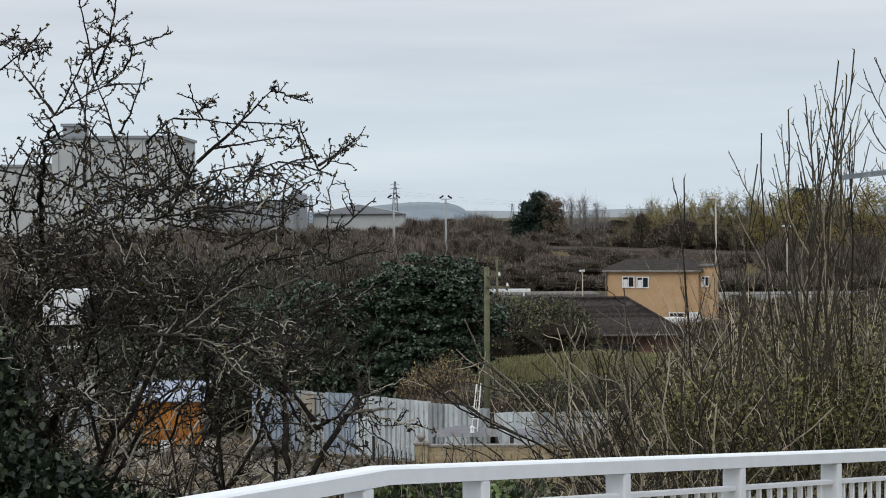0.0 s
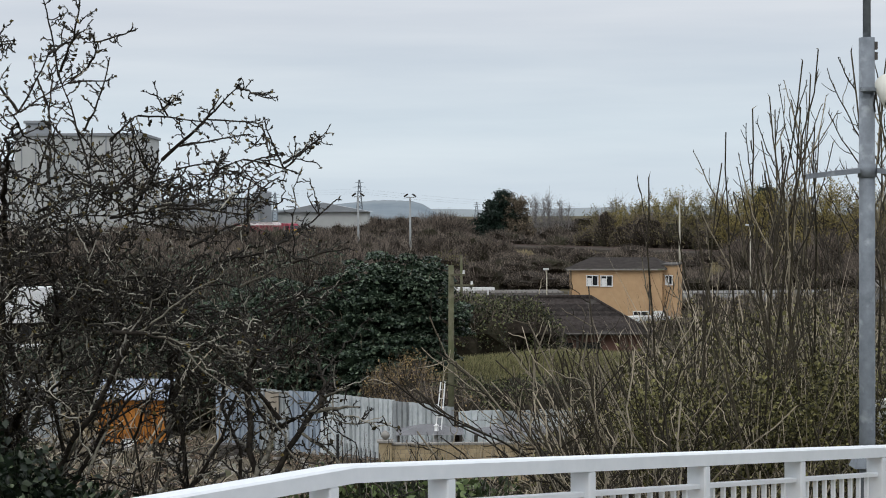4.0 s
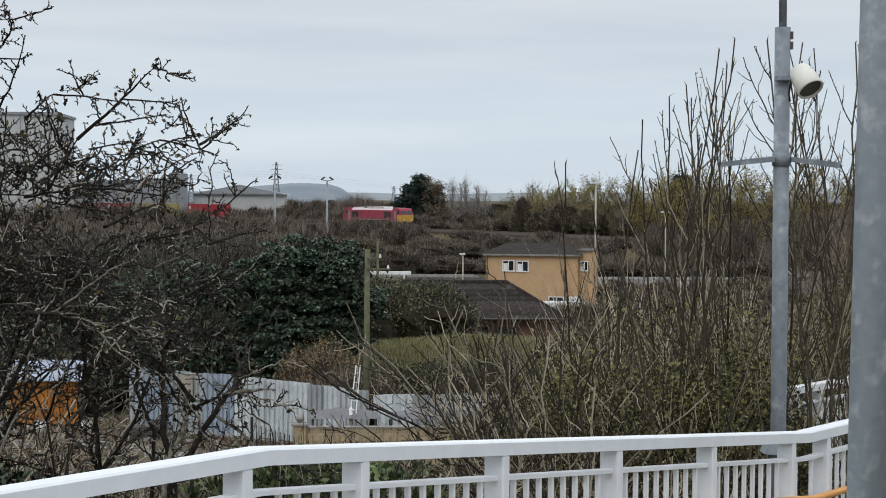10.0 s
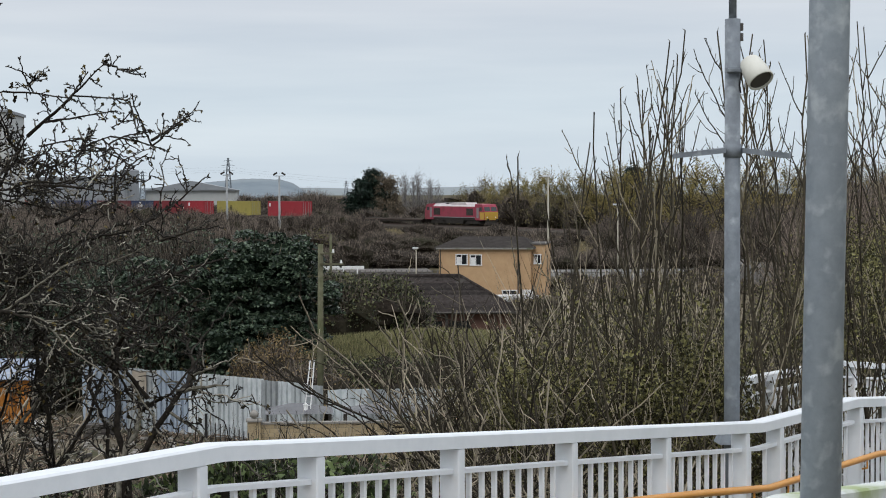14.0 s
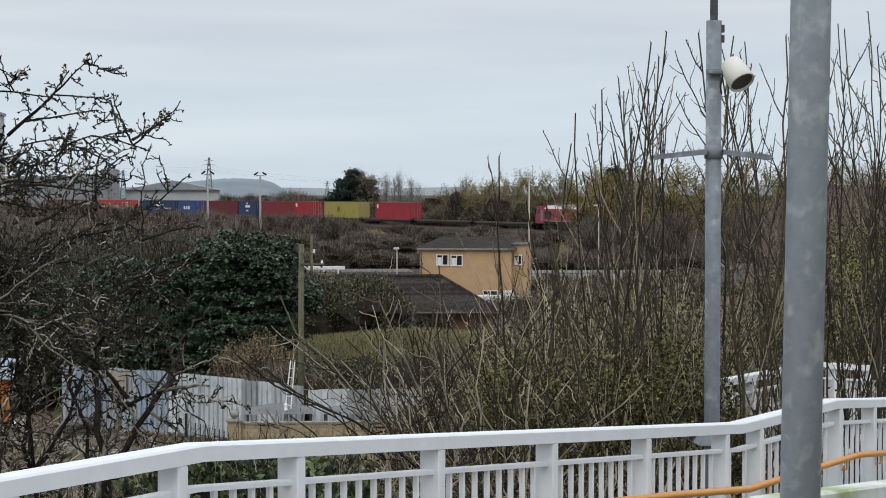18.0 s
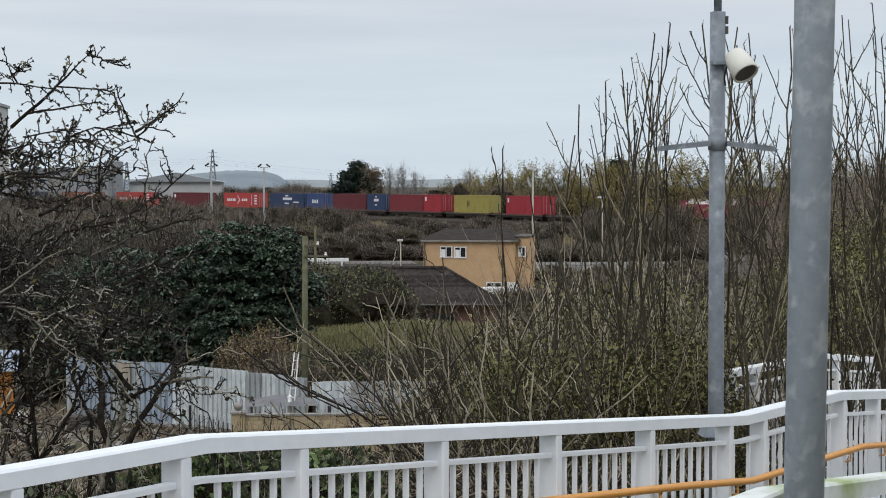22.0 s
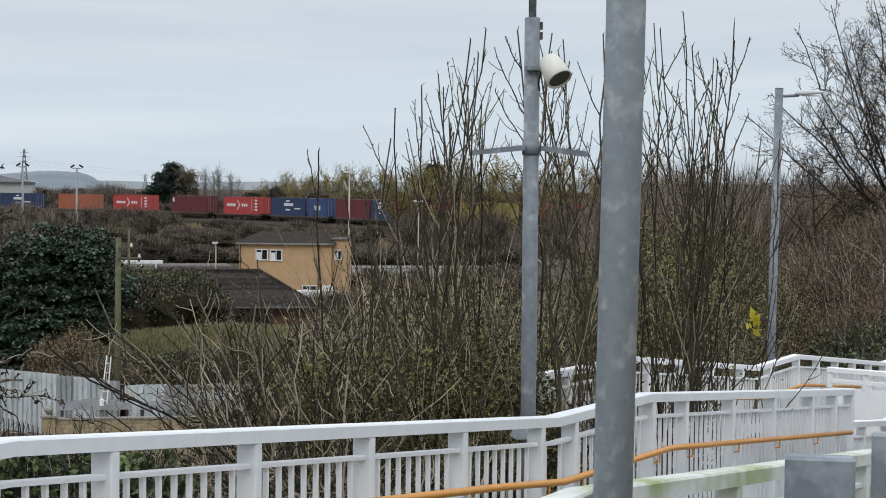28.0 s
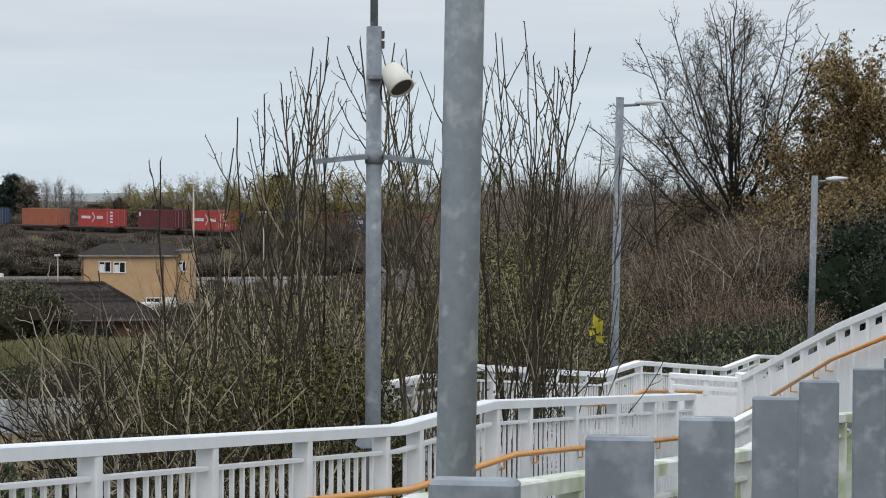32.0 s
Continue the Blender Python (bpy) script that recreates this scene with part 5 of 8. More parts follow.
def sapling_stool(x, y, top_z, n, seed, lean=(0.0, 0.0), fan=0.2, whips=3, low=0.7, pale=0.15):
    """Many-stemmed leafless sapling: stems fan out and curve upright, with steep side shoots."""
    rng = np.random.default_rng(seed)
    base = np.array([x, y, gz(x, y) - 0.1])
    high, ax_now = top_z - base[2], x / y
    top = thing("sapling", "leafless many-stemmed sapling with tall straight whips", "sapling", "saplings behind the railing", m=Matrix.Translation(base))
    stems, dead = [], []
    for k in range(n):
        tall = k < whips
        tilt = rng.normal() * fan * (0.70 if tall else 1.9) + lean[0] * (0.8 if tall else 1.7 if ax_now < 0.29 else 1.0)
        out = np.array([tilt, rng.normal() * fan + lean[1], 1.0])
        size = high * (rng.uniform(0.86, 1.0) if tall else rng.uniform(0.4, 1.0) * low) * (1 + 0.15 * abs(out[0]))
        r = 0.0075 + 0.0019 * size
        start = np.array([np.clip(rng.normal() * (0.42 if tall else 0.6), -1.0, 1.0) - tilt * high * 0.35, rng.normal() * 0.4, 0])
        start[:2] = np.array(clear_of_ramp(x + start[0], y + start[1])) - [x, y]
        out[1] = max(out[1], -0.03)
        line = zigzag(start, out, size, rng, 14, 0.065, (-tilt * 0.6 + rng.normal() * 0.10, 0, 0.2) if tall else (-tilt * 0.30, 0, 0.12), r * rng.uniform(0.75, 1.25) * (0.92 if ax_now < 0.29 else 0.64), 0.0062 if ax_now < 0.29 else 0.0048)
        if tall:
            pts, f = line[0], np.linspace(0, 1, 15)
            pts[:, 0] += f * (rng.normal() * (0.24 if ax_now < 0.29 else 0.34) * (k > 0) - pts[-1, 0])
            pts[:, 0] += np.sin(f * math.pi) * rng.normal() * 0.10
            pts[:, 2] *= high * (1.0 if k == 0 else rng.uniform(0.86 if ax_now < 0.29 else 0.74, 0.99)) / pts[-1, 2]
        pale_one = rng.random() < pale and not tall
        (dead if pale_one else stems).append(line)
        part("dead_stem" if pale_one else "stem", twigs("stem", [line], M_PALE_STEM if pale_one else M_STEM, 5), None, top)
    side = shoots(stems, rng, 0.34 if ax_now < 0.29 else 0.33, 0.95, 0.55, 7, 0.09, (0, 0, 0.6), 0.6, 0.0062, 0.22 if ax_now < 0.29 else 0.35, 0.95, tip=0.10) + shoots(dead, rng, 0.3, 0.6, 0.8, 5, 0.14, (0, 0, 0.1), 0.5, 0.004, 0.2)
    fine = shoots(side, rng, 0.24, 0.22, 0.7, 4, 0.14, (0, 0, 0.5), 0.7, 0.0044, 0.15, tip=0.1)
    part("shoot_growth", twigs("shoot_growth", side, M_SAPLING, 4), None, top, kind="stuff")
    part("twig_growth", twigs("twig_growth", fine, M_SAPLING, 3), None, top, kind="stuff")
    pts = np.concatenate([p for p, _ in side + stems])
    buds = pts[rng.random(len(pts)) < 0.7]
    way = rng.normal(size=buds.shape) * 0.5 + [0, 0, 0.8]
    part("bud_growth", spikes("bud_growth", buds, way * rng.uniform(0.02, 0.05, (len(buds), 1)), 0.0062, M_SAPLING), None, top, kind="stuff")
    spots = np.concatenate([p for p, _ in side + fine])
    spots = np.repeat(spots, 2, axis=0)
    spots = spots[(rng.random(len(spots)) < 0.35) & (spots[:, 2] < min(high * 0.6, 3.0) * rng.uniform(0.4, 1.1, len(spots)))]
    if len(spots):
        part("foliage", leaves("foliage", spots + rng.normal(size=spots.shape) * 0.05, 0.021, M_OLIVE), None, top, "few olive late leaves", kind="stuff")
    return top


# slope right, distance, slope up of the tallest whip, stems, lean, whips, height of the rest
LEFT_STOOLS = [(0.115, 15.0, -0.048, 12, -0.45, 0, 0.95), (0.1225, 16.6, 0.017, 9, -0.34, 1, 0.62), (0.142, 15.0, -0.005, 9, -0.30, 1, 0.85), (0.159, 17.5, 0.024, 6, -0.24, 2, 0.68), (0.171, 15.8, 0.042, 6, -0.24, 2, 0.60),
               (0.177, 17.0, 0.052, 5, -0.22, 2, 0.58), (0.192, 17.5, 0.060, 5, -0.20, 3, 0.58), (0.2016, 16.2, 0.076, 5, -0.18, 3, 0.55), (0.211, 18.0, 0.060, 5, -0.18, 3, 0.60), (0.095, 17.0, -0.065, 8, -0.45, 1, 0.8)]
RIGHT_STOOLS = [(0.2206, 16.0, 0.086, 5, -0.16, 3, 0.55), (0.238, 17.5, 0.072, 5, -0.14, 3, 0.60), (0.257, 15.8, 0.084, 4, -0.12, 3, 0.58), (0.268, 16.4, 0.079, 4, -0.10, 3, 0.58), (0.2793, 17.4, 0.090, 4, -0.06, 3, 0.62),
                (0.302, 16.0, 0.083, 7, 0.08, 5, 0.66), (0.3147, 15.5, 0.091, 7, 0.20, 5, 0.70), (0.3295, 15.0, 0.097, 7, 0.30, 5, 0.72), (0.344, 15.4, 0.087, 6, 0.24, 5, 0.55), (0.354, 15.8, 0.072, 6, 0.16, 5, 0.55)]
for k, (ax, y, ez, n, lx, whips, low) in enumerate(LEFT_STOOLS + RIGHT_STOOLS):
    sapling_stool(ax * y, y, EYE + ez * y, n, 40 + k, (lx, 0.0), 0.13, whips, low)


def bushes(name, label, items, per, seed, twig=0.05, long=0.45, material=M_SCRUB, core=M_SCRUB_CORE, category="scrub", core_size=0.86, leaf=None, leaf_n=0, leaf_size=0.2):
    """Thicket: lumps with twigs standing out all over; items are x, y, half width, height."""
    rng = np.random.default_rng(seed)
    g, base, way, rad, spots = Geo(), [], [], [], []
    for i, (x, y, w, h) in enumerate(items):
        z0 = gz(x, y)
        # Added dark lump; its colour stands in for the shade inside the bush.
        if core is not None:
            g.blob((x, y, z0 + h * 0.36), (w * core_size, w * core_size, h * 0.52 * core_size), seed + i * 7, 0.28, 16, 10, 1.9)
        n = int(per * (w * h) ** 0.5)
        d = rng.normal(size=(n, 3))
        d[:, 2] = np.abs(d[:, 2]) * 1.1 - 0.25
        d /= np.linalg.norm(d, axis=1, keepdims=True)
        shell = rng.uniform(0.45, 0.9, (n, 1))
        base.append([x, y, z0 + h * 0.34] + d * shell * [w, w, h * 0.52])
        v = d * 0.7 + rng.normal(size=(n, 3)) * 0.35 + [0, 0, 0.75]
        v *= h * long * rng.uniform(0.35, 1.0, (n, 1)) / np.linalg.norm(v, axis=1, keepdims=True)
        way.append(v)
        rad.append(np.full(n, twig) * rng.uniform(0.6, 1.3, n))
        if leaf_n:
            m = int(leaf_n * w * h)
            d = rng.normal(size=(m, 3))
            d[:, 2] = np.abs(d[:, 2]) - 0.2
            d /= np.linalg.norm(d, axis=1, keepdims=True)
            spots.append([x, y, z0 + h * 0.38] + d * rng.uniform(0.72, 1.08, (m, 1)) * [w, w, h * 0.56] * (1 + 0.18 * np.sin(d[:, :1] * 9 + i) * np.cos(d[:, 1:2] * 7)))
    top = thing(name, label, category, kind="stuff")
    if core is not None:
        part("shade_core", g, core, top)
    if per:
        part("twig_growth", spikes("twig_growth", np.concatenate(base), np.concatenate(way), np.concatenate(rad), material), None, top)
    if leaf_n:
        part("foliage", leaves("foliage", np.concatenate(spots), leaf_size, leaf), None, top)
    return top


rng_p = np.random.default_rng(77)
rng_s = np.random.default_rng(78)


def scatter(n, ax0, ax1, y0, y1, w0, w1, h0, h1, clear=None):
    out = []
    while len(out) < n:
        y = rng_p.uniform(y0, y1)
        x = rng_p.uniform(ax0, ax1) * y
        if clear and clear(x, y):
            continue
        out.append((x, y, rng_p.uniform(w0, w1), rng_p.uniform(h0, h1)))
    return out


def behind_track(x, y):
    i = np.argmin((TRACK_X - x) ** 2 + (TRACK_Y - y) ** 2)
    _, _, a = track(TRACK_S[i])
    return (x - TRACK_X[i]) * math.sin(a) + (y - TRACK_Y[i]) * math.cos(a)


# brown scrub between the yards and the railway
front = []
while len(front) < 250:
    y = rng_p.uniform(150, 372)
    x = rng_p.uniform(-0.27, 0.40) * y
    b = behind_track(x, y)
    if b > -9 or (y < 218 and 0.015 < x / y < 0.36 and y > 130):
        continue
    cap = EYE - (rng_p.uniform(0.0145, 0.019) if x / y > 0.0 else rng_p.uniform(-0.001, 0.014)) * y - gz(x, y)
    h = min(rng_p.uniform(2.2, 4.6) if x / y > 0.0 else rng_p.uniform(3.5, 8.5), max(1.0, cap))
    front.append((x, y, rng_p.uniform(2.0, 4.2), h))
bushes("brown_scrub", "leafless brown scrub below the railway bank", front, 620, 100, 0.020, 0.19, core_size=0.70)
behind = []
while len(behind) < 170:
    y = rng_p.uniform(300, 540)
    x = rng_p.uniform(-0.27, 0.36) * y
    if behind_track(x, y) < 12:
        continue
    behind.append((x, y, rng_p.uniform(3, 7), rng_p.uniform(3.5, 8.0)))
bushes("brown_scrub", "leafless woodland scrub beyond the railway", behind, 300, 300, 0.030, 0.24, core_size=0.76)
bushes("brown_scrub", "dark rounded leafless thicket beyond the railway", [(0.018 * 430, 430, 6.5, 10.2), (0.024 * 432, 432, 5, 9), (0.012 * 432, 432, 5, 8)], 900, 320, 0.035, 0.30, core_size=0.62)
screen = [(a_ * 505, 505, rng_s.uniform(2.6, 4.0), EYE + (e_ + rng_s.uniform(-0.002, 0.001)) * 505) for a_, e_ in zip(np.linspace(-0.072, 0.004, 20), np.interp(np.linspace(-0.072, 0.004, 20), [-0.072, -0.024, -0.016, 0.004], [-0.0050, -0.0042, 0.0002, 0.0004]))]
bushes("brown_scrub", "hazy rounded bushes before the pale warehouse", screen, 420, 330, 0.035, 0.22, core_size=0.7)
bushes("brown_scrub", "leafless bushes in front of the railway bank", [(0.0345 * 325, 325, 3.4, 6.6), (-0.018 * 342, 342, 3.4, 6.4), (-0.010 * 340, 340, 3.2, 6.0), (-0.001 * 335, 335, 3.2, 5.8), (0.008 * 333, 333, 3.4, 6.5), (0.017 * 330, 330, 3.4, 6.7), (0.026 * 325, 325, 3.2, 6.6), (0.042 * 318, 318, 3.0, 6.2), (0.050 * 315, 315, 2.6, 5.6), (0.030 * 318, 318, 2.8, 4.8), (-0.028 * 330, 330, 4, 7.0), (-0.05 * 330, 330, 6, 7.2), (-0.070 * 330, 330, 6, 8.8), (-0.088 * 330, 330, 6, 9.4), (-0.105 * 330, 330, 6, 9.6), (-0.125 * 325, 325, 6, 9.8), (-0.145 * 325, 325, 6, 9.6), (-0.168 * 325, 325, 7, 9.6), (-0.2 * 325, 325, 8, 9.6)], 620, 340, 0.019, 0.20, core_size=0.68)
bushes("willow_scrub", "olive-brown willow bush before the railway bank", [(0.021 * 255, 255, 3.4, 4.6)], 300, 350, 0.03, 0.45, leaf=M_OLIVE, leaf_n=60, leaf_size=0.14)
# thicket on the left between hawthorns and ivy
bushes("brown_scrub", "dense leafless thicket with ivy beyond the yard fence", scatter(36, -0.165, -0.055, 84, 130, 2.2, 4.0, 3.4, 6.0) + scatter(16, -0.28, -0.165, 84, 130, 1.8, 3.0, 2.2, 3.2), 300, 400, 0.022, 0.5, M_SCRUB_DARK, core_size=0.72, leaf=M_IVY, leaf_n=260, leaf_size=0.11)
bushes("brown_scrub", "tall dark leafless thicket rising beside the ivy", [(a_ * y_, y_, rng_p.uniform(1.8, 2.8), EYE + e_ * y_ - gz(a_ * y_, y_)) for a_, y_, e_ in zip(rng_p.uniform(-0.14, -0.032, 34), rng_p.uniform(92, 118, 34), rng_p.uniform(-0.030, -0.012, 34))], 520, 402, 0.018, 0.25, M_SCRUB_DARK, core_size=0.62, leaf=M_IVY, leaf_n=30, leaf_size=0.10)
bushes("brown_scrub", "low bramble and stems behind the corrugated fence", scatter(16, -0.02, 0.03, 76, 86, 1.5, 2.4, 1.6, 2.6), 320, 420, 0.018, 0.5, leaf=M_RUST, leaf_n=50, leaf_size=0.09)
bushes("brown_scrub", "olive and rust leaved bush beside the ivy", [(0.1, 80.5, 1.3, 3.7), (-0.9, 81, 1.2, 3.2), (1.0, 80, 1.0, 2.8)], 420, 424, 0.014, 0.3, core_size=0.6, leaf=M_RUST, leaf_n=420, leaf_size=0.07)
bushes("hedge", "rough evergreen and bramble hedge round the dark roofed house", scatter(34, 0.016, 0.060, 97, 102, 1.4, 2.3, 3.4, 4.7), 200, 430, 0.016, 0.4, leaf=M_HEDGE, leaf_n=260, leaf_size=0.10)
bushes("bramble_hedge", "tangled bramble hedge at the foot of the grass bank", [(x_, y_, w_, max(1.0, EYE - rng_p.uniform(0.083, 0.094) * y_ - gz(x_, y_))) for x_, y_, w_, _ in scatter(44, 0.022, 0.30, 78, 84, 1.3, 2.0, 1, 2)], 160, 440, 0.014, 0.4, leaf=M_HEDGE, leaf_n=620, leaf_size=0.075)
right_low = []
for _ in range(46):
    y = rng_p.uniform(66, 118)
    x = rng_p.uniform(0.285, 0.44) * y
    right_low.append((x, y, rng_p.uniform(2.2, 3.8), max(1.2, EYE + rng_p.uniform(-0.018, 0.006) * y - gz(x, y))))
bushes("brown_scrub", "tall leafless thicket hiding the railway beyond the ramp", right_low, 420, 450, 0.018, 0.5, M_SCRUB_RED, core_size=0.7)


def ivy_mass():
    rng = np.random.default_rng(15)
    top = thing("ivy_covered_trees", "dark green ivy-covered trees making one rounded mass", "tree")
    lumps = [(-0.7, 86, 5.3, 3.7), (-3.4, 86.5, 4.5, 3.6), (-6.2, 87, 4.2, 3.4), (-0.8, 85, 3.9, 2.7), (-1.8, 84.4, 2.7, 3.3), (-4.6, 85, 2.2, 3.0), (-0.9, 84.4, 2.0, 2.0), (-8.6, 87.5, 3.6, 3.0), (-11.4, 88, 3.4, 3.0), (-0.5, 86, 6.0, 2.9)]
    g, spots, trail = Geo(), [], []
    for i, (x, y, z, r) in enumerate(lumps):
        size = np.array([r * 0.82, r * 0.7, r * 0.72 if z > 3.5 else r * 0.8])
        g.blob((x, y, z - 0.4), size * 0.74, 60 + i, 0.2, 20, 14, 2.2)
        # boughs of ivy: tufts that stand out of the mass, leafy above and open beneath
        for _ in range(int(34 * r)):
            d = rng.normal(size=3) - [0, 0.7, 0]
            d /= np.linalg.norm(d)
            q = np.array([x, y, z - 0.4]) + d * size * rng.uniform(0.74, 1.04)
            w = rng.uniform(0.30, 0.75)
            n = int(210 * w)
            e = rng.normal(size=(n, 3))
            e /= np.linalg.norm(e, axis=1, keepdims=True)
            e[:, 2] = np.abs(e[:, 2]) * 0.9 - 0.25
            spots.append(q + e * rng.uniform(0.6, 1.0, (n, 1)) * [w, w, w * 0.62] + d * 0.3 * w)
            if rng.random() < 0.22:
                trail.append(zigzag(q, d + [0, 0, 0.35], rng.uniform(0.6, 1.5), rng, 6, 0.2, (0, 0, 0.2), 0.016, 0.007))
    part("shade_core", g, M_IVY_CORE, top)
    part("foliage", leaves("foliage", np.concatenate(spots), 0.125, M_IVY, 0.45), None, top, kind="stuff")
    part("branchwork", twigs("branchwork", trail, M_BANKTWIG, 4), None, top, kind="stuff")
    stems = [crooked((x, y, gz(x, y) - 0.2), (rng.normal() * 0.1, -0.1, 1), z, rng, 6, 0.1, 0, 0.16, 0.05) for x, y, z, r in lumps]
    for line in stems:
        part("trunk", twigs("trunk", [line], M_BARK, 6), None, top)


ivy_mass()
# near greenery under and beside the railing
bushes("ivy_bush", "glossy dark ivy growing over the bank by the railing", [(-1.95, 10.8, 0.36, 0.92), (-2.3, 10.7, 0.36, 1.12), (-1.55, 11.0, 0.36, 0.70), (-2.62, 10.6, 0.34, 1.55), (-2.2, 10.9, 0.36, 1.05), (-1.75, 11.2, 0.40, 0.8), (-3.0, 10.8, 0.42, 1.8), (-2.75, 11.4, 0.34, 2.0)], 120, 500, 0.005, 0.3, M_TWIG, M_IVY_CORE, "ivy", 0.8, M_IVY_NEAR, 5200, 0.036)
bramble = [(x_, y_, 0.5, EYE - 0.134 * y_ - gz(x_, y_)) for x_, y_ in ((-0.25, 12.0), (0.0, 12.4), (0.2, 12.0), (-0.5, 12.3), (0.4, 12.6))] + [(x, y, rng_p.uniform(0.4, 0.7), rng_p.uniform(0.5, 0.95)) for x, y in ((-1.0, 11.8), (-0.4, 12.2), (0.1, 11.6), (-0.7, 13), (0.4, 13.6), (3.6, 15.4), (-1.6, 13.4), (-2.3, 14), (-3.0, 13.2))]
bushes("bramble_patch", "green and brown bramble leaves under the railing", bramble, 260, 520, 0.004, 0.7, M_TWIG, M_SCRUB_CORE, "bramble", 0.7, M_BRAMBLE, 3000, 0.040)
mid = []
for _ in range(85):
    y = rng_p.uniform(18.5, 33)
    ax = rng_p.uniform(0.105, 0.243)
    cap = EYE - float(np.interp(ax, [0.085, 0.12, 0.15, 0.2, 0.3, 0.4], [0.118, 0.095, 0.070, 0.058, 0.055, 0.055])) * y - gz(ax * y, y)
    mid.append((ax * y, y, rng_p.uniform(0.8, 1.5), max(0.6, cap * rng_p.uniform(0.7, 1.1))))
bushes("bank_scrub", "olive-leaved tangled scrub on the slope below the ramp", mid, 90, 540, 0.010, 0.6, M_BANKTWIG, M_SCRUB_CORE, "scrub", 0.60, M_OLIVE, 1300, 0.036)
mid = []
for _ in range(60):
    y = rng_p.uniform(25, 40)
    ax = rng_p.uniform(0.262, 0.375 if y > 33 else 0.33)
    mid.append((ax * y, y, rng_p.uniform(0.9, 1.6), max(0.8, EYE - (rng_p.uniform(0.006, 0.05) if ax > 0.292 else rng_p.uniform(0.05, 0.085)) * y - gz(ax * y, y))))
bushes("bank_scrub", "olive and brown leaved scrub beyond the lower flight", mid, 420, 548, 0.007, 0.2, M_BANKTWIG, M_SCRUB_CORE, "scrub", 0.5, M_OLIVE, 900, 0.034)


def brushwood(label, n, ax0, ax1, y0, y1, lean, high, seed):
    """Loose tangle of thin crooked stems and side twigs."""
    rng = np.random.default_rng(seed)
    top = thing("brushwood", label, "scrub", kind="stuff")
    lines = []
    for _ in range(n):
        y = rng.uniform(y0, y1)
        x = rng.uniform(ax0, ax1) * y
        size = rng.uniform(0.5, 1.0) * high
        way = np.array([rng.normal() * 0.45 + lean, rng.normal() * 0.4, 1.0])
        x, y = clear_of_ramp(x - way[0] * size * 0.3, y)
        lines.append(zigzag(np.array([x, y, gz(x, y) - 0.05]), way, size, rng, 10, 0.14, (rng.normal() * 0.5, 0, -0.2 * rng.random()), rng.uniform(0.009, 0.014), 0.0055))
    twig = shoots(lines, rng, 0.24, 0.6, 0.8, 6, 0.2, (0, 0, 0.15), 0.65, 0.0052, 0.2)
    fine = shoots(twig, rng, 0.24, 0.2, 0.9, 3, 0.25, (0, 0, 0.1), 0.75, 0.0042, 0.1)
    part("stem_growth", twigs("stem_growth", lines, M_BANKTWIG, 4), None, top)
    part("twig_growth", twigs("twig_growth", twig + fine, M_BANKTWIG, 3), None, top)


brushwood("tangle of thin grey-brown stems below the ramp", 180, 0.10, 0.248, 17.5, 22, -0.15, 3.4, 71)
brushwood("thin leaning stems before the yard wall", 44, 0.075, 0.135, 13.8, 16, -0.50, 3.3, 74)
brushwood("dead bramble stems and twigs along the foot of the railing", 130, 0.03, 0.225, 12.0, 15.2, 0.0, 1.5, 76)
brushwood("leafless stems standing in the thicket on the bank", 170, 0.345, 0.50, 37, 45, 0.0, 3.2, 75)
brushwood("thin bare stems standing before the lower ramp", 22, 0.27, 0.330, 15.6, 17, -0.08, 2.6, 72)
brushwood("dead stems and brambles on the slope above the yard", 120, -0.28, -0.125, 13.6, 19, 0.1, 3.0, 73)
leafy_low = []
for _ in range(64):
    y = rng_p.uniform(15.4, 18.6)
    ax = rng_p.uniform(0.118, 0.238)
    x, y = clear_of_ramp(ax * y, y, 1.1)
    leafy_low.append((x, y, rng_p.uniform(0.35, 0.65), max(0.5, EYE - float(np.interp(ax, [0.09, 0.13, 0.2, 0.3], [0.125, 0.085, 0.075, 0.085])) * y * rng_p.uniform(0.95, 1.25) - gz(x, y))))
bushes("privet", "small-leaved olive green shrubs among the bare saplings", leafy_low, 70, 545, 0.006, 0.5, M_BANKTWIG, None, "shrub", 0.5, M_OLIVE, 3200, 0.024)
mid = scatter(40, -0.27, 0.04, 24, 52, 0.9, 1.7, 0.7, 1.3)
bushes("bank_scrub", "low bramble and dead stems on the slope above the yard", mid, 420, 560, 0.009, 0.7, M_BANKTWIG, M_SCRUB_CORE, "scrub", 0.6, M_BRAMBLE, 300, 0.045)
# bank to the right of the ramp
mid = scatter(72, 0.33, 0.60, 40, 60, 1.3, 2.4, 1.3, 2.7)
bushes("bank_scrub", "red-brown leafless thicket on the bank beyond the ramp", mid, 420, 580, 0.008, 0.5, M_SCRUB_RED, M_SCRUB_CORE, "scrub", 0.54, M_BANKLEAF, 520, 0.038)
mid = scatter(30, 0.39, 0.56, 31, 36, 0.8, 1.3, 0.6, 1.1)
bushes("bramble_patch", "green bramble low on the leaf-strewn bank", mid, 320, 600, 0.006, 0.6, M_TWIG, M_SCRUB_CORE, "bramble", 0.6, M_BRAMBLE, 420, 0.055)


def litter(name, label, n, ax0, ax1, y0, y1, size, material, up=0.03, seed=1, flat=0.8):
    rng = np.random.default_rng(seed)
    y = rng.uniform(y0, y1, n)
    x = rng.uniform(ax0, ax1, n) * y
    z = ground_z(x, y) + up
    top = thing(name, label, "ground cover", kind="stuff")
    part("foliage", leaves(name, np.stack([x, y, z], 1), size, material, flat), None, top)


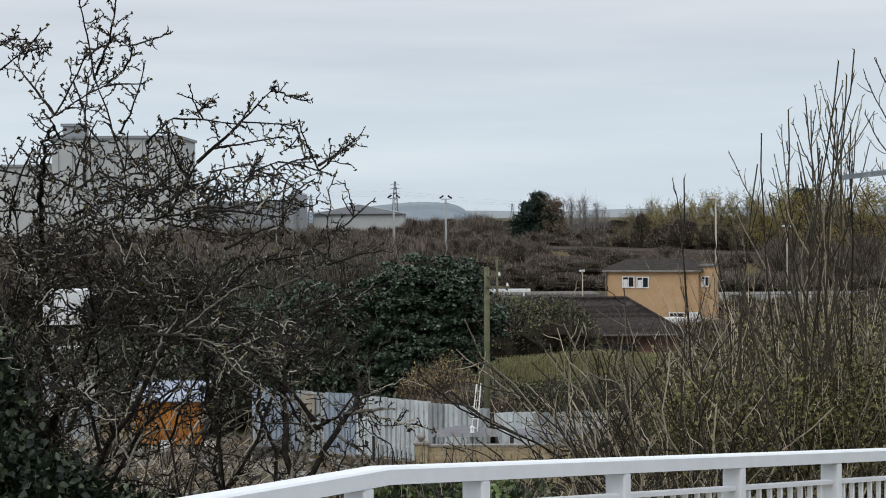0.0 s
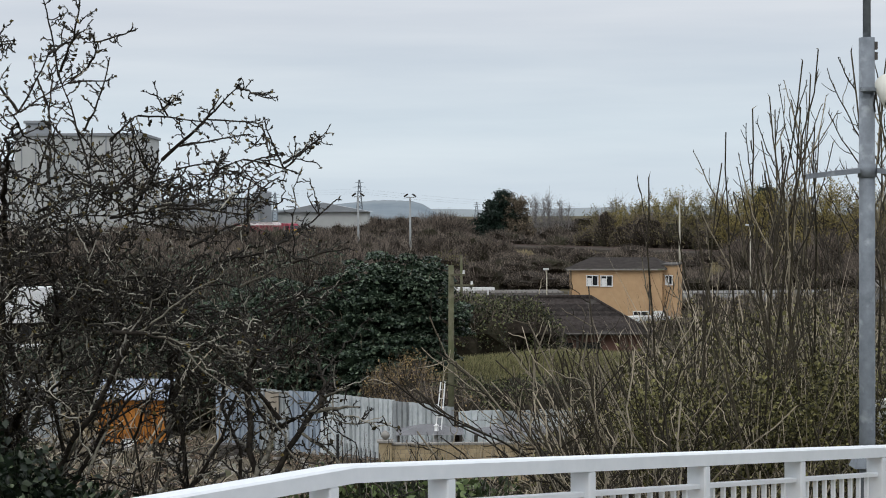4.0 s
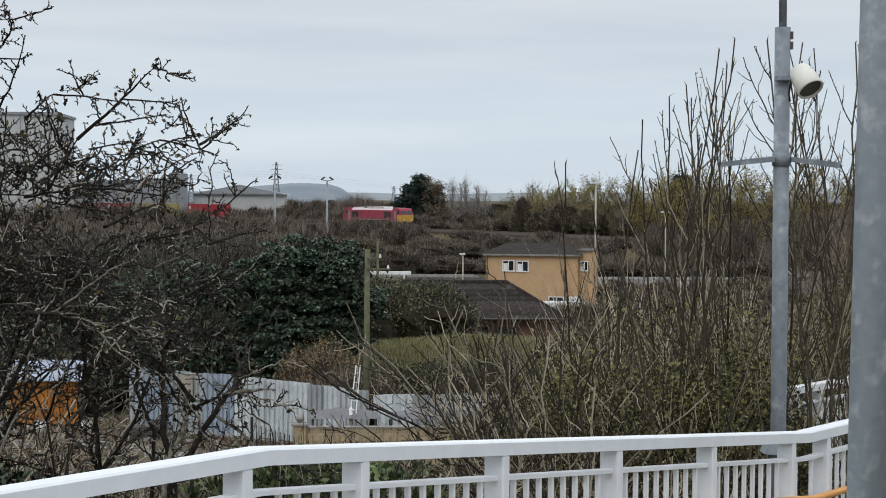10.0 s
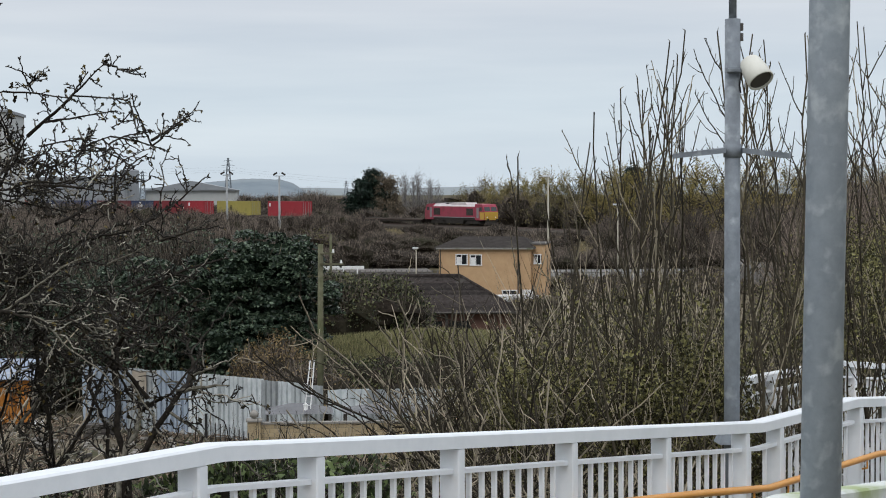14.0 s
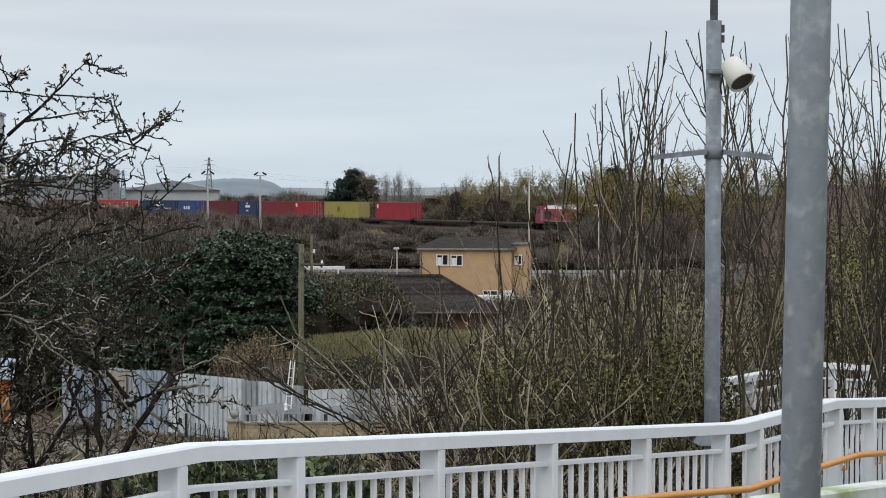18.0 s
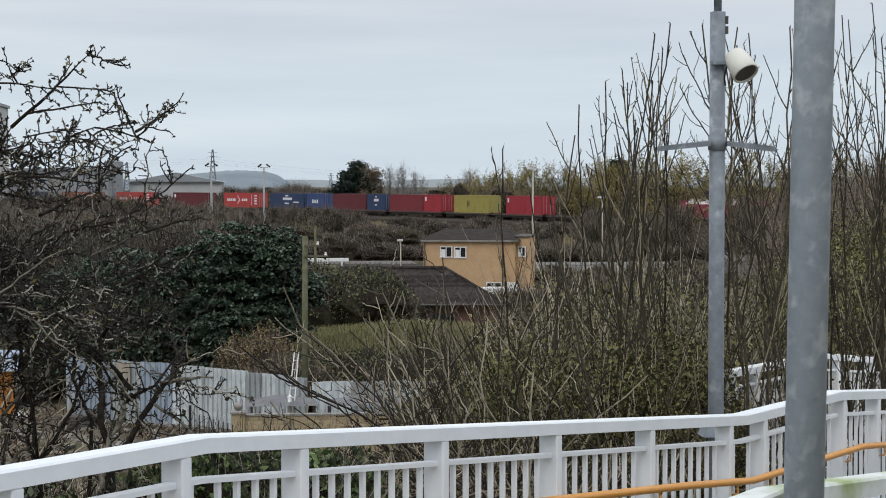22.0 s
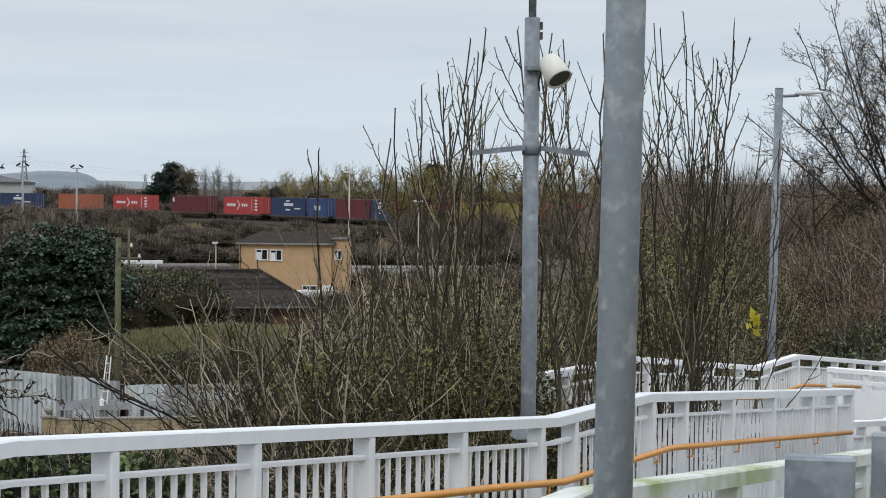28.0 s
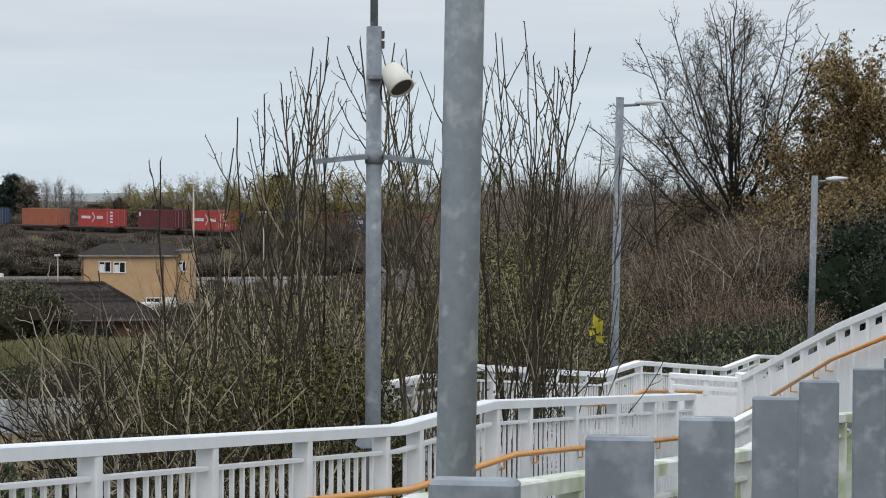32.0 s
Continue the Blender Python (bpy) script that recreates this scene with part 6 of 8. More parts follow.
def grass(name, label, n, place, high, radius, material, seed):
    rng = np.random.default_rng(seed)
    x, y = place(rng, n)
    base = np.stack([x, y, ground_z(x, y) - 0.02], 1)
    way = rng.normal(size=(n, 3)) * [0.35, 0.35, 0] + [0, 0, 1]
    way *= (high * rng.uniform(0.5, 1.2, n))[:, None]
    tagged(new(name, spikes(name, base, way, radius, material)), label, "grass", kind="stuff")


litter("fallen_leaves", "brown fallen leaves on the bank", 30000, 0.28, 0.6, 24, 46, 0.075, M_LITTER, 0.04, 21)
grass("bank_straw", "dead grass stems on the bank", 16000, lambda r, n: ((lambda y: (r.uniform(0.28, 0.58, n) * y, y))(r.uniform(26, 44, n))), 0.55, 0.006, M_STRAW, 35)
litter("dead_leaves", "dead leaves and litter on the near slope", 9000, -0.28, 0.4, 10, 30, 0.06, M_LITTER, 0.03, 22)


bushes("bank_scrub", "low leafless bushes on the grass bank", scatter(26, 0.115, 0.26, 85, 92, 0.8, 1.5, 0.7, 1.5), 300, 547, 0.013, 0.55, M_SCRUB, M_SCRUB_CORE, "scrub", 0.5, M_OLIVE, 200, 0.06)
grass("bank_grass", "rough green-yellow grass on the bank", 60000, lambda r, n: (r.uniform(0, 28, n), r.uniform(84.5, 98, n)), 0.28, 0.020, M_GRASSBLADE, 31)
grass("slope_grass", "dead straw grass on the slope", 14000, lambda r, n: ((lambda y: (r.uniform(-0.28, 0.22, n) * y, y))(r.uniform(22, 62, n))), 0.4, 0.010, M_STRAW, 32)
grass("yard_weeds", "weedy rough grass in the yard", 9000, lambda r, n: ((lambda y: (r.uniform(-0.2, 0.1, n) * y, y))(r.uniform(56, 72, n))), 0.25, 0.012, M_GRASSBLADE, 33)
grass("railway_grass", "dead grass on the railway bank", 16000, lambda r, n: ((lambda s, o: (track(s)[0] - np.sin(track(s)[2]) * o, track(s)[1] - np.cos(track(s)[2]) * o))(r.uniform(-80, 140, n), r.uniform(5, 22, n))), 0.7, 0.06, M_STRAW, 34)


def tree(name, label, x, y, high, wide, seed, leaf=None, leaf_n=0, leaf_size=0.2, limbs=16, per=8, twig_r=0.02, trunk_r=None, upright=0.5, fork=0.22, group="", lead=1.0, sprays=3.0, bark=M_TREEBARK, twig_len=0.13):
    """Tapered trunk with limbs, branches and twigs; a crown of leaves where it has any."""
    rng = np.random.default_rng(seed)
    base = np.array([x, y, gz(x, y) - 0.15])
    top = thing(name, label, "tree", group, m=Matrix.Translation(base))
    r = trunk_r or high * 0.018
    trunk = crooked((0, 0, 0), (rng.normal() * 0.04, 0, 1), high * 0.93 * lead, rng, 10, 0.05, 0.05, r, r * 0.12)
    main = []
    for k in range(limbs):
        f = fork + (0.92 - fork) * k / limbs
        i = f * 10
        j = min(int(i), 9)
        p = trunk[0][j] + (trunk[0][j + 1] - trunk[0][j]) * (i - j)
        a = rng.uniform(0, 2 * math.pi)
        out = np.array([math.cos(a), math.sin(a), upright + rng.normal() * 0.12])
        size = wide * (1.05 - 0.75 * f ** 2) * rng.uniform(0.75, 1.15)
        main.append(crooked(p, out, size * (1 + 0.35 * upright), rng, 7, 0.10, 0.09, r * (1.0 - 0.8 * f) * 0.55 + twig_r * 0.5, twig_r * 0.5))
    side = offshoots(main, rng, per, wide * 0.42, 0.55, 0.12, 5, 0.10, 0.55, twig_r * 0.6, 0.15)
    fine = offshoots(side, rng, sprays, high * twig_len, 0.6, 0.14, 3, 0.08, 0.6, twig_r * 0.45)
    if y < 100:
        part("trunk", twigs("trunk", [trunk], bark, 8), None, top)
        for line in main:
            part("limb", twigs("limb", [line], bark, 5), None, top)
        part("branchwork", twigs("branchwork", side, bark, 3), None, top, kind="stuff")
    else:
        part("trunk", twigs("trunk", [trunk] + main + side, bark, 4), None, top)
    part("twig_growth", twigs("twig_growth", fine, bark, 3), None, top, kind="stuff")
    if leaf_n:
        pts = np.concatenate([p for p, _ in fine + side])
        pick = pts[rng.integers(0, len(pts), leaf_n)] + rng.normal(size=(leaf_n, 3)) * leaf_size * 1.2
        part("crown", leaves("crown", pick, leaf_size, leaf), None, top, kind="stuff")
    return top


# trees at the right of the ramp
def fan_tree(x, y, high, wide, seed):
    """Broad leafless tree: many leaders fan out of a low fork into a dome of fine twigs."""
    rng = np.random.default_rng(seed)
    base = np.array([x, y, gz(x, y) - 0.15])
    top = thing("bare_tree", "large leafless tree with a spreading dome of fine branches", "tree", m=Matrix.Translation(base))
    fork = high * 0.22
    part("trunk", twigs("trunk", [crooked((0, 0, 0), (0.03, 0, 1), fork * 1.5, rng, 6, 0.04, 0, 0.19, 0.09)], M_TREEBARK, 8), None, top)
    leaders = []
    for k in range(24):
        a = k * 2.4 + rng.normal() * 0.2
        slant = math.radians(3 + 62 * (k / 23) ** 0.8)
        way = np.array([math.cos(a) * math.sin(slant), math.sin(a) * math.sin(slant), math.cos(slant)])
        reach = 1 / math.sqrt((math.sin(slant) / wide) ** 2 + (math.cos(slant) / (high - fork)) ** 2)
        leaders.append(zigzag(np.array([0.03 * fork, 0, fork * (1.45 - 0.85 * k / 23)]), way, reach * rng.uniform(0.92, 1.06) * (1 - 0.12 * (1 - k / 23)), rng, 12, 0.12, (-0.10, 0, 0.30), 0.052 * rng.uniform(0.6, 1.0), 0.011))
    branch = shoots(leaders, rng, 0.33, 1.9, 0.85, 9, 0.17, (0, 0, 0.35), 0.5, 0.010, 0.12, tip=0.15)
    twig = shoots(branch, rng, 0.17, 0.75, 0.6, 4, 0.16, (0, 0, 0.2), 0.6, 0.0085, 0.1)
    spray = shoots(twig, rng, 0.16, 0.32, 0.8, 3, 0.26, (0, 0, 0.1), 0.7, 0.0048, 0.1)
    for line in leaders:
        part("limb", twigs("limb", [line], M_TREEBARK, 6), None, top)
    part("branchwork", twigs("branchwork", branch, M_TREEBARK, 4), None, top, kind="stuff")
    part("twig_growth", twigs("twig_growth", twig + spray, M_TREEBARK, 3), None, top, kind="stuff")
    tips = np.concatenate([p[-1:] for p, _ in twig + spray])
    part("foliage", leaves("foliage", tips[rng.random(len(tips)) < 0.42], 0.042, M_RUST), None, top, "last shrivelled brown leaves", kind="stuff")


fan_tree(0.446 * 52, 52, EYE + 0.120 * 52 - gz(0.446 * 52, 52), 5.4, 201)
tree("bare_tree", "slender leafless tree beside the larger one", 0.405 * 50, 50, EYE + 0.024 * 50 - gz(0.405 * 50, 50), 1.6, 202, limbs=9, per=3, twig_r=0.012, upright=1.0, fork=0.15, trunk_r=0.09)
tree("autumn_tree", "brown-leaved autumn tree beyond the ramp", 0.562 * 46, 46, EYE + 0.064 * 46 - gz(0.562 * 46, 46), 3.0, 203, M_RUST, 40000, 0.062, limbs=26, per=7, twig_r=0.014, upright=0.6, fork=0.12, trunk_r=0.16)
tree("autumn_tree", "olive and brown leaved tree at the bank's top", 0.526 * 50, 50, EYE + 0.060 * 50 - gz(0.526 * 50, 50), 2.9, 204, M_RUST, 32000, 0.06, limbs=20, per=7, twig_r=0.013, upright=0.6, fork=0.1, trunk_r=0.11)
tree("autumn_tree", "brown-leaved tree at the edge of the bank", 0.60 * 47, 47, EYE + 0.086 * 47 - gz(0.6 * 47, 47), 3.2, 205, M_RUST, 44000, 0.062, limbs=22, per=7, twig_r=0.014, upright=0.6, fork=0.12, trunk_r=0.16)
tree("autumn_tree", "small brown-leaved tree beside the bare one", 0.500 * 48, 48, EYE + 0.030 * 48 - gz(0.500 * 48, 48), 1.9, 206, M_RUST, 9000, 0.058, limbs=20, per=7, twig_r=0.012, upright=0.6, fork=0.1, trunk_r=0.08)
bushes("autumn_shrubbery", "tall brown thicket standing behind the bare tree", [(a_ * 56, 56, 1.7, EYE + e_ * 56 - gz(a_ * 56, 56)) for a_, e_ in zip(np.linspace(0.425, 0.50, 14), rng_p.uniform(-0.002, 0.014, 14))], 420, 617, 0.011, 0.3, M_SCRUB, M_SCRUB_CORE, "shrub", 0.6, M_RUST, 260, 0.055)
bushes("bank_scrub", "withered low scrub on the bank below the trees", scatter(26, 0.40, 0.50, 35, 39.5, 0.8, 1.4, 0.8, 1.5), 300, 616, 0.007, 0.5, M_SCRUB_RED, None, "scrub", 0.5, M_BANKLEAF, 900, 0.036)
bushes("autumn_shrubbery", "brown and olive leaved shrubs below the autumn trees", [(ax_ * y_, y_, rng_p.uniform(1.2, 1.9), EYE + ez_ * y_ - gz(ax_ * y_, y_)) for ax_, y_, ez_ in ((0.475, 46, -0.012), (0.49, 45, 0.012), (0.505, 44, 0.0), (0.52, 45, 0.016), (0.54, 44, 0.01), (0.56, 44.5, 0.02), (0.58, 44, 0.01), (0.6, 44, 0.02), (0.45, 47, -0.02))], 120, 615, 0.010, 0.4, M_SCRUB, M_SCRUB_CORE, "shrub", 0.75, M_RUST, 900, 0.058)
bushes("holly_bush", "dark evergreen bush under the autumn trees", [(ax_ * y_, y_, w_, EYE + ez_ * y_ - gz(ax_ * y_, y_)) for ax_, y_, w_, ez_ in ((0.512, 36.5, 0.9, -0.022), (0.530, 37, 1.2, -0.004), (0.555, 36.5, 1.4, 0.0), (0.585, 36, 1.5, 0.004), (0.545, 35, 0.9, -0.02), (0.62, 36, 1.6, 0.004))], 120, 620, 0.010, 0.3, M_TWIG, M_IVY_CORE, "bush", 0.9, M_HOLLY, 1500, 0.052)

for k, (ax, y, ez) in enumerate(((0.288, 96, 0.004), (0.305, 92, 0.012), (0.322, 98, 0.016), (0.338, 94, 0.008), (0.352, 90, 0.012), (0.366, 97, 0.009), (0.380, 92, 0.012), (0.398, 88, 0.016))):
    tree("bare_tree", "slender leafless tree in the thicket beyond the ramp", ax * y, y, EYE + ez * y - gz(ax * y, y), 2.0, 220 + k, limbs=20, per=8, twig_r=0.020, upright=0.9, fork=0.2, trunk_r=0.06, group="thicket trees", sprays=4.0)
# yellowing and bare trees beyond the railway
def beyond(ax, off):
    """Distance at which the line of that slope lies off metres beyond the track."""
    y = 120.0
    while behind_track(ax * y, y) < off and y < 420:
        y += 1.0
    return y


for k, (ax, off, ez, wide, kind) in enumerate((
        (0.102, 12, -0.004, 2.8, 2), (0.112, 14, -0.001, 3.0, 1), (0.122, 12, 0.002, 3.0, 1), (0.132, 15, 0.004, 3.2, 1), (0.144, 12, 0.006, 3.4, 1), (0.158, 14, 0.005, 3.4, 2), (0.173, -12, -0.002, 3.0, 1), (0.180, 14, 0.008, 3.2, 2),
        (0.190, -12, 0.007, 3.4, 1), (0.204, 14, 0.008, 3.4, 2), (0.220, -12, 0.008, 3.4, 1), (0.236, 14, 0.007, 3.4, 2), (0.255, -12, 0.006, 3.4, 1), (0.275, 14, 0.005, 3.4, 2), (0.300, -12, 0.005, 3.4, 2), (0.325, 14, 0.005, 3.4, 1))):
    y = beyond(ax, off)
    tree("birch" if kind == 1 else "willow", ("half-bare tree with yellow autumn leaves beyond the railway" if kind == 1 else "olive and brown leaved tree beyond the railway"), ax * y, y, EYE + ez * y - gz(ax * y, y), wide * 1.5, 240 + k,
         M_YELLOW if kind == 1 else M_OLIVEFAR, 6000, 0.13, limbs=20, per=7, twig_r=0.028, upright=0.9, fork=0.10, group="trees beyond the railway", sprays=2.5)
low = []
for k in range(70):
    ax = rng_p.uniform(0.095, 0.36)
    y = beyond(ax, rng_p.uniform(7, 16))
    low.append((ax * y, y, rng_p.uniform(2.2, 3.4), rng_p.uniform(5.5, 8.5)))
bushes("brown_scrub", "thicket along the foot of the yellow trees", low, 260, 640, 0.022, 0.4, leaf=M_OLIVEFAR, leaf_n=50, leaf_size=0.14)
low = []
for k in range(60):
    ax = rng_p.uniform(0.10, 0.36)
    y = beyond(ax, rng_p.uniform(-18, -8))
    top_z = EYE + (rng_p.uniform(-0.030, -0.016) if ax < 0.165 else rng_p.uniform(-0.020, -0.004)) * y
    low.append((ax * y, y, rng_p.uniform(1.8, 3.0), max(1.0, top_z - gz(ax * y, y))))
bushes("brown_scrub", "leafless bushes on the near side of the railway", low, 320, 642, 0.02, 0.4, core_size=0.6)
bushes("brown_scrub", "rough scrub behind the yard sheds", scatter(46, 0.13, 0.31, 212, 232, 2.0, 3.2, 1.8, 3.4), 320, 643, 0.02, 0.4, core_size=0.6)
bushes("bank_scrub", "low bushes before the buff house", [(0.118 * 128, 128, 1.4, 2.0), (0.124 * 129, 129, 1.5, 2.5), (0.131 * 129, 129, 1.6, 2.6), (0.138 * 128, 128, 1.6, 2.6), (0.146 * 129, 129, 1.8, 2.7), (0.156 * 130, 130, 1.8, 2.3)], 320, 646, 0.018, 0.45, M_SCRUB, leaf=M_OLIVEFAR, leaf_n=60, leaf_size=0.10)
bushes("bank_scrub", "low bushes growing along the yard fence", scatter(48, 0.140, 0.245, 150, 182, 1.2, 2.6, 0.8, 2.5), 200, 645, 0.025, 0.5, M_SCRUB, leaf=M_OLIVEFAR, leaf_n=40, leaf_size=0.14)
for k, (ax, y, ez) in enumerate(((0.0665, 455, 0.0085), (0.0690, 450, 0.0102), (0.0712, 458, 0.0095), (0.0735, 452, 0.0108), (0.0758, 457, 0.0098), (0.0782, 452, 0.0085), (0.0810, 458, 0.0068), (0.0850, 452, 0.005), (0.140, 400, 0.010), (0.162, 400, 0.009), (0.185, 400, 0.010), (0.205, 400, 0.009), (0.009, 480, 0.0005))):
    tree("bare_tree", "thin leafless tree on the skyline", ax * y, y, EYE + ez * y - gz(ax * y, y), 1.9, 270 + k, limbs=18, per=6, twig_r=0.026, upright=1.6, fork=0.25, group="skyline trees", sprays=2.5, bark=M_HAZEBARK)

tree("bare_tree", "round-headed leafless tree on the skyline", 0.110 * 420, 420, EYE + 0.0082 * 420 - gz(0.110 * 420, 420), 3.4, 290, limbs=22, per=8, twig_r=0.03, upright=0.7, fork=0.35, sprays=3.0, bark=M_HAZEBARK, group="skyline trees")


def fir(x, y, high, wide, seed=91):
    rng = np.random.default_rng(seed)
    base = np.array([x, y, gz(x, y) - 0.1])
    top = thing("fir_tree", "dark green conifer beyond the railway", "tree", m=Matrix.Translation(base))
    part("trunk", Geo().tube([(0, 0, 0), (0, 0, high)], [0.3, 0.03], 8), M_BARK, top)
    limbs, spots = [], []
    for k in range(60):
        f = 0.15 + 0.85 * k / 60
        a = k * 2.4
        size = wide * (1.05 - f) ** 0.8 * rng.uniform(0.35, 1.3) + 0.2
        line = crooked((0, 0, high * f), (math.cos(a), math.sin(a), 0.25), size, rng, 5, 0.06, 0.02, 0.05, 0.02)
        limbs.append(line)
        for p in line[0][1:]:
            spots.append(p + rng.normal(size=(30, 3)) * [0.6, 0.6, 0.35])
    part("branchwork", twigs("branchwork", limbs, M_BARK, 4), None, top)
    part("crown", leaves("crown", np.concatenate(spots), 0.30, M_FIR, 0.2, 2.2), None, top)


fir(0.0500 * 428, 428, EYE + 0.0098 * 428 - gz(0.0500 * 428, 428), 6.2)
fir(0.0445 * 432, 432, EYE + 0.0050 * 432 - gz(0.0445 * 432, 432), 5.0, 93)
y_ = beyond(0.188, 12)
fir(0.188 * y_, y_, EYE + 0.0105 * y_ - gz(0.188 * y_, y_), 2.6, 95)
tree("larch_tree", "rusty brown conifer beside the fir", 0.0600 * 426, 426, EYE + 0.0092 * 426 - gz(0.0600 * 426, 426), 3.4, 92, M_LARCH, 11000, 0.22, limbs=24, per=5, twig_r=0.03, upright=0.5, fork=0.12)


woods = [(ax * y, y, rng_p.uniform(9, 15), rng_p.uniform(6.0, 9.2)) for ax, y in zip(np.linspace(-0.28, 0.42, 95), rng_p.uniform(560, 760, 95))]
bushes("far_woods", "dark brown leafless woods along the horizon", woods, 40, 700, 0.12, 0.3)


def yellow_sprig():
    """A few last yellow leaves on a thin stem near the ramp."""
    x, y = 0.368 * 21.5, 21.5
    z = EYE - 0.071 * 21.5
    top = thing("yellow_sprig", "thin stem with a few bright yellow leaves", "sapling", m=Matrix.Translation((x, y, gz(x, y))))
    rng = np.random.default_rng(5)
    high = z - gz(x, y)
    part("stem", twigs("stem", [crooked((0.25, 0, 0), (-0.08, 0, 1), high + 0.55, rng, 8, 0.05, 0.02, 0.008, 0.003)], M_SAPLING, 5), None, top)
    spots = np.array([0, 0, high]) + rng.normal(size=(8, 3)) * [0.05, 0.04, 0.08]
    part("foliage", leaves("foliage", spots, 0.11, M_LEAF_BRIGHT), None, top)


yellow_sprig()


# ---- yard, fence and houses ----
def slab(name, x0, x1, y0, y1, z, material, label):
    g = Geo().box(((x0 + x1) / 2, (y0 + y1) / 2, z - 0.25), (x1 - x0, y1 - y0, 0.5))
    return tagged(part(name, g, material), label, "pavement", kind="structure")


slab("yard_pavement", 2, 78, 186, 207, 0.22, M_CONCRETE, "pale grey concrete yard behind the houses")
slab("yard_pavement", -24, 9, 58, 82, 0.16, M_YARDEARTH, "bare littered earth of the yard by the wall")


def iron_sheet(high, wide=0.80, waves=3, material=None):
    """Profiled sheet: flat pans between deep narrow ribs."""
    g, w = Geo(), wide / waves
    line = [(0.0, 0.0)]
    for i in range(waves):
        line += [(w * (i + 0.62), 0.0), (w * (i + 0.70), 0.075), (w * (i + 0.92), 0.075), (w * (i + 1), 0.0)]
    k = len(line)
    verts = [(x, y, z) for z in (0, high) for x, y in line]
    verts += [(x, y + 0.004, z) for x, y, z in verts]
    faces = [(i, i + 1, i + 1 + k, i + k) for i in range(k - 1)] + [(i + 2 * k, i + 3 * k, i + 1 + 3 * k, i + 1 + 2 * k) for i in range(k - 1)]
    return g.add(verts, faces).mesh("sheet", material or M_IRON)


def iron_fence(points, label, seed, tall):
    rng = np.random.default_rng(seed)
    top = thing("corrugated_fence", label, "fence")
    sheets = [iron_sheet(h) for h in np.linspace(tall[1], tall[0], 6)]
    blue = [iron_sheet(h, material=M_IRON_BLUE) for h in np.linspace(tall[1], tall[0], 6)]
    span = sum(math.hypot(b[0] - a[0], b[1] - a[1]) for a, b in zip(points[:-1], points[1:]))
    done = 0.0
    for (ax, ay), (bx, by) in zip(points[:-1], points[1:]):
        size = math.hypot(bx - ax, by - ay)
        n = round(size / 0.74)
        for i in range(n):
            f = i / n
            x, y = ax + (bx - ax) * f, ay + (by - ay) * f
            left = 1 - (done + size * f) / span
            ob = part("sheet", (blue if seed == 1 and (x < -6.0 or -4.9 < x < -3.6) else sheets)[min(5, max(0, round(left * 5 + rng.uniform(-0.6, 0.6))))], None, top)
            ob.matrix_basis = pose(x, y + rng.uniform(-0.02, 0.02), 0.0, rng.normal() * 0.8, rng.normal() * 0.7, math.degrees(math.atan2(by - ay, bx - ax)))
            if i % 3 == 0:
                part("post", Geo().box((x, y + 0.14, tall[1] / 2), (0.08, 0.08, tall[1])), M_POLEWOOD, top)
        done += size
    return top


iron_fence([(-7.7, 77.2), (-2.2, 73.2), (1.6, 69.6)], "patched corrugated iron fence, pale grey and rusty", 1, (2.62, 2.42))
M_BOARD = surf("weathered_buff_board", (0.27, 0.235, 0.185), (0.38, 0.335, 0.275), 4, 0.85, 0.15)
t_ = thing("fence_board", "buff board nailed over a gap in the iron fence", "board")
part("panel", Geo().box((-5.35, 75.35, 2.08), (0.70, 0.03, 0.85), Matrix.Rotation(radians(-36), 3, "Z"), 0.006), M_BOARD, t_)
part("batten", Geo().box((-5.35, 75.40, 1.22), (0.08, 0.05, 2.44), Matrix.Rotation(radians(-36), 3, "Z")), M_POLEWOOD, t_)
iron_fence([(-16.6, 79.6), (-14.2, 78.8)], "leaning pale sheets behind the rubble wall", 3, (2.9, 2.5))
iron_fence([(1.9, 70.2), (9.5, 72.5)], "weathered corrugated iron fence behind bare stems", 2, (2.2, 1.95))


def block_wall():
    top = thing("block_wall", "buff block garden wall with a ball finial on its pier", "wall")
    x0, x1, y, high = -0.95, 6.6, 66.0, 1.50
    part("mortar_core", Geo().box(((x0 + x1) / 2, y, high / 2), (x1 - x0, 0.19, high)), M_MORTAR, top)
    rng = np.random.default_rng(4)
    block = Geo().box((0, 0, 0), (0.325, 0.215, 0.140), None, 0.008).mesh("block", M_WALLSTONE)
    for row in range(10):
        z = 0.075 + 0.150 * row
        x = x0 + 0.17 + (0.168 if row % 2 else 0)
        while x < x1 - 0.1:
            ob = part("block", block, None, top)
            ob.matrix_basis = pose(x, y + rng.uniform(-0.004, 0.004), z)
            x += 0.336
    for k in range(10):
        part("coping", Geo().box((x0 + 0.75 * (k + 0.5), y, high + 0.035), (0.74, 0.28, 0.07), None, 0.012), M_COPING, top)
    part("pier", Geo().box((-0.80, y, 0.80), (0.45, 0.45, 1.60), None, 0.01), M_WALLSTONE, top)
    part("pier_cap", Geo().box((-0.80, y, 1.64), (0.56, 0.56, 0.08), None, 0.02), M_COPING, top)
    part("ball_finial", Geo().tube([(-0.80, y, 1.68 + 0.32 * i / 8) for i in range(9)], [0.03 + 0.135 * math.sin(math.pi * i / 8) for i in range(9)], 14), M_COPING, top, "grey stone ball", True)
    return top


block_wall()


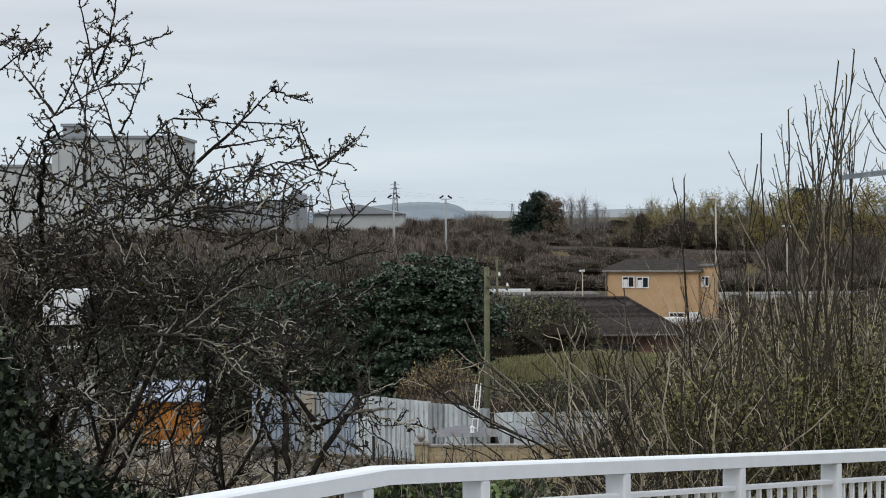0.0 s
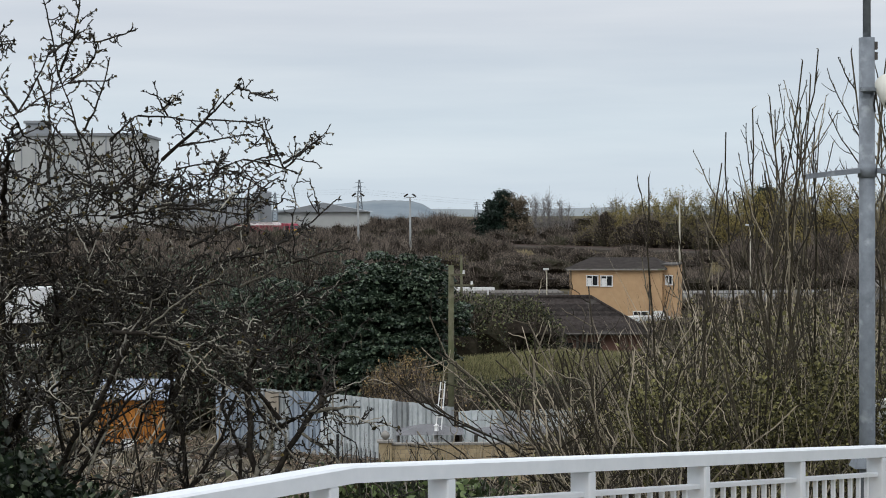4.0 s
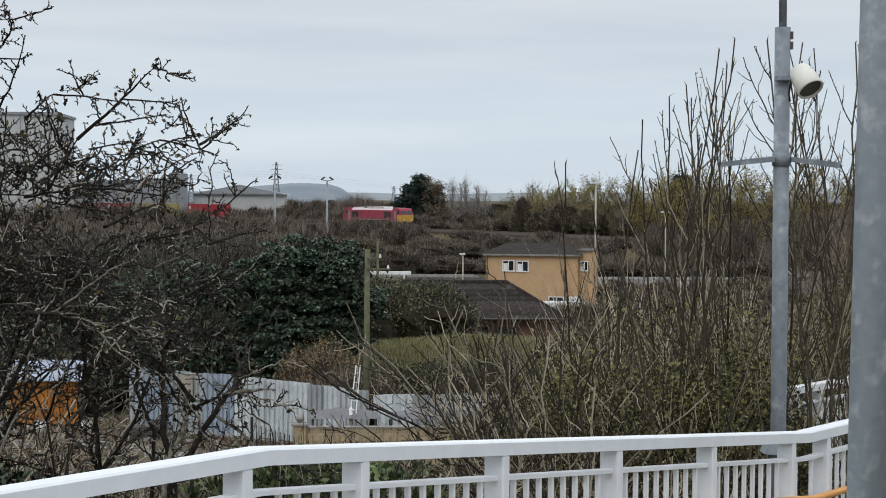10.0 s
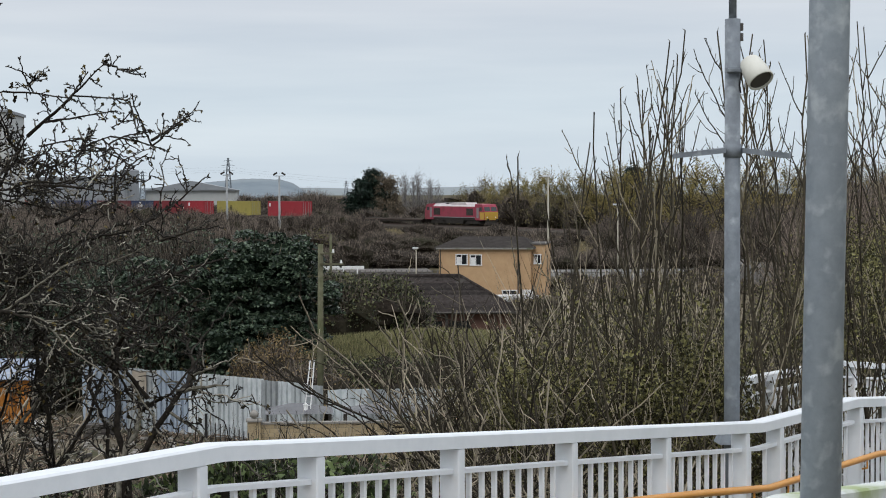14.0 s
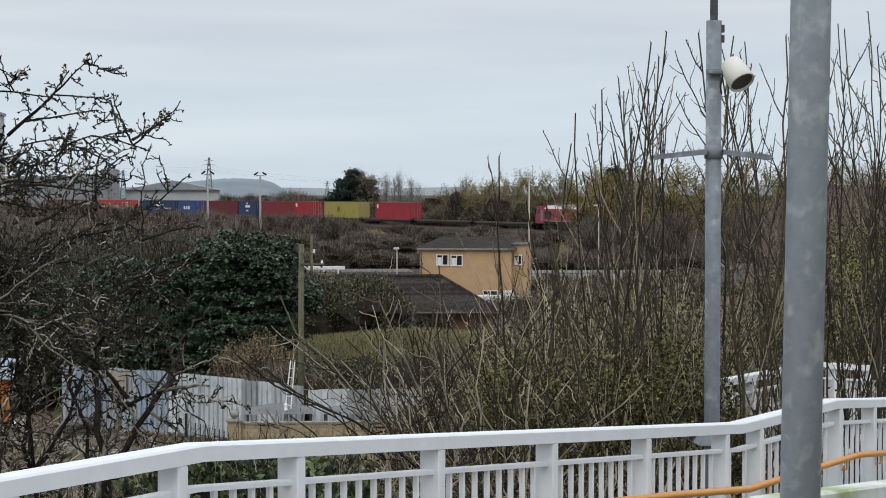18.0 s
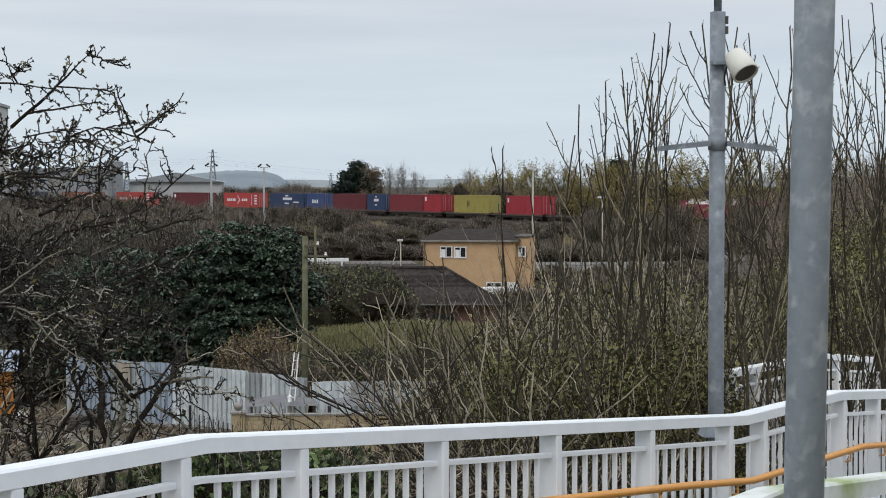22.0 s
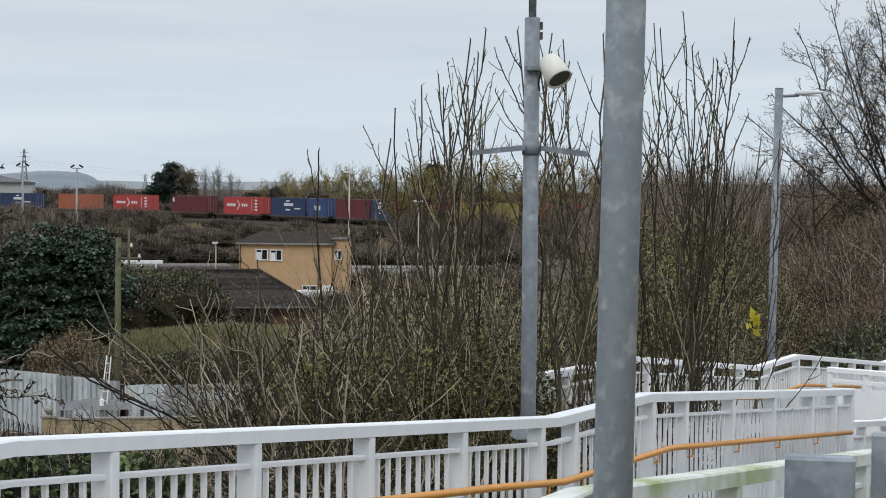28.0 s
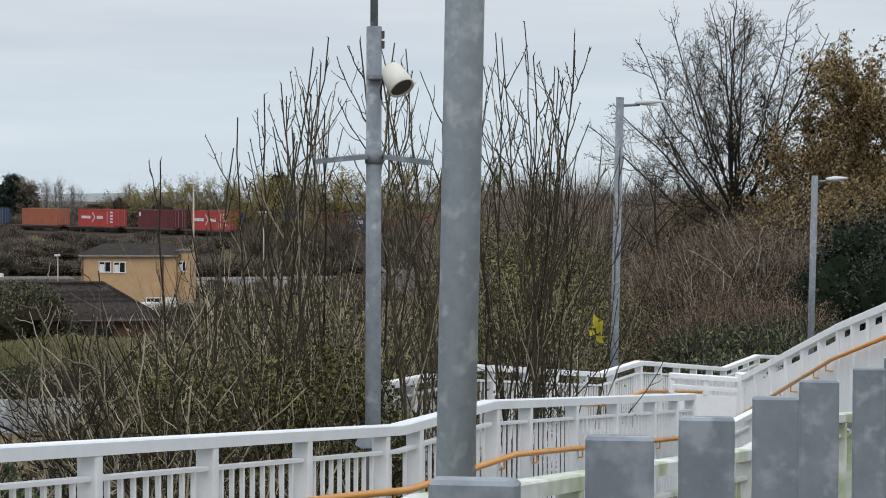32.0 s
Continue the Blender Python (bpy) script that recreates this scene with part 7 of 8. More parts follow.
def iron_gate():
    """Black iron gate whose bars fall away from a tall hanging post."""
    top = thing("iron_gate", "black iron gate with bars stepping down from its post", "gate")
    x0, x1, y = -0.0369 * 64.5, -0.0150 * 64.5, 64.5
    part("post", Geo().box((x0, y, 1.03), (0.09, 0.09, 2.06), None, 0.01), M_BLACK, top)
    for i in range(9):
        f = (i + 1) / 9
        part("bar", Geo().tube([(x0 + (x1 - x0) * f, y, 0.15), (x0 + (x1 - x0) * f, y, 1.85 - 0.45 * f)], [0.022, 0.016], 6), M_BLACK, top)
    for z in (0.2, 0.85):
        part("rail", Geo().box(((x0 + x1) / 2, y, z), (x1 - x0, 0.03, 0.05)), M_BLACK, top)
    return top


iron_gate()


def gazebo(x, y, wide, z, label):
    top = thing("garden_canopy", label, "canopy")
    part("roof", Geo().add([(x - wide / 2, y - 1, z - 0.28), (x + wide / 2, y - 1, z - 0.28), (x + wide / 2, y + 1, z - 0.28), (x - wide / 2, y + 1, z - 0.28), (x - 0.3, y, z), (x + 0.3, y, z)],
                           [(0, 1, 5, 4), (1, 2, 5), (2, 3, 4, 5), (3, 0, 4), (3, 2, 1, 0)]), M_GREYSHEET, top)
    for sx in (-1, 1):
        for sy in (-1, 1):
            part("post", Geo().box((x + sx * (wide / 2 - 0.1), y + sy * 0.9, (z - 0.28) / 2), (0.07, 0.07, z - 0.28)), M_DARKTRIM, top)
    return top


gazebo(0.75, 67.9, 2.4, 2.0, "low grey canopy on posts behind the wall")
gazebo(3.9, 68.2, 3.2, 1.95, "grey sheeted shelter behind the wall")
t_ = thing("ladder", "white ladder leaning by the utility pole", "ladder")
for dx in (0, 0.24):
    part("stile", Geo().tube([(0.80 + dx, 67.0, 0.6), (1.16 + dx * 0.6, 67.9, 3.5)], 0.022, 6), M_TRIM, t_)
for i in range(9):
    f = i / 9
    part("rung", Geo().tube([(0.81 + 0.36 * f, 67.0 + 0.9 * f, 0.7 + 2.85 * f), (1.04 + 0.27 * f, 67.0 + 0.9 * f, 0.7 + 2.85 * f)], 0.015, 5), M_TRIM, t_)
t_ = thing("flue_cowl", "small white flue on the canopy", "flue")
part("pipe", Geo().tube([(0.98, 67.3, 0.2), (0.98, 67.3, 2.0)], 0.07, 10), M_TRIM, t_, smooth=True)
part("cap", Geo().tube([(0.98, 67.3, 2.0), (0.98, 67.3, 2.08)], [0.10, 0.02], 10), M_TRIM, t_)


def utility_pole():
    x, y, high = 0.0222 * 72, 72.0, 7.5
    top = thing("utility_pole", "mossy wooden utility pole with small cross arms", "pole", m=pose(x, y, 0, 0, 0.3, 0))
    part("shaft", Geo().tube([(0, 0, -0.3), (0, 0, high)], [0.13, 0.10], 12), M_POLEWOOD, top, smooth=True)
    for z, w in ((7.15, 0.55), (6.75, 0.9)):
        part("cross_arm", Geo().box((w * 0.45, -0.1, z), (w, 0.08, 0.07)), M_POLEWOOD, top)
        part("insulator", Geo().tube([(w * 0.85, -0.1, z + 0.03), (w * 0.85, -0.1, z + 0.16)], [0.05, 0.03], 8), M_TRIM, top)
    return top


utility_pole()
t_ = thing("wooden_post", "slender wooden post behind the utility pole", "pole")
part("shaft", Geo().tube([(2.83, 100, -0.2), (2.80, 100, 7.25)], [0.085, 0.065], 8), M_POLEWOOD, t_, smooth=True)
part("cross_arm", Geo().box((3.15, 99.95, 5.15), (1.5, 0.07, 0.08)), M_COPING, t_)


def window(parent, x, y, z, w, h, open_=False, facing="y"):
    """White framed window on a wall that faces -y (or +x)."""
    turn = Matrix.Identity(3) if facing == "y" else Matrix.Rotation(math.radians(90), 3, "Z")
    o = Vector((x, y, z))
    win = part("window", Geo().box(o + turn @ Vector((0, 0.02, 0)), (w, 0.06, h), turn), M_PANE, parent, "dark glazed window in a white frame")
    g = Geo()
    for c, s in (((0, 0, h / 2), (w + 0.12, 0.10, 0.07)), ((0, 0, -h / 2), (w + 0.12, 0.12, 0.08)), ((-w / 2, 0, 0), (0.07, 0.10, h)), ((w / 2, 0, 0), (0.07, 0.10, h)), ((0, 0, 0), (0.06, 0.09, h))):
        g.box(o + turn @ Vector(c), s, turn)
    part("frame", g, M_TRIM, win)
    part("blind", Geo().box(o + turn @ Vector((-w * 0.25, -0.02, -h * 0.1)), (w * 0.38, 0.02, h * 0.7), turn), M_TRIM, win)


def beige_house():
    top = thing("beige_house", "low-roofed buff house with white windows", "house")
    x0, x1, y, high = 0.0845 * 145, 0.1325 * 145, 145.0, EYE - 0.0305 * 145
    top.matrix_basis = Matrix.Translation((x0, y, 0)) @ Matrix.Rotation(radians(-12), 4, "Z") @ Matrix.Translation((-x0, -y, 0))
    part("wall", Geo().box(((x0 + x1) / 2, y + 3.5, high / 2), (x1 - x0, 7, high)), M_BEIGE, top)
    part("side_wing", Geo().box((x1 + 0.55, y + 3.2, high / 2 + 0.15), (1.1, 5.0, high + 0.3)), M_BEIGE, top)
    part("eave", Geo().box(((x0 + x1) / 2, y + 3.5, high + 0.03), (x1 - x0 + 0.7, 7.6, 0.10)), M_DARKTRIM, top)
    part("roof", Geo().add([(x0 - 0.35, y - 0.3, high + 0.09), (x1 + 0.35, y - 0.3, high + 0.09), (x1 + 0.35, y + 7.3, high + 0.09), (x0 - 0.35, y + 7.3, high + 0.09), (x0 + 1.2, y + 3.5, high + 0.85), (x1 - 0.8, y + 3.5, high + 0.85)],
                           [(0, 1, 5, 4), (1, 2, 5), (2, 3, 4, 5), (3, 0, 4), (3, 2, 1, 0)]), M_HOUSEROOF, top, "shallow dark tiled roof")
    part("fascia", Geo().box(((x0 + x1) / 2, y - 0.28, high + 0.02), (x1 - x0 + 0.4, 0.05, 0.12)), M_COPING, top)
    part("wing_roof", Geo().box((x1 + 0.55, y + 3.2, high + 0.35), (1.3, 5.3, 0.10)), M_ASPHALT_ROOF, top)
    window(top, x0 + 1.72, y - 0.02, high - 0.82, 0.85, 0.78)
    window(top, x0 + 2.80, y - 0.02, high - 0.85, 0.85, 0.78)
    window(top, x1 - 0.05 + 0.5, y + 0.65, high - 0.8, 0.5, 0.7)
    window(top, x0 + 2.1, y - 0.02, 1.4, 1.1, 1.1)
    window(top, x1 - 1.6, y - 0.02, 1.4, 1.1, 1.1)
    part("drainpipe", Geo().tube([(x1 - 0.95, y - 0.08, 0), (x1 - 0.95, y - 0.08, high)], 0.05, 8), M_DARKTRIM, top)
    part("drainpipe", Geo().tube([(x0 + 0.1, y - 0.06, 0), (x0 + 0.1, y - 0.06, high)], 0.04, 8), M_DARKTRIM, top)
    part("door", Geo().box((x1 - 0.3, y - 0.03, 1.0), (0.9, 0.08, 2.0)), M_TRIM, top)
    return top


beige_house()


def tiled_house():
    """Low brick building with a hipped dark tiled roof, built tile row by row."""
    top = thing("tiled_house", "low brick building with a hipped dark tiled roof", "house")
    y0, y1 = 104.0, 112.0
    x0, x1, eave, ridge = 4.2, 13.3, 2.85, EYE - 0.0449 * 107.5
    part("wall", Geo().box(((x0 + x1) / 2, (y0 + y1) / 2, eave / 2), (x1 - x0 - 1.0, y1 - y0 - 1.0, eave)), M_REDBRICK, top)
    part("soffit", Geo().box(((x0 + x1) / 2, (y0 + y1) / 2, eave - 0.05), (x1 - x0 - 0.1, y1 - y0 - 0.1, 0.1)), M_DARKTRIM, top)
    a, b = (3.4, (y0 + y1) / 2), (10.3, (y0 + y1) / 2)
    roof = part("roof", Geo().add([(x0 - 0.6, y0, eave), (x1, y0, eave), (x1, y1, eave), (x0 - 0.6, y1, eave), (*a, ridge), (*b, ridge)],
                                  [(0, 1, 5, 4), (1, 2, 5), (2, 3, 4, 5), (3, 0, 4)]), M_ROOFTILE, top)
    strips = 15
    for i in range(strips):
        f = i / strips
        g = Geo()
        p, q = Vector((x0 - 0.6, y0, eave)).lerp(Vector((*a, ridge)), f), Vector((x1, y0, eave)).lerp(Vector((*b, ridge)), f)
        m = Matrix.Rotation(math.atan2(ridge - eave, 4.0), 3, "X")
        g.box((p + q) / 2 + Vector((0, 0.12, 0.05)), (q.x - p.x, 0.32, 0.035), m)
        part("tile_course", g, M_ROOFTILE, roof)
    part("ridge_cap", Geo().tube([(a[0], a[1], ridge + 0.02), (b[0], b[1], ridge + 0.02)], 0.10, 8), M_ROOFTILE, roof)
    for e in ((x1, y0), (x1, y1)):
        part("hip_cap", Geo().tube([(b[0], b[1], ridge + 0.02), (e[0], e[1], eave + 0.03)], 0.09, 6), M_ROOFTILE, roof)
    m = Matrix.Rotation(math.atan2(ridge - eave, 4.0), 3, "X")
    part("patch", Geo().box((6.1, y0 + 1.55, eave + (ridge - eave) * 0.40 + 0.09), (1.1, 0.9, 0.03), m), M_GREYSHEET, roof)
    part("gutter", Geo().tube([(x0 - 0.6, y0 - 0.06, eave - 0.02), (x1, y0 - 0.06, eave - 0.02)], 0.06, 8), M_DARKTRIM, top)
    # Dark panels on the solid wall stand in for the shade of openings.
    for k in range(4):
        part("opening_shade_panel", Geo().box((5.3 + 1.55 * k, y0 + 0.47, 1.5), (1.15, 0.12, 1.7)), M_PANE, top)
        part("post", Geo().box((4.55 + 1.55 * k, y0 + 0.12, eave / 2), (0.13, 0.13, eave)), M_DARKTRIM, top)
    return top


tiled_house()


def orange_shed():
    x0, x1, y = -0.161 * 78, -0.126 * 78, 78.0
    top = thing("timber_shed", "orange stained timber shed under a loose blue-grey sheet", "shed")
    n, w = 22, (x1 - x0) / 22
    for i in range(n):
        part("board", Geo().box((x0 + w * (i + 0.5), y, 1.05), (w - 0.012, 0.03, 1.9 + 0.03 * (i % 3)), None, 0.004), M_SHED, top)
    part("body", Geo().box(((x0 + x1) / 2, y + 1.2, 1.0), (x1 - x0 - 0.06, 2.3, 1.9)), M_DARKTRIM, top)
    part("roof_sheet", Geo().add([(x0 - 0.15, y - 0.25, 1.98), (x1 + 0.1, y - 0.25, 1.95), (x1 + 0.1, y + 2.4, 2.55), (x0 - 0.15, y + 2.4, 2.6), (x0 - 0.15, y - 0.25, 2.02), (x1 + 0.1, y - 0.25, 1.99), (x1 + 0.1, y + 2.4, 2.59), (x0 - 0.15, y + 2.4, 2.64)],
                               [(3, 2, 1, 0), (4, 5, 6, 7), (0, 1, 5, 4), (1, 2, 6, 5), (2, 3, 7, 6), (3, 0, 4, 7)]), M_TARP, top, "blue-grey roof sheet")
    return top


orange_shed()


def van(x, y, turn, label, long=4.6, high=1.95):
    top = thing("parked_van", label, "van", "parked vehicles", m=pose(x, y, gz(x, y) if not (186 < y < 238) else 0.22, 0, 0, turn))
    h = long / 2
    part("body", prism([(-h, 0.35), (h, 0.35), (h, 0.95), (h - 0.9, 1.1), (h - 1.6, high), (-h, high), (-h - 0.02, 0.6)], -0.88, 0.88), M_CARWHITE, top)
    part("windscreen", prism([(h - 0.93, 1.13), (h - 0.88, 1.13), (h - 1.5, high - 0.12), (h - 1.56, high - 0.12)], -0.76, 0.76), M_PANE, top)
    part("side_window", Geo().box((h - 1.9, 0, 1.45), (0.75, 1.78, 0.5)), M_PANE, top)
    part("rear_window", Geo().box((-h - 0.01, 0, 1.45), (0.05, 1.3, 0.5)), M_PANE, top)
    for sx in (-1, 1):
        for sy in (-0.8, 0.8):
            wheel = part("wheel", Geo().tube([(sx * (h - 0.8), sy - 0.1, 0.33), (sx * (h - 0.8), sy + 0.1, 0.33)], 0.33, 14), M_BLACK, top)
            part("hub", Geo().tube([(sx * (h - 0.8), sy - 0.11, 0.33), (sx * (h - 0.8), sy + 0.11, 0.33)], 0.17, 10), M_STEEL_FAR, wheel)
        part("light", Geo().box((sx * h, -0.65, 0.8), (0.06, 0.25, 0.15)), M_TRIM, top)
    return top


van(0.1300 * 139, 139, 12, "white van parked beside the buff house")
t_ = thing("yard_barrier", "low white barrier rail in the far yard", "barrier")
part("rail", Geo().box((0.0345 * 203, 203, 1.35), (4.4, 0.25, 0.35), None, 0.03), M_TRIM, t_)
for dx in (-1.5, 0, 1.5):
    part("post", Geo().box((0.0345 * 203 + dx, 203, 0.75), (0.15, 0.15, 1.1)), M_TRIM, t_)
van(-0.222 * 118, 118, 10, "white van glimpsed through the hawthorns", 4.8, 2.1)
van(-0.185 * 112, 112, 30, "pale van glimpsed through the thicket", 4.6, 2.0)


def box_lorry(x, y, turn, label):
    top = thing("box_lorry", label, "lorry", "parked vehicles", m=pose(x, y, gz(x, y), 0, 0, turn))
    part("box_body", Geo().box((-0.9, 0, 2.45), (5.2, 2.3, 2.7), None, 0.04), M_CARWHITE, top)
    part("chassis", Geo().box((0, 0, 0.85), (7.0, 0.9, 0.3)), M_UNDER, top)
    cab = part("cab", prism([(1.85, 0.6), (3.6, 0.6), (3.65, 1.6), (3.35, 2.6), (1.85, 2.7)], -1.1, 1.1), M_CARWHITE, top)
    part("windscreen", prism([(3.62, 1.65), (3.68, 1.65), (3.40, 2.5), (3.34, 2.5)], -0.95, 0.95), M_PANE, cab)
    part("side_window", Geo().box((2.8, 0, 2.05), (0.8, 2.22, 0.6)), M_PANE, cab)
    for x_ in (2.7, -2.2):
        for y_ in (-0.95, 0.95):
            part("wheel", Geo().tube([(x_, y_ - 0.14, 0.46), (x_, y_ + 0.14, 0.46)], 0.46, 14), M_BLACK, top)


box_lorry(-0.184 * 150, 150, 18, "white box lorry standing in the yard behind the hawthorns")


def mast(x, y, z_top, label, double=True):
    base = gz(x, y)
    top = thing("floodlight_mast", label, "floodlight", "floodlight masts")
    part("shaft", Geo().tube([(x, y, base - 0.3), (x, y, z_top - 0.3)], [0.19, 0.11], 10), M_STEEL_FAR, top, smooth=True)
    part("cross_arm", Geo().box((x, y, z_top - 0.35), (1.1, 0.1, 0.1)), M_STEEL_FAR, top)
    for sgn in (-1, 1):
        m = Matrix.Rotation(math.radians(35 * sgn), 3, "Y")
        part("flood_head", Geo().box((x + sgn * 0.55, y, z_top - 0.08), (0.62, 0.5, 0.22), m, 0.03), M_UNDER, top, "dark floodlight head")
    return top


mast(-0.0254 * 250, 250, EYE + 0.0095 * 250, "tall pale steel mast with two floodlights")
mast(0.0016 * 252, 252, EYE + 0.0090 * 252, "tall grey steel mast with two floodlights")


def yard_lamp(x, y, z_top, label, r=0.09, head=0.5):
    base = gz(x, y)
    top = thing("yard_lamp", label, "street lamp", "lamps in the yards")
    part("column", Geo().tube([(x, y, base - 0.3), (x, y, z_top)], [r, r * 0.6], 10), M_STRAWPAINT, top, smooth=True)
    part("lamp_head", Geo().box((x - 0.05, y, z_top + 0.05), (head * 2, 0.3, 0.14), None, 0.03), M_LAMPGLASS, top)
    part("bracket", Geo().tube([(x, y, z_top - 0.25), (x - head * 0.6, y, z_top)], 0.03, 6), M_STRAWPAINT, top)
    return top


M_STRAWPAINT = surf("cream_column_paint", (0.36, 0.33, 0.26), (0.45, 0.42, 0.34), 3, 0.6, 0.05)
yard_lamp(0.1420 * 160, 160, EYE + 0.0070 * 160, "tall cream lamp column by the buff house", 0.10, 0.42)
yard_lamp(0.1790 * 175, 175, EYE - 0.0080 * 175, "slim pale lamp column in the yard", 0.08, 0.4)
yard_lamp(0.0725 * 150, 150, EYE - 0.0305 * 150, "short lamp column with a white head", 0.07, 0.22)


M_YARDPALE = surf("weathered_pale_sheet", (0.13, 0.128, 0.12), (0.24, 0.235, 0.22), 0.9, 0.8, 0.2, stain=(0.13, 0.13, 0.125), stain_scale=0.35, stain_cover=0.55)


def yard_shed(x0, x1, y, high, label, ribs=14, sheet=M_YARDGREY, fall=1.7):
    top = thing("yard_shed", label, "shed")
    part("wall", Geo().box(((x0 + x1) / 2, y + 4, high / 2), (x1 - x0, 8, high)), sheet, top)
    if sheet is M_YARDPALE:
        g = Geo()
        g.add([(x, y + dy, z) for x in (x0 - 0.2, x1 + 0.2) for dy, z in ((-0.3, high), (8.2, high + fall), (8.2, high + fall + 0.1), (-0.3, high + 0.1))],
              [(0, 1, 2, 3), (4, 7, 6, 5), (0, 4, 5, 1), (1, 5, 6, 2), (2, 6, 7, 3), (3, 7, 4, 0)])
        part("roof", g, sheet, top)
    else:
        part("roof", Geo().box(((x0 + x1) / 2, y + 4, high + 0.06), (x1 - x0 + 0.5, 8.4, 0.14)), sheet, top)
    for i in range(ribs):
        part("rib", Geo().box((x0 + (x1 - x0) * (i + 0.5) / ribs, y - 0.05, high / 2), (0.12 if sheet is M_YARDGREY else 0.2, 0.1, high)), M_STEEL_FAR if ribs < 15 else M_PALISADE, top)
    return top


yard_shed(0.2495 * 190, 0.2755 * 190, 190, EYE - 0.0420 * 190, "pale sheeted yard building with upright ribs", 13, M_YARDPALE, 0.6)
yard_shed(0.1485 * 188, 0.2400 * 188, 188, 0.25, "long low pale sheeted store in the yard", 30, M_YARDPALE, 0.95)
yard_shed(-0.262 * 190, -0.206 * 190, 190, 4.1, "long pale roofed shed beyond the thicket", 12)
yard_shed(0.020 * 207, 0.080 * 207, 207, 0.6, "low pale sheeted store at the yard's edge", 16)


def palisade(points, label, high=1.6, gap=0.5):
    top = thing("yard_fence", label, "fence", kind="stuff")
    g = Geo()
    for (ax, ay), (bx, by) in zip(points[:-1], points[1:]):
        n = int(math.hypot(bx - ax, by - ay) / gap)
        for i in range(n):
            x, y = ax + (bx - ax) * i / n, ay + (by - ay) * i / n
            g.box((x, y, 0.2 + high / 2), (0.10, 0.05, high))
        bar(g, Vector((ax, ay, high - 0.1)), Vector((bx, by, high - 0.1)), 0.06, 0.08)
    part("pale_row", g, M_PALISADE, top)


palisade([(4, 185), (70, 185)], "grey palisade fence along the yard")


# ---- distance ----
def far_block(name, label, x0, x1, y, z0, z1, material, depth=20, roof=None, gable=0.0, ribs=0):
    top = thing(name, label, "industrial building")
    part("wall", Geo().box(((x0 + x1) / 2, y + depth / 2, (z0 + z1) / 2), (x1 - x0, depth, z1 - z0)), material, top)
    g = Geo()
    if gable:
        xm = (x0 + x1) / 2
        g.add([(x, yy, z) for yy in (y - 1, y + depth + 1) for x, z in ((x0 - 1, z1), (xm, z1 + gable), (x1 + 1, z1))], [(0, 2, 1), (3, 4, 5), (0, 1, 4, 3), (1, 2, 5, 4), (0, 3, 5, 2)])
    else:
        g.box(((x0 + x1) / 2, y + depth / 2, z1 + 0.25), (x1 - x0 + 0.8, depth + 0.8, 0.6))
    part("roof", g, roof or M_CLAD_GREY, top)
    for i in range(ribs):
        part("panel_joint", Geo().box((x0 + (x1 - x0) * (i + 0.5) / ribs, y - 0.06, (z0 + z1) / 2), (0.25, 0.12, z1 - z0)), M_CLAD_GREY, top)
    return top


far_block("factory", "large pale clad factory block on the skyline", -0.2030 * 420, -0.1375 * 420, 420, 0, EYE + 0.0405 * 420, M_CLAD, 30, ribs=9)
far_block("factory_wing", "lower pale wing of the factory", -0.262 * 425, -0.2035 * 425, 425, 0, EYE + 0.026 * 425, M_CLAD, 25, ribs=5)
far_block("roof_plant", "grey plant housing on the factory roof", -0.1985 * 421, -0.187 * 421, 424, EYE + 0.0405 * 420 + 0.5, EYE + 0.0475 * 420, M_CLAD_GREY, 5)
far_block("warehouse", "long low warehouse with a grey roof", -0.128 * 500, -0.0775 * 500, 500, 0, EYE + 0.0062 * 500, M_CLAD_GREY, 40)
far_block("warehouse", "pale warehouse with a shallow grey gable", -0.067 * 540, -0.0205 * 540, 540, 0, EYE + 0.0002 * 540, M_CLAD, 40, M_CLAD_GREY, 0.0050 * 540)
t_ = thing("silo", "grey ribbed silo on the skyline", "silo")
part("drum", Geo().tube([(-0.0752 * 505, 505, 0), (-0.0752 * 505, 505, EYE + 0.0105 * 505)], 0.0049 * 505, 20), M_CLAD_GREY, t_)
part("top_cone", Geo().tube([(-0.0752 * 505, 505, EYE + 0.0105 * 505), (-0.0752 * 505, 505, EYE + 0.0122 * 505)], [0.0051 * 505, 0.4], 20), M_CLAD_GREY, t_)
part("ladder_cage", Geo().box((-0.0752 * 505 - 0.6, 505 - 2.5, 7), (0.5, 0.3, 14)), M_CLAD, t_)


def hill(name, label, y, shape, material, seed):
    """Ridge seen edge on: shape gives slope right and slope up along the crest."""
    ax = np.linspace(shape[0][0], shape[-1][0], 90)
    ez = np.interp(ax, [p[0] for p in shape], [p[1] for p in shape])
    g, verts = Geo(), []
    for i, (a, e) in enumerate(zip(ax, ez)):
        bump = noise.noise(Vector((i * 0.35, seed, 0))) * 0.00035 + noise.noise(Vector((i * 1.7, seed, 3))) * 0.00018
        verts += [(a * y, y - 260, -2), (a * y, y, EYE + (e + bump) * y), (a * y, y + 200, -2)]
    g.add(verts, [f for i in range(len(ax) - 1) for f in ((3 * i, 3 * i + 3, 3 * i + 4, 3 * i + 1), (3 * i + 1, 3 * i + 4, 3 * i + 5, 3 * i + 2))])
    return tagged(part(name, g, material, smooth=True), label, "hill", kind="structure")


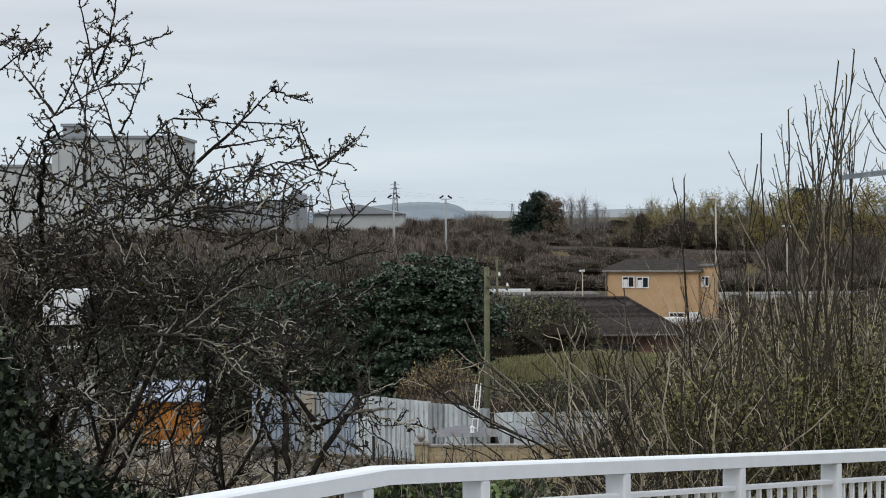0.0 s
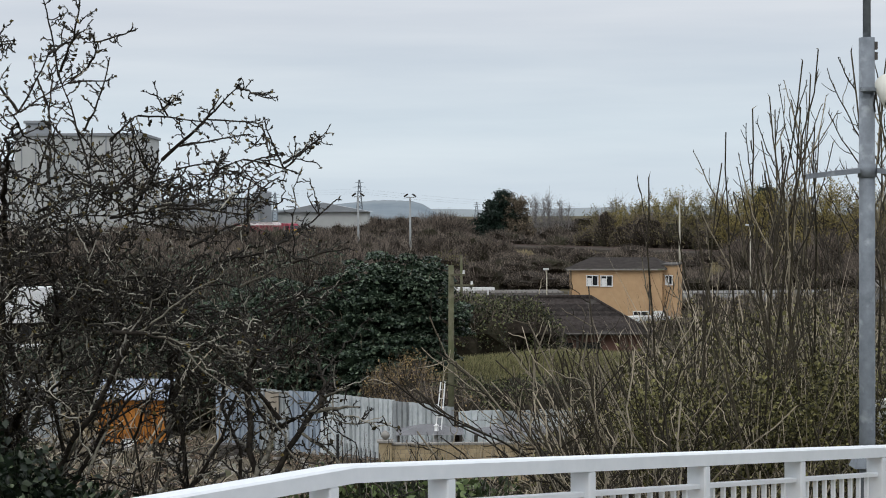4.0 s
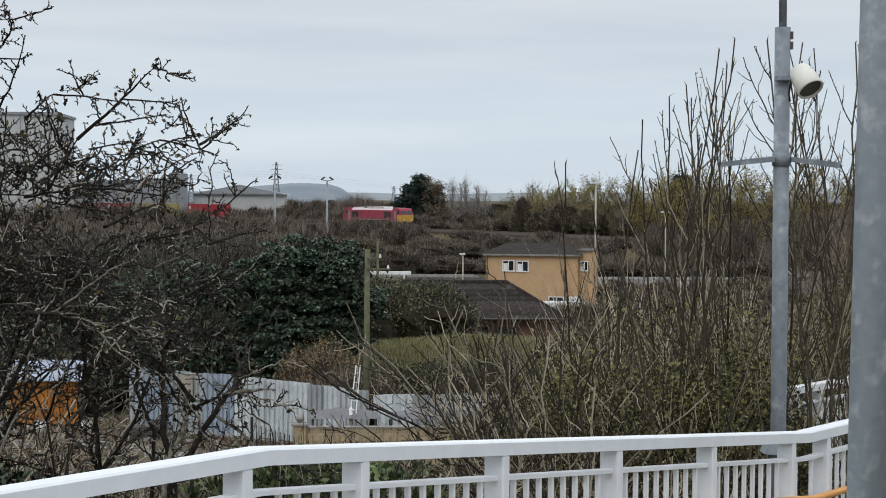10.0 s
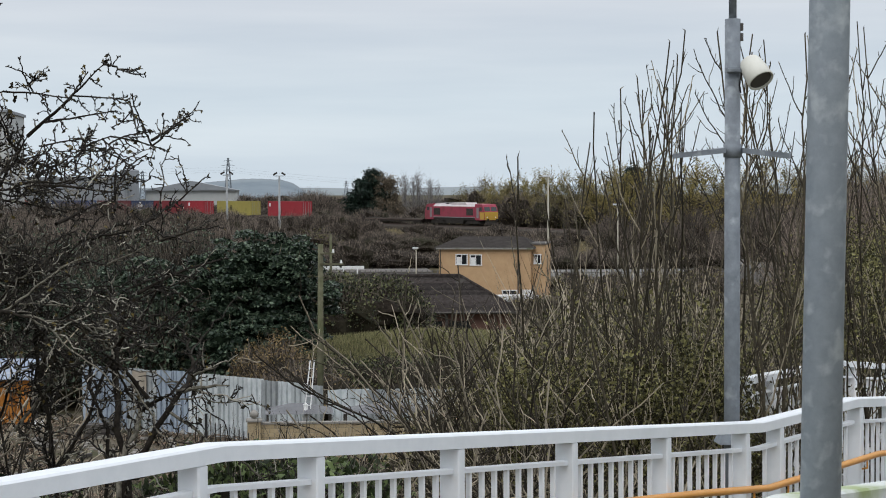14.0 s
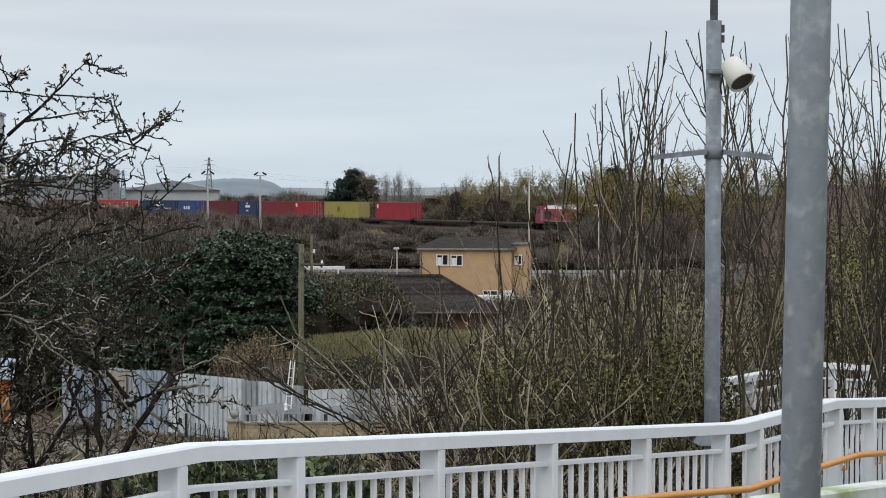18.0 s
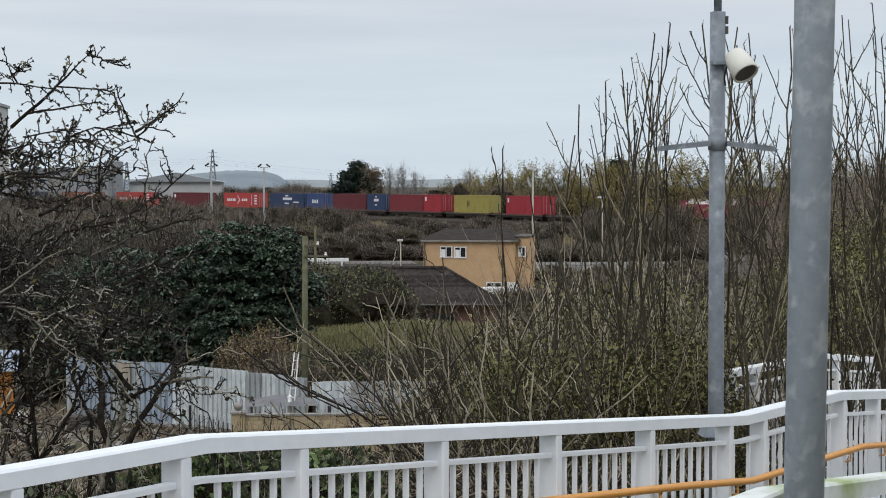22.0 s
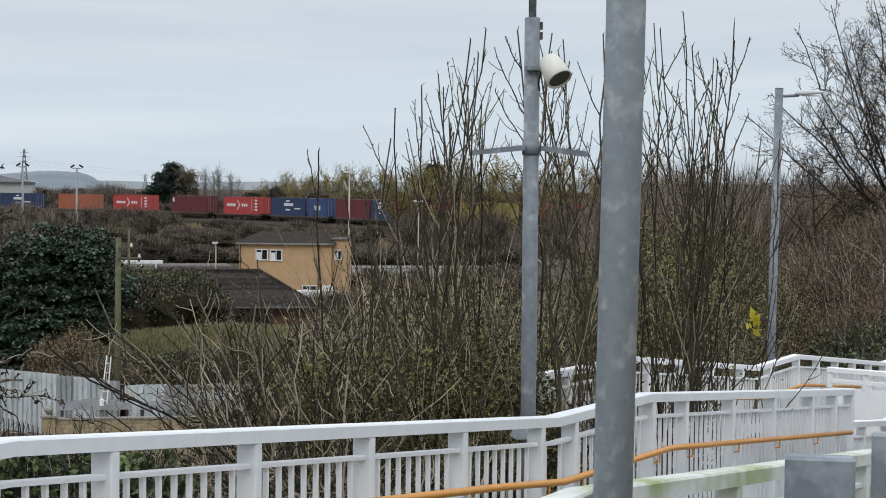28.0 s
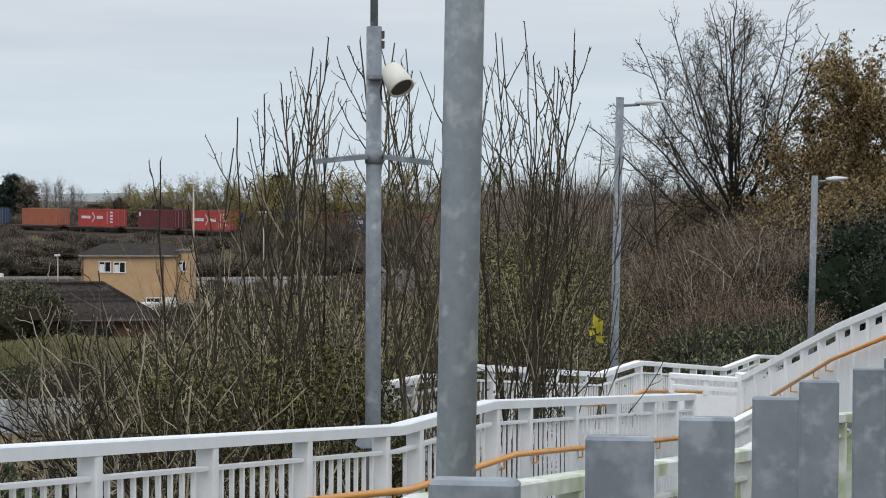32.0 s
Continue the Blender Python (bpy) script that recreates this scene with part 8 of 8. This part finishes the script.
hill("backdrop_hill", "flat-topped wooded hill tinted blue-grey for haze", 2600, [(-0.085, -0.002), (-0.060, 0.002), (-0.030, 0.0050), (-0.015, 0.0064), (0.002, 0.0058), (0.0085, 0.0040), (0.0135, 0.0008), (0.022, -0.003)], M_HILL, 2)
hill("backdrop_land", "distant rising land tinted pale for haze", 4000, [(-0.5, 0.001), (-0.2, 0.0022), (0.0, 0.0016), (0.022, 0.0014), (0.05, 0.0008), (0.12, 0.0022), (0.3, 0.003), (0.7, 0.002)], M_FARFIELD, 5)


def pylon(x, y, z_top, wide, label):
    top = thing("pylon", label, "pylon", "pylons")
    g = Geo()
    for sx in (-1, 1):
        for sy in (-1, 1):
            g.tube([(x + sx * wide, y + sy * wide, 0), (x + sx * 0.3, y + sy * 0.3, z_top)], 0.40, 4)
    n = 9
    for i in range(n):
        a, b = i / n, (i + 1) / n
        wa, wb = wide * (1 - a) + 0.3 * a, wide * (1 - b) + 0.3 * b
        for s in (-1, 1):
            g.tube([(x - s * wa, y - wa, z_top * a), (x + s * wb, y - wb, z_top * b)], 0.24, 3)
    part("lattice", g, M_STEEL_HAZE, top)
    for f, w in ((0.72, 4.2), (0.83, 5.2), (0.93, 3.6)):
        part("cross_arm", Geo().tube([(x - w, y, z_top * f), (x, y, z_top * f + 0.6), (x + w, y, z_top * f)], [0.1, 0.25, 0.1], 4), M_STEEL_HAZE, top)
    return top


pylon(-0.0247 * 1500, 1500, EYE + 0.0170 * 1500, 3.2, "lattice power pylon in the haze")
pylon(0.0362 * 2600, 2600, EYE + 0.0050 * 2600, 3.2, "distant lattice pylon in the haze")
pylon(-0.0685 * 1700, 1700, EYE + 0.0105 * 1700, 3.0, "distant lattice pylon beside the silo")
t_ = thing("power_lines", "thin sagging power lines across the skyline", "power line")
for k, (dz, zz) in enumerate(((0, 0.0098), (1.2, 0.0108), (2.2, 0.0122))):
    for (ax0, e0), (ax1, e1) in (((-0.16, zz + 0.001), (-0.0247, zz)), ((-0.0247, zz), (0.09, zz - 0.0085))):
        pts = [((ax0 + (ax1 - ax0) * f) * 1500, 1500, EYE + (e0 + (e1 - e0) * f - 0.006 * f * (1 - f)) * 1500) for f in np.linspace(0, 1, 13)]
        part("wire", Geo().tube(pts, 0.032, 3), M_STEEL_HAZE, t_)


# ---- clutter in the yard ----
def rubble_wall():
    """Low dry wall of uneven pale stones."""
    rng = np.random.default_rng(61)
    top = thing("rubble_wall", "low wall of stacked pale brown stones in the yard", "wall")
    for row in range(4):
        x = -0.200 * 80 + rng.uniform(0, 0.2)
        while x < -0.163 * 80:
            w = rng.uniform(0.28, 0.55)
            g = Geo().blob((x + w / 2, 80 + rng.normal() * 0.05, 0.30 + 0.27 * row), (w * 0.54, 0.24, 0.155), int(rng.integers(0, 999)), 0.16, 9, 6)
            part("stone", g, M_WALLSTONE, top)
            x += w
    return top


rubble_wall()


def timber_stack():
    rng = np.random.default_rng(62)
    top = thing("timber_stack", "stack of dark old timbers by the iron fence", "timber")
    for row in range(3):
        for k in range(3):
            m = Matrix.Rotation(math.radians(rng.normal() * 5), 3, "Z")
            part("plank", Geo().box((-0.091 * 74 + rng.normal() * 0.1, 73.6 + 0.24 * k, 0.24 + 0.17 * row), (1.5 + rng.uniform(-0.2, 0.3), 0.2, 0.13), m, 0.01), M_DARKTRIM, top)
    return top


timber_stack()


def bucket(x, y, r, high, label):
    top = thing("bucket", label, "bucket", "buckets in the yard", m=Matrix.Translation((x, y, 0.16)))
    part("pail", Geo().tube([(0, 0, 0), (0, 0, high), (0, 0, high), (0, 0, 0.05)], [r * 0.8, r, r * 0.92, r * 0.74], 16), M_TRIM, top, smooth=True)
    part("rim", Geo().tube([(0, 0, high - 0.03), (0, 0, high + 0.01)], [r * 1.05, r * 1.05], 16, False), M_TRIM, top)
    return top


bucket(-0.1453 * 76, 76, 0.26, 0.42, "white plastic bucket before the shed")
bucket(-0.1227 * 76, 76, 0.22, 0.38, "white plastic bucket beside the shed")


def debris():
    """Broken boards, stones and sticks strewn over the yard."""
    rng = np.random.default_rng(63)
    top = thing("yard_debris", "broken boards, stones and sticks strewn over the yard", "debris", kind="stuff")
    dark, pale, stick = Geo(), Geo(), []
    for k in range(260):
        y = rng.uniform(62, 79)
        x = rng.uniform(-0.24, -0.045) * y
        s = rng.uniform(0.06, 0.20)
        if k % 2:
            m = Matrix.Rotation(rng.uniform(0, 6.28), 3, "Z") @ Matrix.Rotation(rng.normal() * 0.2, 3, "Y")
            (dark if k % 4 == 1 else pale).box((x, y, 0.16 + s * 0.4), (s * rng.uniform(2, 6), s, s * 0.6), m)
        else:
            pale.blob((x, y, 0.16 + s * 0.3), (s, s, s * 0.7), k, 0.25, 7, 5)
    for k in range(420):
        y = rng.uniform(60, 80)
        x = rng.uniform(-0.25, -0.03) * y
        stick.append(zigzag(np.array([x, y, 0.15]), (rng.normal(), rng.normal(), rng.uniform(0.2, 2.0)), rng.uniform(0.4, 1.4), rng, 5, 0.2, (0, 0, -0.2), 0.018, 0.008))
    part("dark_scrap", dark, M_DARKTRIM, top)
    part("pale_scrap", pale, M_COPING, top)
    part("stick_litter", twigs("stick_litter", stick, M_BANKTWIG, 4), None, top)


debris()
litter("yard_leaves", "dead leaves blown over the yard", 16000, -0.27, 0.05, 58, 80, 0.10, M_LITTER, 0.19, 24)

motions()
